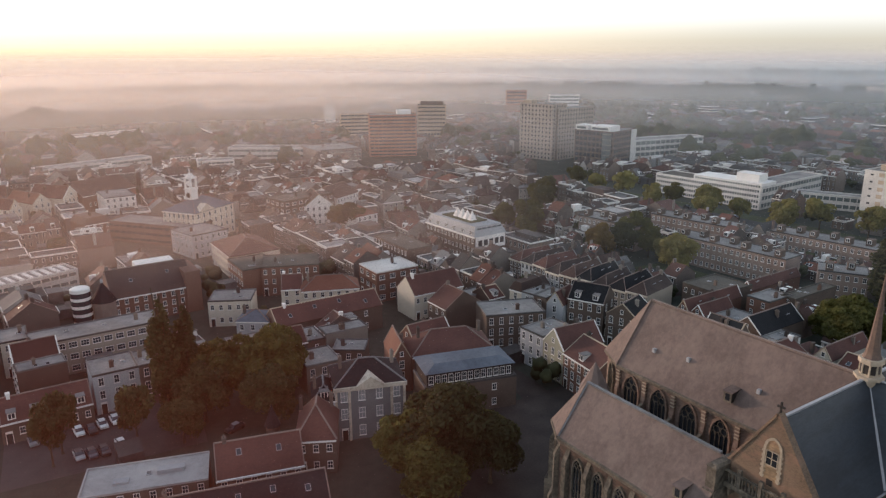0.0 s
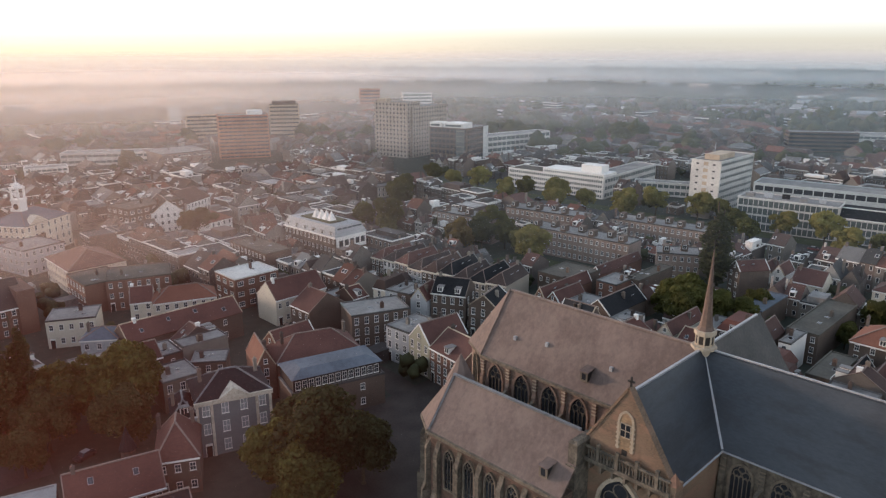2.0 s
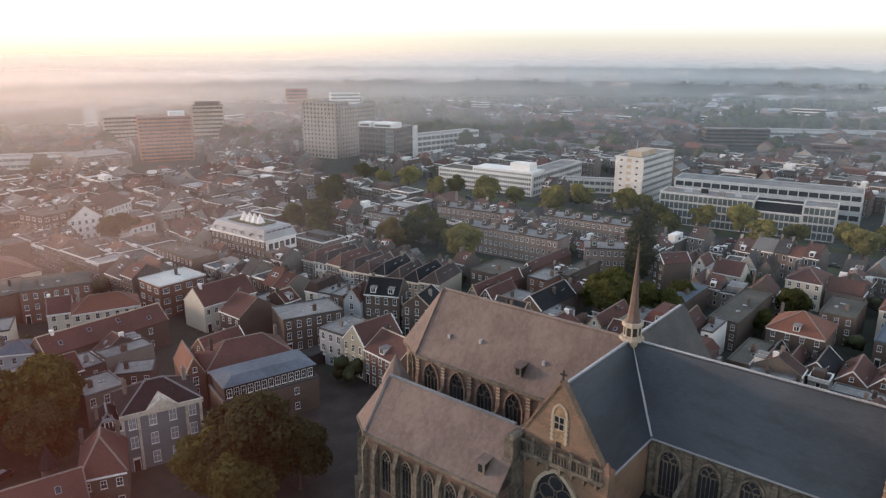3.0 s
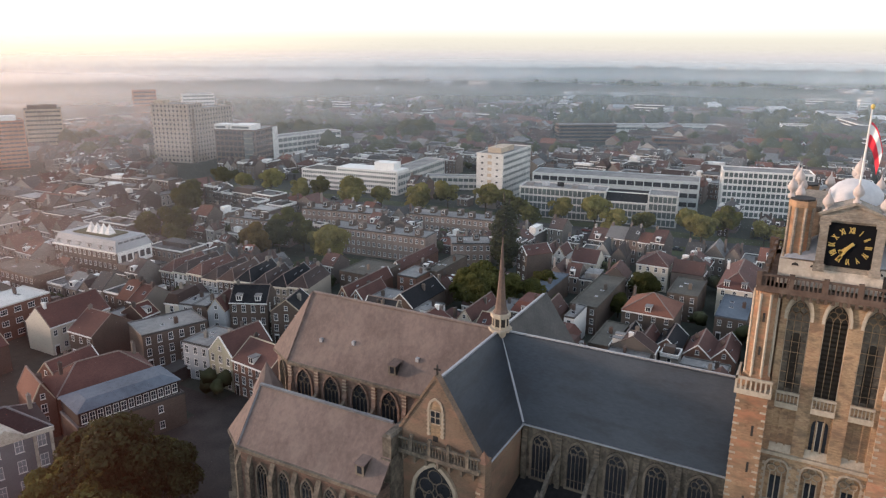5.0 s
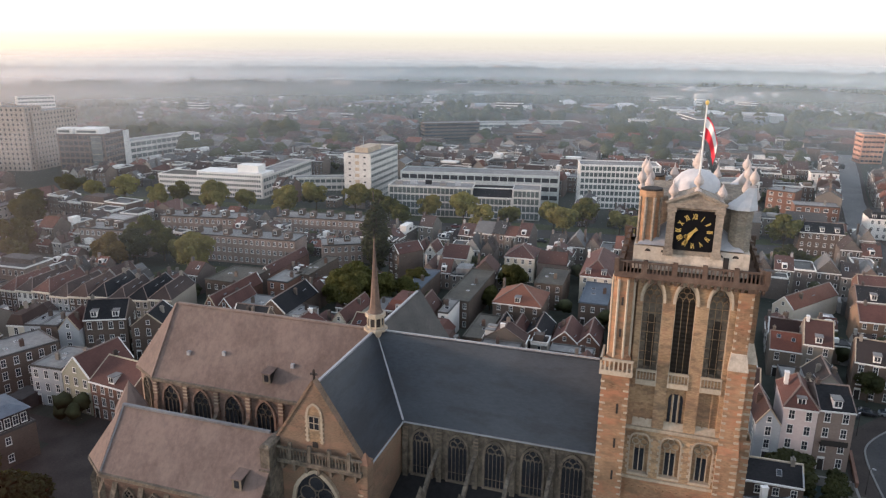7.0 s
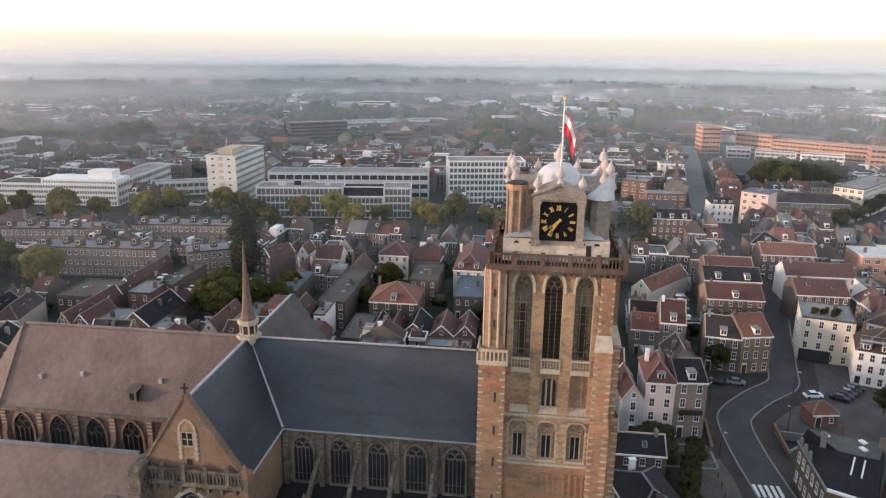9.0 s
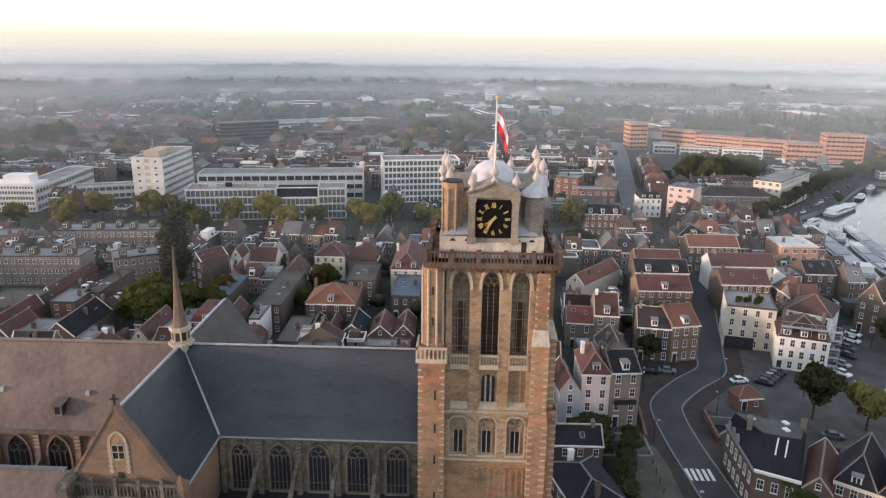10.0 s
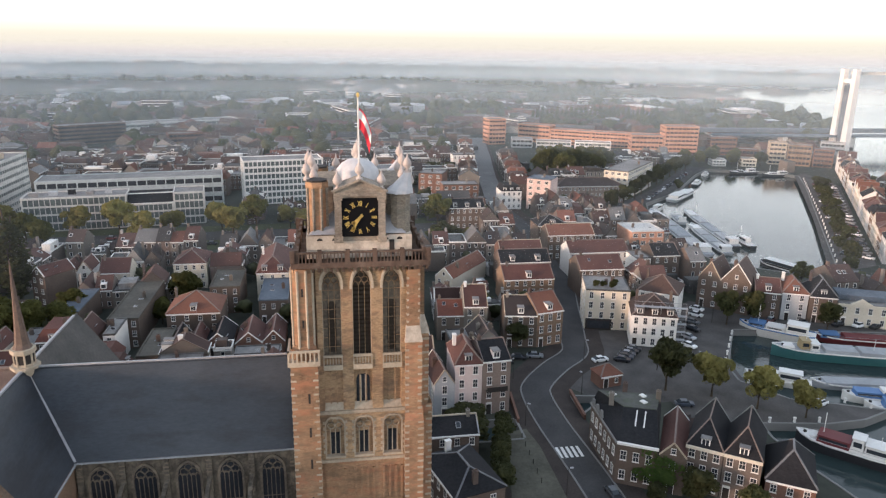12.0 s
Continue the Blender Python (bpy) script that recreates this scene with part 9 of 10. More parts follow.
for r, m, w, d, h, style, rh, seed in PLOTS[NEAR_COUNT:]:
    joined_house(m, w, d, h, style, rh, seed, r < 520)
# low annexes, sheds and small houses fill the gaps behind the street fronts
SPREADS = []
for r, m, w, dd, h, style, rh, seed in PLOTS:
    c = m @ Vector((w / 2, dd / 2, 0))
    SPREADS.append((c.x, c.y, max(w, dd) / 2))
near_spreads = [s for s in SPREADS if math.hypot(s[0], s[1]) < 420]
fill = random.Random(31)
SHRUBS = []
for gx in np.arange(104, 335, 6.5):
    for gy in np.arange(-135, 265, 6.5):
        x, y = gx + fill.uniform(-1, 1), gy + fill.uniform(-1, 1)
        w, dd = fill.uniform(4.2, 6.2), fill.uniform(4.2, 6.2)
        corners = [(x - w / 2, y - dd / 2), (x + w / 2, y - dd / 2), (x + w / 2, y + dd / 2), (x - w / 2, y + dd / 2), (x, y)]
        if not in_view(x, y) or not allowed(corners) or any(abs(x - sx) < 2.6 + sr and abs(y - sy) < 2.6 + sr for sx, sy, sr in near_spreads):
            continue
        if fill.random() < 0.7:
            style = fill.choice(("flat", "flat", "along", "across", "along"))
            joined_house(pose(x - w / 2, y + dd / 2, 0, 0, 0, -90), dd, w, fill.uniform(3.0, 5.8), style, 0 if style == "flat" else fill.uniform(1.6, 2.6), fill.randrange(10 ** 6))
        else:
            SHRUBS.append((x, y))
for (x, y), chance, tilt in YARDS:
    if chance < 0.55 and in_view(x, y) and allowed([(x, y)]):
        m = pose(x, y, 0, 0, 0, tilt + rng.choice((0, 90)))
        s = Shape().box(-2.2, 2.2, -3, 3, 0, rng.uniform(2.8, 4.6))
        mass.flat.add([m @ Vector(p) for p in s.v], s.f)


# ---------- trees ----------
def crown_mesh(name, seed, radius, height, lobes, leaves, size, material, shape="broad"):
    """A crown of many small leaf clumps set on the skins of uneven lobes, with gaps between them. Base at z = 0."""
    r = np.random.RandomState(seed)
    if shape == "poplar":
        t = r.rand(lobes)
        wide = radius * np.clip(np.sin(np.pi * (0.12 + 0.86 * t)) ** 0.7, 0.15, 1)
        a = r.rand(lobes) * 6.283
        c = np.stack([np.cos(a) * wide * 0.45, np.sin(a) * wide * 0.45, t * height], 1)
        lr = wide * (0.45 + 0.25 * r.rand(lobes))
        stretch = np.array([1, 1, 1.9])
    else:
        d = r.normal(size=(lobes, 3))
        d /= np.linalg.norm(d, axis=1)[:, None]
        q = r.rand(lobes) ** 0.45
        c = d * q[:, None] * np.array([radius * 0.78, radius * 0.78, height * 0.38])
        c[:, 2] += height * 0.5
        lr = radius * (0.24 + 0.2 * r.rand(lobes))
        stretch = np.array([1, 1, 0.85])
    pick = r.choice(lobes, leaves, p=lr ** 2 / (lr ** 2).sum())
    d = r.normal(size=(leaves, 3))
    d /= np.linalg.norm(d, axis=1)[:, None]
    d[:, 2] = np.where(r.rand(leaves) < 0.6, np.abs(d[:, 2]), d[:, 2])
    p = c[pick] + d * (lr[pick] * (0.75 + 0.3 * r.rand(leaves)))[:, None] * stretch
    n = d + r.normal(size=(leaves, 3)) * 0.55
    n /= np.linalg.norm(n, axis=1)[:, None]
    t1 = np.cross(n, r.normal(size=(leaves, 3)))
    t1 /= np.linalg.norm(t1, axis=1)[:, None]
    t2 = np.cross(n, t1)
    s = size * (0.6 + 0.8 * r.rand(leaves))[:, None]
    bend = n * s * 0.3
    v = np.stack([p - t1 * s, p + t2 * s * 0.7 - bend, p + t1 * s, p - t2 * s * 0.7 - bend], 1).reshape(-1, 3)
    k = np.arange(leaves)[:, None] * 4
    tris = np.concatenate([k + [0, 1, 2], k + [0, 2, 3]], 1).reshape(-1, 3)
    return arrays(name, v, tris, material)


def trunk_mesh(name, height, radius, reach):
    s = Shape().lathe(0, 0, [(radius * 1.5, 0), (radius, height * 0.08), (radius * 0.75, height * 0.6), (radius * 0.4, height)], 8)
    for k in range(5):
        a = k * 2.4
        s.beam((0, 0, height * (0.5 + 0.08 * k)), (reach * math.cos(a), reach * math.sin(a), height * (0.95 + 0.1 * k)), radius * 0.5)
    return s.mesh(name, BARK)


BROAD = [crown_mesh("crown", 10 + k, 7.6, 15, 44, 11000, 0.44, mt) for k, mt in enumerate((LEAF, LEAF_DARK, LEAF))]
MIDS = [crown_mesh("crown", 20 + k, 4, 7.8, 22, 2400, 0.4, mt) for k, mt in enumerate((LEAF, LEAF_DARK, LEAF_PALE))]
AUTUMN = crown_mesh("crown", 18, 7.2, 13, 38, 9000, 0.44, LEAF_GOLD)
GOLDEN = crown_mesh("crown", 17, 7.2, 14, 40, 9000, 0.44, LEAF_PALE)
POPLAR = crown_mesh("crown", 30, 2.9, 24, 60, 4200, 0.4, LEAF_DARK, "poplar")
T_BROAD, T_MID, T_POPLAR = trunk_mesh("trunk", 8, 0.45, 3.5), trunk_mesh("trunk", 4.2, 0.22, 1.8), trunk_mesh("trunk", 22, 0.4, 0.8)


def tree(x, y, kind, scale=1.0, which=0, label="", tall=1.0, turn=None, wide=1.0):
    turn = (x * 37 + y * 91) % 360 if turn is None else turn
    ob = thing("tree", label or {"gold": "broad tree with yellowing autumn leaves", "autumn": "broad tree with brownish golden autumn leaves", "broad": "large broad-leaved tree with a dense dark green crown", "mid": "leafy street tree with an uneven crown", "poplar": "tall narrow poplar with a dark crown"}[kind], "tree", "trees", pose(x, y, 0, 0, 0, turn))
    ob.scale = (scale * wide, scale * wide, scale * tall)
    crown, trunk, base = {"broad": (BROAD[which % 3], T_BROAD, 2.0), "gold": (GOLDEN, T_BROAD, 2.0), "autumn": (AUTUMN, T_BROAD, 2.0), "mid": (MIDS[which % 3], T_MID, 1.7), "poplar": (POPLAR, T_POPLAR, 2.5)}[kind]
    placed("trunk", trunk, ob, pose(0, 0, 0))
    placed("crown", crown, ob, pose(0, 0, base))
    return ob


tree(63, 95.5, "broad", 1.15, 1), tree(55, 88, "broad", 0.85, 0), tree(69, 90, "broad", 0.8, 1), tree(57, 98, "broad", 0.9, 2), tree(72, 97, "broad", 0.7, 0)
tree(47, 141, "broad", 1.05, 0), tree(38, 146, "broad", 1.0, 2), tree(32, 141, "broad", 0.8, 1), tree(43, 132, "broad", 0.8, 1), tree(52, 147, "broad", 0.85, 0), tree(26, 135, "broad", 0.6, 1)
tree(26, 147.5, "poplar", 1.0, wide=1.1), tree(31, 149, "poplar", 0.9, wide=1.1), tree(28, 152, "poplar", 0.7)
tree(215, 93, "poplar", 1.0, label="tall stout poplar with a dense dark crown", wide=1.85)
tree(192.5, 184, "autumn", 0.85, 0), tree(198, 190, "autumn", 0.7, 0), tree(206, 166, "gold", 0.6, 0)
for x, y in ((3, 140), (5, 144), (18, 139)):
    tree(x, y, "mid", 1.0, 1, tall=1.45)
for k, (x, y) in enumerate(((207, 174), (200, 180), (213, 186), (188, 238), (226, 256), (230, 262), (127, 277), (131, 272), (183, 87), (187, 84), (244, 275), (195, 230), (180, 215))):
    tree(x, y, "broad", 0.72 + 0.1 * (k % 3), k)
for x, y, s in ((186, 79, 0.7), (190, 72, 0.6), (176, 84, 0.7), (182, 92, 0.6), (200, 73, 0.6), (196, 48, 0.45)):
    tree(x, y, "broad", s, 0)
tree(196, 152, "gold", 0.98, 2, "broad tree with yellowing autumn leaves")
for k, (x, y) in enumerate(((284.4, 241), (284, 225), (286, 206), (286, 190), (294, 174), (301, 161), (293, 120), (295.5, 102), (297.5, 86), (296, 65), (300, 46), (301, 32), (302, 18), (303, 4), (283, 258), (282, 275), (281, 292), (300, 140), (272, 230), (275, 200), (276, 165), (280, 110), (284, 75), (288, 40), (290, 10), (292, -20), (296, -45), (310, 133), (304, -8))):
    tree(x, y, "mid", 1.25 + 0.2 * (k % 3), (2, 0, 2, 2, 2)[k % 5], "street tree with thin yellow-green autumn leaves")
for k, (x, y) in enumerate(((211, 44.5), (259, -45), (256, -38), (252, -50), (265, -42))):
    tree(x, y, "broad", 0.65, k)
for k, (x, y) in enumerate(((408, -126), (416, -133), (405, -136), (424, -143), (411, -147), (427, -155), (414, -159), (421, -167), (432, -136))):
    tree(x, y, "broad", 1.1, k)
for x, y, s, w in ((176.2, -111.6, 1.0, 1), (175, -119, 1.0, 1), (166.8, -136.6, 0.9, 1), (139.6, -75.2, 1.25, 1), (135.4, -84.4, 1.15, 2), (128.7, -91.6, 1.0, 2), (123.6, -99.8, 0.9, 2), (203.6, -154, 0.9, 0), (196.5, -163, 0.9, 1)):
    tree(x, y, "mid", s * 0.92, w, "young quay tree with yellow-green leaves", tall=1.22, wide=1.05)
for k in range(19):
    s = k / 18
    tree(372 - s * 156 + (k % 2) * 1.5, -281 + s * 99 - (k % 3) * 1.4, "mid", 0.72 + 0.12 * (k % 3), 1)
for k, (x, y) in enumerate(((346, -154), (358, -163), (371, -173), (384, -184), (396, -194), (408, -204), (420, -214), (431, -226), (330, -141), (318, -130))):
    tree(x + 2, y - 4, "mid", 1.2, 1, "dark green street tree along the quayside")
for k, (x, y) in enumerate(((452, -250), (458, -262), (452, -274), (462, -282), (446, -292), (470, -268), (462, -244), (480, -276))):
    tree(x, y, "broad", 0.62, k)
for k in range(28):
    tree(711.7 - 0.1 * k, -205 - k * 5.1, "poplar", 0.62 + 0.08 * (k * 7 % 3))
for k, (x, y) in enumerate(((816, -526), (808, -530), (800, -536), (811, -520), (803, -528), (820, -533))):
    tree(x, y, "broad", 1.15, k)
tree(122.5, -25.7, "mid", 0.95, 1, "low spreading dark green tree beside the houses", tall=0.95, wide=1.45)
for x, y, s in ((97.3, -60.0, 0.8), (93.0, -67.9, 0.7), (98.6, -53.0, 0.5), (167, -46.5, 0.8), (152, -33, 1.0)):
    tree(x, y - 0.5, "mid", s, 1)
for k in range(9):
    tree(126.5 - k * 2.7, -33.0 + k * 0.62, "mid", 0.5 + 0.06 * (k % 3), 1, "dense dark green shrub beside the street wall")

# ivy over the dark brick house's end
ivy = crown_mesh("ivy", 41, 3.4, 6.0, 14, 1500, 0.22, IVY)
tagged(placed("ivy", ivy, None, pose(102.7, -55.6, 0.4, 0, 0, 61.5) @ Matrix.Diagonal((1.35, 0.34, 1.5, 1))), "green ivy climbing a brick house wall", "ivy", kind="stuff")
for x, y, s in ((3.0, 3.0, 0.3), (5.0, 3.5, 0.26), (7.5, 2.6, 0.3), (8.6, 6.0, 0.24)):
    placed("roof_garden_shrub", MIDS[1], cr, pose(x, y, 11.4) @ Matrix.Diagonal((s, s, s, 1)), "green shrub on the roof terrace")
scaffold = thing("scaffold", "grey tube scaffold with netting beside the white house", "scaffold", m=pose(162.8, -91.2, 0, 0, 0, 73))
for k in range(7):
    for y in (0, 1.2):
        part("pole", Shape().beam((k * 2.2, y, 0.02), (k * 2.2, y, 11.5), 0.09), LEAD, scaffold)
for z in (2.2, 4.4, 6.6, 8.8, 11.0):
    part("walkway", Shape().box(-0.2, 13.4, -0.1, 1.3, z - 0.06, z), DECKGREY, scaffold)
    part("guard_rail", Shape().beam((-0.2, -0.1, z + 1.0), (13.4, -0.1, z + 1.0), 0.07), LEAD, scaffold)

# ---------- cars ----------
CARPAINT = surface("car_paint", (0.92, 0.92, 0.92), (1, 1, 1), 0.3, 2.0, 0.1, bump=0.0, tints=((0.03, 0.03, 0.035), (0.18, 0.19, 0.20), (0.05, 0.06, 0.08), (0.34, 0.35, 0.37), (0.08, 0.02, 0.02), (0.02, 0.02, 0.022), (0.09, 0.10, 0.11)), spec=0.5)
CARWHITE = plain("car_white", (0.78, 0.78, 0.77), 0.3)
TYRE = plain("tyre", (0.02, 0.02, 0.02), 0.9)


def loft(sections):
    """A body through cross-sections of equal point counts."""
    s = Shape()
    n = len(sections[0])
    vs = [p for sec in sections for p in sec]
    fs = [(j * n + k, j * n + (k + 1) % n, (j + 1) * n + (k + 1) % n, (j + 1) * n + k) for j in range(len(sections) - 1) for k in range(n)]
    m = (len(sections) - 1) * n
    return s.add(vs, fs + [tuple(range(n))[::-1], tuple(range(m, m + n))])


def car_section(x, half, low, high):
    return [(x, -half, low), (x, -half, high - 0.12), (x, -half + 0.15, high), (x, half - 0.15, high), (x, half, high - 0.12), (x, half, low)]


CAR_BODY = loft([car_section(x, h, lo, hi) for x, h, lo, hi in ((-2.1, 0.7, 0.4, 0.75), (-2.0, 0.84, 0.28, 0.88), (-1.0, 0.88, 0.25, 0.95), (1.0, 0.88, 0.25, 0.98), (1.9, 0.84, 0.28, 0.95), (2.1, 0.75, 0.4, 0.8))])
CAR_CABIN = loft([car_section(x, h, 0.9, hi) for x, h, hi in ((-1.1, 0.78, 1.02), (-0.5, 0.7, 1.42), (0.9, 0.7, 1.46), (1.75, 0.76, 1.03))]).mesh("cabin", PANE)
CAR_TOP = Shape().box(-0.5, 0.95, -0.62, 0.62, 1.44, 1.49)
CAR_WHEEL = Shape().lathe(0, 0, [(0.2, -0.1), (0.31, -0.09), (0.31, 0.09), (0.2, 0.1)], 12).moved(pose(0, 0, 0, 90)).mesh("wheel", TYRE)
CAR_MESH = {True: (CAR_BODY.mesh("body", CARWHITE), CAR_TOP.mesh("car_roof", CARWHITE)), False: (CAR_BODY.mesh("body", CARPAINT), CAR_TOP.mesh("car_roof", CARPAINT))}


def car(x, y, turn, white=False):
    ob = thing("car", "white parked hatchback car" if white else "parked hatchback car in a muted colour", "car", "parked cars", pose(x, y, 0.06, 0, 0, turn))
    body, top = CAR_MESH[white]
    placed("body", body, ob, pose(0, 0, 0)), placed("cabin", CAR_CABIN, ob, pose(0, 0, 0)), placed("car_roof", top, ob, pose(0, 0, 0))
    for wx in (-1.3, 1.3):
        for wy in (-0.78, 0.78):
            placed("wheel", CAR_WHEEL, ob, pose(wx, wy, 0.31))


for k, (x, y, a, w) in enumerate(((8.7, 150.7, 95, 1), (11, 150, 95, 0), (13.2, 151.2, 95, 1), (15.8, 151.8, 95, 1), (15.1, 140.7, 95, 1), (7.5, 140.9, 95, 0), (9.7, 140.2, 95, 0), (11.9, 140, 95, 0), (29, 139.3, 20, 0), (36, 134.3, 20, 0), (4.5, 150.8, 95, 0), (0.5, 151.5, 95, 0),
                                  (156.6, -65.8, 100, 1), (159, -74.1, 60, 0), (162.1, -77.0, 60, 0), (156, -71.4, 60, 0), (157.5, -72.8, 60, 0), (160.6, -75.6, 60, 0), (167.6, -95.4, 30, 0), (162.2, -92.8, 30, 1), (157.8, -89.6, 30, 0), (173, -99.6, 30, 0), (183.4, -105.9, 40, 1), (188, -108.6, 40, 1), (178, -102, 35, 0),
                                  (128.2, -106.4, -70, 1), (173.8, -133.4, -70, 0), (171.2, -143.4, -70, 0), (169.6, -148.8, -70, 1), (176.5, -125.5, -60, 0), (168, -153, -70, 0), (160.5, -45.5, 80, 0), (161, -50, 80, 0), (158.5, -41.5, 80, 0), (102.6, -47.6, 5, 0), (132, -76, 80, 0))):
    car(x, y, a, bool(w))
for k in range(14):
    t = k / 13
    car(228 + t * 150, -190.5 - t * 94, 32 + 90, k % 3 == 0)
for k in range(22):
    t = k / 21
    car(232 + t * 140, -202.5 - t * 89, 32, k % 5 == 0)
for k in range(12):
    car(346 + k * 6.4, -160 - k * 5.2 - 5, -39, k % 4 == 0)
for k in range(16):
    car(279 + (k % 2) * 12, 20 + k * 13.5, 90, k % 4 == 0)

# ---------- boats ----------
TEAL = plain("boat_teal", (0.04, 0.13, 0.135), 0.5)
MAROON = plain("boat_maroon", (0.14, 0.025, 0.028), 0.6)
BLUE = plain("boat_blue", (0.09, 0.19, 0.38), 0.6)
DECK = surface("deck_grey", (0.24, 0.25, 0.26), (0.40, 0.41, 0.42), 0.7, 0.6, bump=0.1)
HULL = plain("hull_black", (0.03, 0.03, 0.035), 0.5)
YELLOW = plain("boat_yellow", (0.34, 0.26, 0.14), 0.6)


def boat(bow, stern, beam, hull, deck, label, cabins, board=1.6, stripe=None, mast=False):
    """A vessel from bow to stern; cabins: (from, to, height, share of the beam, material) along its length."""
    (ax, ay), (bx, by) = bow, stern
    length = math.hypot(bx - ax, by - ay)
    ob = thing("boat", label, "boat", "moored boats", pose(ax, ay, -1.75, 0, 0, math.degrees(math.atan2(by - ay, bx - ax))))
    secs = []
    for t, k, up in ((0, 0.03, 0.75), (0.06, 0.45, 0.45), (0.16, 0.85, 0.2), (0.3, 1, 0.05), (0.7, 1, 0), (0.92, 0.92, 0.1), (1, 0.7, 0.25)):
        h = beam / 2 * k
        secs.append([(t * length, -h * 0.75, -0.3), (t * length, -h, board + up), (t * length, h, board + up), (t * length, h * 0.75, -0.3)])
    part("hull", loft(secs), hull, ob)
    part("waterline", Shape().prism([(s[0][0], s[0][1] * 1.04) for s in secs] + [(s[3][0], s[3][1] * 1.04) for s in secs[::-1]], 0.0, 0.22), HULL, ob, "dark waterline band")
    part("hatch_rail", Shape().beam((length * 0.15, -beam * 0.4, board + 0.75), (length * 0.95, -beam * 0.4, board + 0.75), 0.06).beam((length * 0.15, beam * 0.4, board + 0.75), (length * 0.95, beam * 0.4, board + 0.75), 0.06), LEAD, ob)
    part("winch", Shape().lathe(length * 0.08, 0, [(0.25, board + 0.3), (0.35, board + 0.5), (0.35, board + 0.9), (0.2, board + 1.0)], 8), DARKWOOD, ob)
    rail = Shape()
    for s, q in zip(secs, secs[1:]):
        for i in (1, 2):
            rail.beam((s[i][0], s[i][1], s[i][2] + 0.08), (q[i][0], q[i][1], q[i][2] + 0.08), 0.18, 0.3)
    part("bulwark", rail, stripe or WHITE, ob)
    part("deck", Shape().add([(s[1][0], s[1][1] * 0.96, s[1][2] + 0.02) for s in secs] + [(s[2][0], s[2][1] * 0.96, s[2][2] + 0.02) for s in secs[::-1]], [tuple(range(2 * len(secs)))]), deck, ob)
    for f0, f1, h, k, mt in cabins:
        x0, x1, w = f0 * length, f1 * length, beam * k / 2
        c = part("cabin", Shape().prism([(x0, -w), (x1, -w), (x1, w), (x0, w)], board, board + h, 0, [(x0 + 0.35, -w * 0.9), (x1 - 0.1, -w * 0.9), (x1 - 0.1, w * 0.9), (x0 + 0.35, w * 0.9)]), mt, ob)
        if h > 0.9:
            for side in (-1, 1):
                part("cabin_window", Shape().box(x0 + 0.5, x1 - 0.4, side * w * 0.96 - 0.05, side * w * 0.96 + 0.05, board + h * 0.42, board + h * 0.78), PANE, c)
            part("cabin_roof", Shape().box(x0 + 0.1, x1 + 0.15, -w * 1.0, w * 1.0, board + h, board + h + 0.1), mt if mt in (YELLOW, MAROON, BLUE) else WHITE, c)
    if mast:
        part("mast", Shape().beam((length * 0.25, 0, board), (length * 0.25, 0, board + 6), 0.14).beam((length * 0.75, 0, board), (length * 0.75, 0, board + 4), 0.1), WHITE, ob)
    return ob


boat((176.0, -115.5), (163.0, -130.5), 5.6, WHITE, WHITE, "white and blue houseboat moored at the quay", ((0.12, 0.34, 1.2, 0.7, BLUE), (0.36, 0.6, 1.0, 0.72, WHITE), (0.62, 0.9, 2.7, 0.78, WHITE)), 2.5, stripe=BLUE, mast=True)
boat((158.8, -114.5), (148.0, -146.0), 6.4, TEAL, DECK, "teal cargo ship with a pale deck and yellow wheelhouse", ((0.07, 0.16, 0.9, 0.5, WHITE), (0.2, 0.27, 2.6, 0.55, YELLOW), (0.27, 0.34, 2.0, 0.62, WHITE), (0.37, 0.62, 0.9, 0.82, DECK), (0.635, 0.95, 0.9, 0.82, DECK)), 2.5, mast=True)
boat((147.0, -99.6), (138.6, -112.0), 4.2, WHITE, WHITE, "white motor cruiser at the quay arm", ((0.2, 0.5, 1.4, 0.7, WHITE), (0.5, 0.85, 2.3, 0.72, WHITE)), 1.4)
boat((140.5, -113.0), (134.5, -139.0), 5, DECK, DECK, "long grey barge with covered hold", ((0.1, 0.8, 0.7, 0.8, DECK), (0.83, 0.95, 2.2, 0.7, WHITE)), 1.2)
boat((133.4, -116.0), (128.0, -131.0), 4.2, WHITE, WHITE, "white and blue motor yacht", ((0.15, 0.7, 1.3, 0.75, BLUE), (0.5, 0.85, 2.0, 0.6, WHITE)), 1.5)
boat((128.6, -118.0), (122.5, -131.0), 4, WHITE, WHITE, "small white and blue cruiser", ((0.25, 0.8, 1.7, 0.7, BLUE),), 1.3)
boat((118.0, -93.6), (103.6, -107.4), 5.2, HULL, WHITE, "black-hulled barge yacht with a red canopy", ((0.12, 0.2, 0.8, 0.5, WHITE), (0.2, 0.5, 1.6, 0.76, MAROON), (0.5, 0.62, 2.9, 0.66, WHITE), (0.62, 0.92, 2.2, 0.76, WHITE)), 2.2, stripe=WHITE, mast=True)
boat((166.2, -132.5), (158.5, -155.0), 5, MAROON, MAROON, "maroon cargo barge with blue covers", ((0.05, 0.25, 1.0, 0.7, BLUE), (0.3, 0.9, 0.8, 0.8, MAROON)), 1.6)
boat((112.0, -110.0), (98.0, -122.0), 4.4, HULL, DECK, "dark barge with a white deckhouse", ((0.3, 0.8, 1.8, 0.7, WHITE),), 1.4)
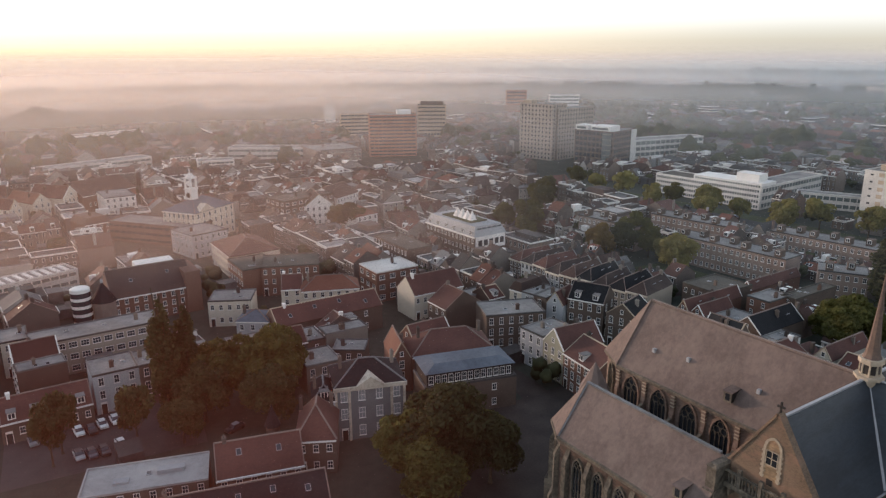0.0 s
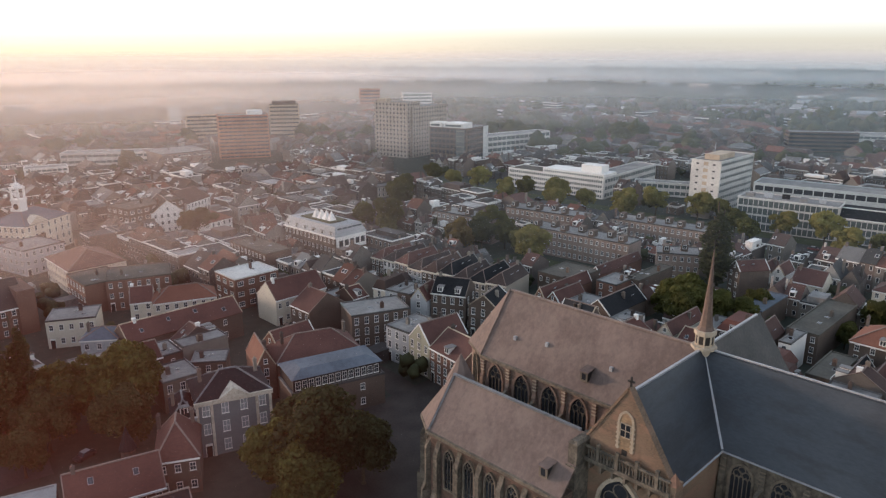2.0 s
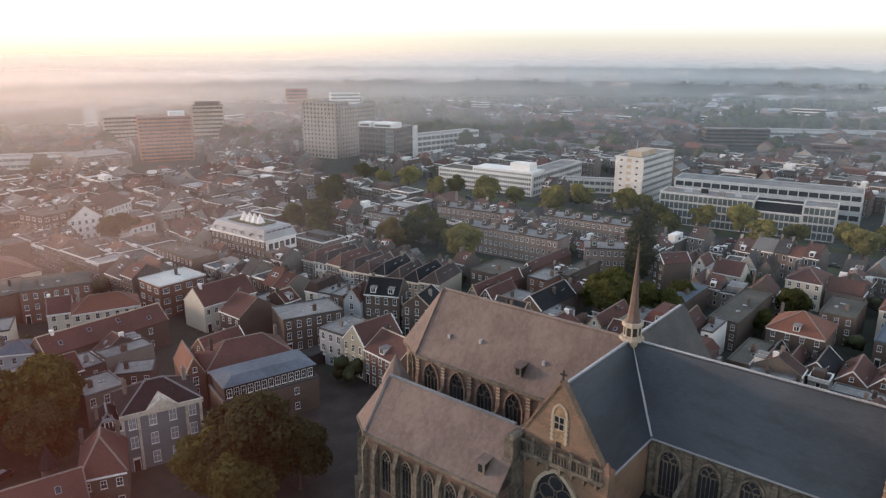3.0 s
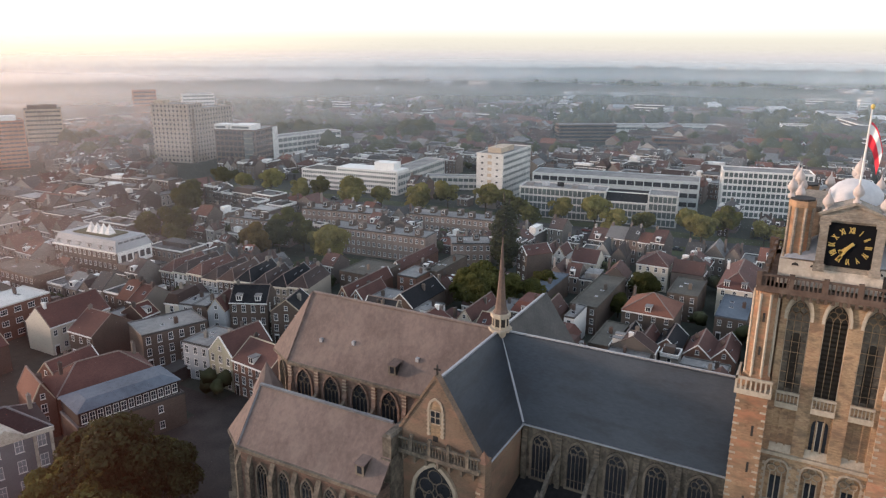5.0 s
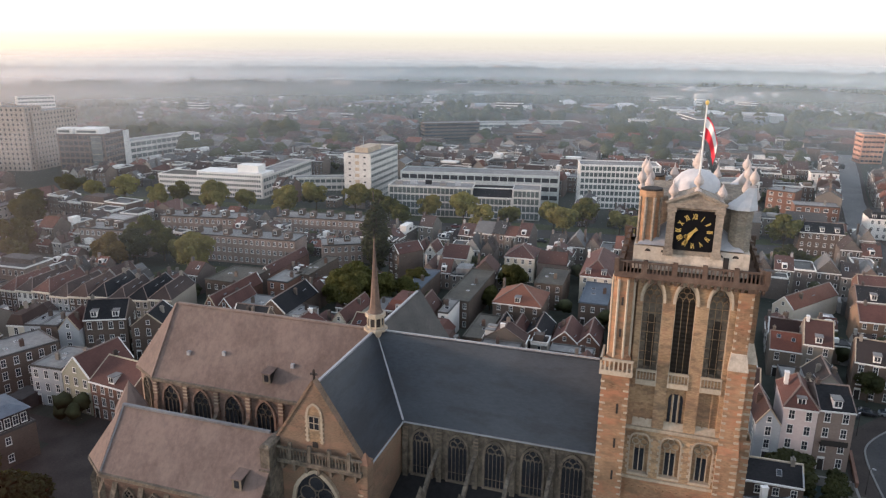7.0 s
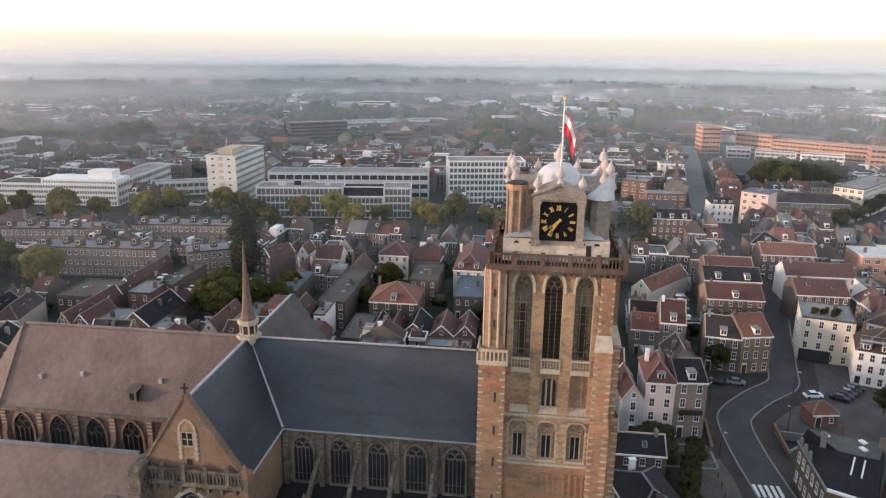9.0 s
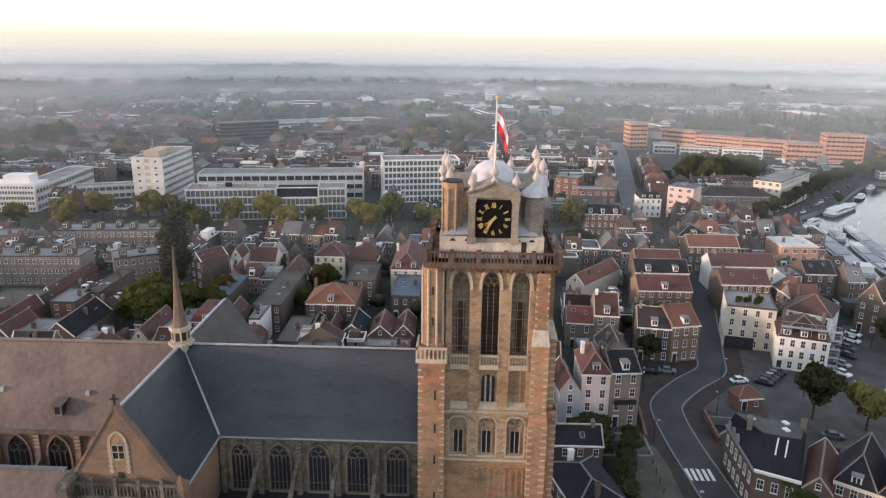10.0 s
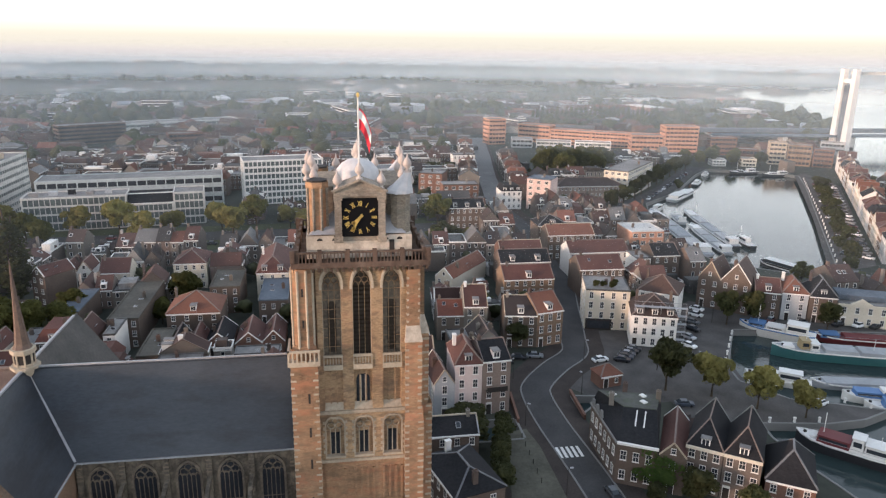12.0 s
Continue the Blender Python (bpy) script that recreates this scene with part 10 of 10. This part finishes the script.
for a, b, w, n, up in (((326, -157), (247, -144.5), 8, DECK, 0.9), ((324, -174), (256, -162), 5.5, HULL, 1.2), ((296, -163), (248, -154), 6, DECK, 0.8), ((316, -164.5), (298, -160), 5, DECK, 1.0)):
    boat(a, b, w, n, DECK, "long grey work barge with pale hatch covers", ((0.06, 0.22, 0.9, 0.75, WHITE), (0.24, 0.42, 0.6, 0.8, LEAD), (0.45, 0.66, 0.6, 0.8, DECK), (0.7, 0.86, 0.8, 0.75, LEAD), (0.88, 0.96, 2.4, 0.7, WHITE)), up, mast=True)
boat((270, -170), (255, -169), 4, HULL, WHITE, "dark tug with a white wheelhouse", ((0.3, 0.7, 2.2, 0.6, WHITE),), 1.3, mast=True)
boat((332, -166), (325, -158), 4, WHITE, WHITE, "small white passenger boat at the quay", ((0.2, 0.8, 1.8, 0.7, WHITE),), 1.0)
boat((400, -222.5), (388, -213), 4, HULL, WHITE, "small dark boat at the quay wall", ((0.3, 0.7, 1.6, 0.6, WHITE),), 1.0)
boat((426, -242), (420, -236), 3.4, WHITE, WHITE, "small white cruiser at the quay wall", ((0.3, 0.8, 1.5, 0.6, WHITE),), 1.0)
boat((236, -160), (221, -166), 5, HULL, HULL, "dark covered barge behind the quay houses", ((0.15, 0.9, 2.0, 0.8, DARKWOOD),), 1.3)
boat((428, -259), (428, -279), 4.6, HULL, WHITE, "old sailing barge at the dock head", ((0.3, 0.45, 1.0, 0.6, DARKWOOD), (0.6, 0.88, 2.0, 0.7, WHITE)), 1.4, mast=True)
boat((418, -276), (417, -295), 4.6, HULL, WHITE, "white-decked barge at the dock head", ((0.2, 0.5, 1.0, 0.6, WHITE), (0.55, 0.85, 1.8, 0.7, WHITE)), 1.4, mast=True)
boat((372, -203), (346, -177.5), 7.5, DECK, WHITE, "long pale river boat at the quay", ((0.12, 0.5, 1.0, 0.8, LEAD), (0.52, 0.9, 1.8, 0.75, WHITE)), 1.2)

# ---------- street furniture ----------
LAMP_POST = Shape().lathe(0, 0, [(0.11, 0), (0.09, 0.6), (0.05, 5.2)], 8).beam((0, 0, 5.2), (0.5, 0, 5.5), 0.07).mesh("post", DARKWOOD)
LAMP_HEAD = Shape().prism([(0.3, -0.18), (1.0, -0.18), (1.0, 0.18), (0.3, 0.18)], 5.42, 5.6, 0, [(0.4, -0.1), (0.9, -0.1), (0.9, 0.1), (0.4, 0.1)]).mesh("lamp_head", LEAD)
for x, y in ((104, -39.5), (128, -38.5), (150, -41.5), (158, -62), (140, -55), (150, -78), (166, -92), (148, -88), (178, -108), (134, -97)):
    ob = thing("street_lamp", "dark slender street lamp with a flat head", "lamp", "street lamps", pose(x, y, 0, 0, 0, (x * 13) % 360))
    placed("post", LAMP_POST, ob, pose(0, 0, 0)), placed("lamp_head", LAMP_HEAD, ob, pose(0, 0, 0))
BOLLARD = Shape().lathe(0, 0, [(0.28, 0), (0.24, 0.9), (0.34, 1.0), (0.34, 1.15), (0.1, 1.3)], 8).mesh("bollard", WHITE)


def bollards(a, b, n):
    for k in range(n):
        t = (k + 0.5) / n
        ob = tagged(placed("bollard", BOLLARD, None, pose(a[0] + (b[0] - a[0]) * t, a[1] + (b[1] - a[1]) * t, 0.1)), "white-topped mooring bollard on the quay", "bollard", "quay bollards")


bollards((226, -184.8), (294, -228), 10), bollards((294, -228), (398, -291), 14), bollards((171, -110.4), (150, -96), 5), bollards((142, -94.6), (124, -119), 6), bollards((121, -104), (123, -88), 3)
post = Shape().lathe(0, 0, [(0.09, 0), (0.08, 0.95), (0.11, 1.0), (0.05, 1.1)], 8).mesh("bollard", DARKWOOD)
for k in range(6):
    tagged(placed("bollard", post, None, pose(123.5 - k * 3.1, -36.6 + k * 0.1, 0.04)), "slim dark street post on the verge", "bollard", "verge posts")
for a, b in (((141.5, -38.6), (129.5, -37.4)), ((141, -52.6), (129, -51.9))):
    tagged(part("parapet", Shape().beam((*a, 0.5), (*b, 0.5), 0.4, 1.0).beam((*a, 1.05), (*b, 1.05), 0.55, 0.14), REDBRICK), "low brick parapet with stone coping beside the street", "wall", kind="structure")
CONT = plain("blue_cabin", (0.06, 0.22, 0.5), 0.6)
cab = thing("site_cabin", "blue site cabin between the houses", "cabin", m=pose(214, -47, 0, 0, 0, 5))
part("body", Shape().box(-3, 3, -1.5, 1.5, 0.1, 3.0), CONT, cab)
part("cabin_roof", Shape().box(-3.1, 3.1, -1.6, 1.6, 3.0, 3.15), LEAD, cab)


# ---------- the far town, woods and sheds out to the horizon ----------
def river_near(x, y):
    return inside((x, y), RIVER) or inside((x, y), HARBOUR) or inside((x, y), BASIN)


far = random.Random(21)
for k in range(2300):
    az, r = radians(far.uniform(-4, 134)), 560 * (2600 / 560) ** far.random()
    x, y = r * math.sin(az), r * math.cos(az)
    if not river_near(x, y) and (r > 640 or allowed([(x, y)])):
        a = far.choice((0, 90, 20, 70)) + far.uniform(-6, 6)
        w = far.uniform(14, 46)
        joined_house(pose(x, y, 0, 0, 0, a), w, far.uniform(8, 11), far.uniform(5, 8.5), far.choice(("along", "along", "along", "flat")), far.uniform(2.5, 4), k, False)
for k in range(170):            # long blocks with pale balcony bands
    az, r = radians(far.uniform(-4, 134)), 620 * (2200 / 620) ** far.random()
    x, y = r * math.sin(az), r * math.cos(az)
    if river_near(x, y) or (r < 760 and not allowed([(x, y), (x + 30, y)])):
        continue
    w, d, storeys = far.uniform(22, 70), far.uniform(9, 13), far.choice((2, 3, 3, 4, 4, 6))
    m = pose(x, y, 0, 0, 0, far.choice((0, 20, -15, 90, 70)) + far.uniform(-5, 5))
    joined_house(m, w, d, storeys * 2.9, "flat", 0.5, k, False)
    for j in range(storeys):
        s = Shape().box(-0.2, w + 0.2, -0.25, d + 0.25, j * 2.9 + 2.1, j * 2.9 + 2.9)
        g = Shape().box(-0.05, w + 0.05, -0.08, d + 0.08, j * 2.9 + 0.8, j * 2.9 + 2.1)
        mass.frames.add([m @ Vector(p) for p in s.v], s.f)
        mass.glass.add([m @ Vector(p) for p in g.v], g.f)
sheds = Shape()
for k in range(1250):
    az, r = radians(far.uniform(-4, 134)), 800 * (3600 / 800) ** far.random()
    if 130 < k < 260:
        az = radians(far.uniform(70, 120))
    x, y = r * math.sin(az), r * math.cos(az)
    if not river_near(x, y) and (r > 1000 or allowed([(x, y)])):
        w, d, h = far.uniform(20, 90), far.uniform(14, 40), far.uniform(6, 13)
        if k > 260:
            w, d, h = far.uniform(8, 28), far.uniform(8, 16), far.uniform(5, 10)
        m = pose(x, y, 0, 0, 0, far.uniform(-20, 20))
        s = Shape().box(0, w, 0, d, 0, h).box(w * 0.2, w * 0.8, d * 0.2, d * 0.8, h, h + 1.2)
        sheds.add([m @ Vector(p) for p in s.v], s.f)
SHED = surface("pale_cladding", (0.7, 0.7, 0.7), (1.0, 1.0, 1.0), 0.7, 0.3, 0.2, "island", bump=0, tints=((0.50, 0.50, 0.5), (0.22, 0.23, 0.25), (0.30, 0.22, 0.18), (0.16, 0.16, 0.17), (0.20, 0.13, 0.11), (0.62, 0.61, 0.6)))
town_far = thing("far_houses", "distant brick houses with tiled roofs and white windows", "houses", kind="stuff")
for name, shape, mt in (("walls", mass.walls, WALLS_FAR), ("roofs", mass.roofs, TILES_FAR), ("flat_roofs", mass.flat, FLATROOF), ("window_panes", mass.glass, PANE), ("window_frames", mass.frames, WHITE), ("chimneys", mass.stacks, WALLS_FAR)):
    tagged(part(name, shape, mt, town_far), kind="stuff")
tagged(part("far_sheds", sheds, SHED), "distant pale sheds and office blocks", "buildings", kind="stuff")


def clumps(name, spots, material, seed, label, fine=2):
    """Many far trees as one object: every tree is a few uneven lumps."""
    bm = bmesh.new()
    bmesh.ops.create_icosphere(bm, subdivisions=fine, radius=1)
    base = np.array([v.co[:] for v in bm.verts])
    tri = np.array([[v.index for v in f.verts] for f in bm.faces])
    bm.free()
    r = np.random.RandomState(seed)
    n, nv = len(spots), len(base)
    spots = np.array(spots)
    lump = 1 + 0.17 * r.normal(size=(n, nv))
    lump = np.clip(lump, 0.65, 1.4)
    v = base[None] * lump[:, :, None] * np.stack([spots[:, 3], spots[:, 3], spots[:, 4]], 1)[:, None, :] + spots[:, None, :3]
    f = tri[None] + (np.arange(n) * nv)[:, None, None]
    return tagged(part(name, arrays(name, v.reshape(-1, 3), f.reshape(-1, 3), material), None), label, "trees", kind="stuff")


spots = []
for (x, y), chance, tilt in YARDS:
    if chance > 0.6 and in_view(x, y) and allowed([(x, y)]):
        for k in range(5):
            h = far.uniform(1.0, 2.0)
            spots.append((x + far.uniform(-2, 2), y + far.uniform(-2, 2), far.uniform(2.0, 5.0), h, h))
for x, y in SHRUBS:
    for k in range(4):
        h = far.uniform(1.0, 1.9)
        spots.append((x + far.uniform(-1.5, 1.5), y + far.uniform(-1.5, 1.5), far.uniform(1.8, 4.2), h, h))
clumps("yard_trees", spots, LEAF_FAR, 3, "dark green trees and shrubs in the back yards")
spots, middle, distant = [], [], []


def plant(x, y, low=3.6, high=8.2):
    d = math.hypot(x, y)
    if d < 900 and far.random() < (0.6 if math.degrees(math.atan2(x, y)) < 45 else 0.3):
        return
    if math.degrees(math.atan2(x, y)) > 99 and d < 640:
        return
    if 470 < d < 2800 and not river_near(x, y) and (d > 700 or allowed([(x, y)])):
        h = far.uniform(low, high)
        if d < 760:
            spots.append((x, y, h * 0.95, h * far.uniform(0.8, 1.2), h * far.uniform(0.9, 1.3)))
            spots.append((x + far.uniform(-4, 4), y + far.uniform(-4, 4), h * 1.1, h * far.uniform(0.5, 0.9), h * far.uniform(0.7, 1.1)))
        elif d < 1500:
            for k in range(2):
                middle.append((x + far.uniform(-5, 5), y + far.uniform(-5, 5), h * far.uniform(0.8, 1.2), h * far.uniform(0.6, 1.0), h * far.uniform(0.7, 1.2)))
        else:
            distant.append((x, y, h * 0.9, h * far.uniform(0.9, 1.7), h * far.uniform(0.8, 1.3)))


for k in range(240):            # belts of trees, mostly across the view
    az, r = radians(far.uniform(-4, 134)), 500 * (3400 / 500) ** far.random()
    length, deep = far.uniform(30, 130) * (0.6 + r / 1500), far.uniform(7, 26) * (0.6 + r / 1000)
    slant = far.uniform(-0.9, 0.9)
    for j in range(int(length / (5.5 if r < 1500 else 12) * 1.15)):
        u, v = far.uniform(-length / 2, length / 2), far.gauss(0, deep)
        rr = r + v + slant * u
        plant(rr * math.sin(az) + u * math.cos(az), rr * math.cos(az) - u * math.sin(az))
for az0, az1, r0, r1, n in ((97, 112, 1150, 2400, 1500), (62, 93, 940, 1150, 240), (40, 64, 900, 1250, 420), (20, 48, 1000, 1500, 500), (70, 100, 1300, 1700, 600), (44, 60, 560, 640, 120), (88, 100, 660, 720, 60), (-4, 8, 520, 640, 50)):    # woods
    for k in range(n):
        az, r = radians(far.uniform(az0, az1)), far.uniform(r0, r1)
        if math.sin(az * 37 + r / 90) + math.sin(r / 45 + az * 23) > 0.1:
            plant(r * math.sin(az), r * math.cos(az), 5, 9)
for k in range(5200):
    az, r = radians(far.uniform(-4, 134)), 480 * (3300 / 480) ** (far.random() ** 0.8)
    plant(r * math.sin(az), r * math.cos(az), 2.8, 6.5)
for k in range(110):
    u, v = far.uniform(-1, 1), far.uniform(-1, 1)
    h = far.uniform(3.5, 6)
    if u * u + v * v < 1:
        spots.append((55.2 + u * 23, 816.1 + v * 16, 4 + 15 * math.sqrt(1 - u * u - v * v) * far.uniform(0.6, 1), h, h))
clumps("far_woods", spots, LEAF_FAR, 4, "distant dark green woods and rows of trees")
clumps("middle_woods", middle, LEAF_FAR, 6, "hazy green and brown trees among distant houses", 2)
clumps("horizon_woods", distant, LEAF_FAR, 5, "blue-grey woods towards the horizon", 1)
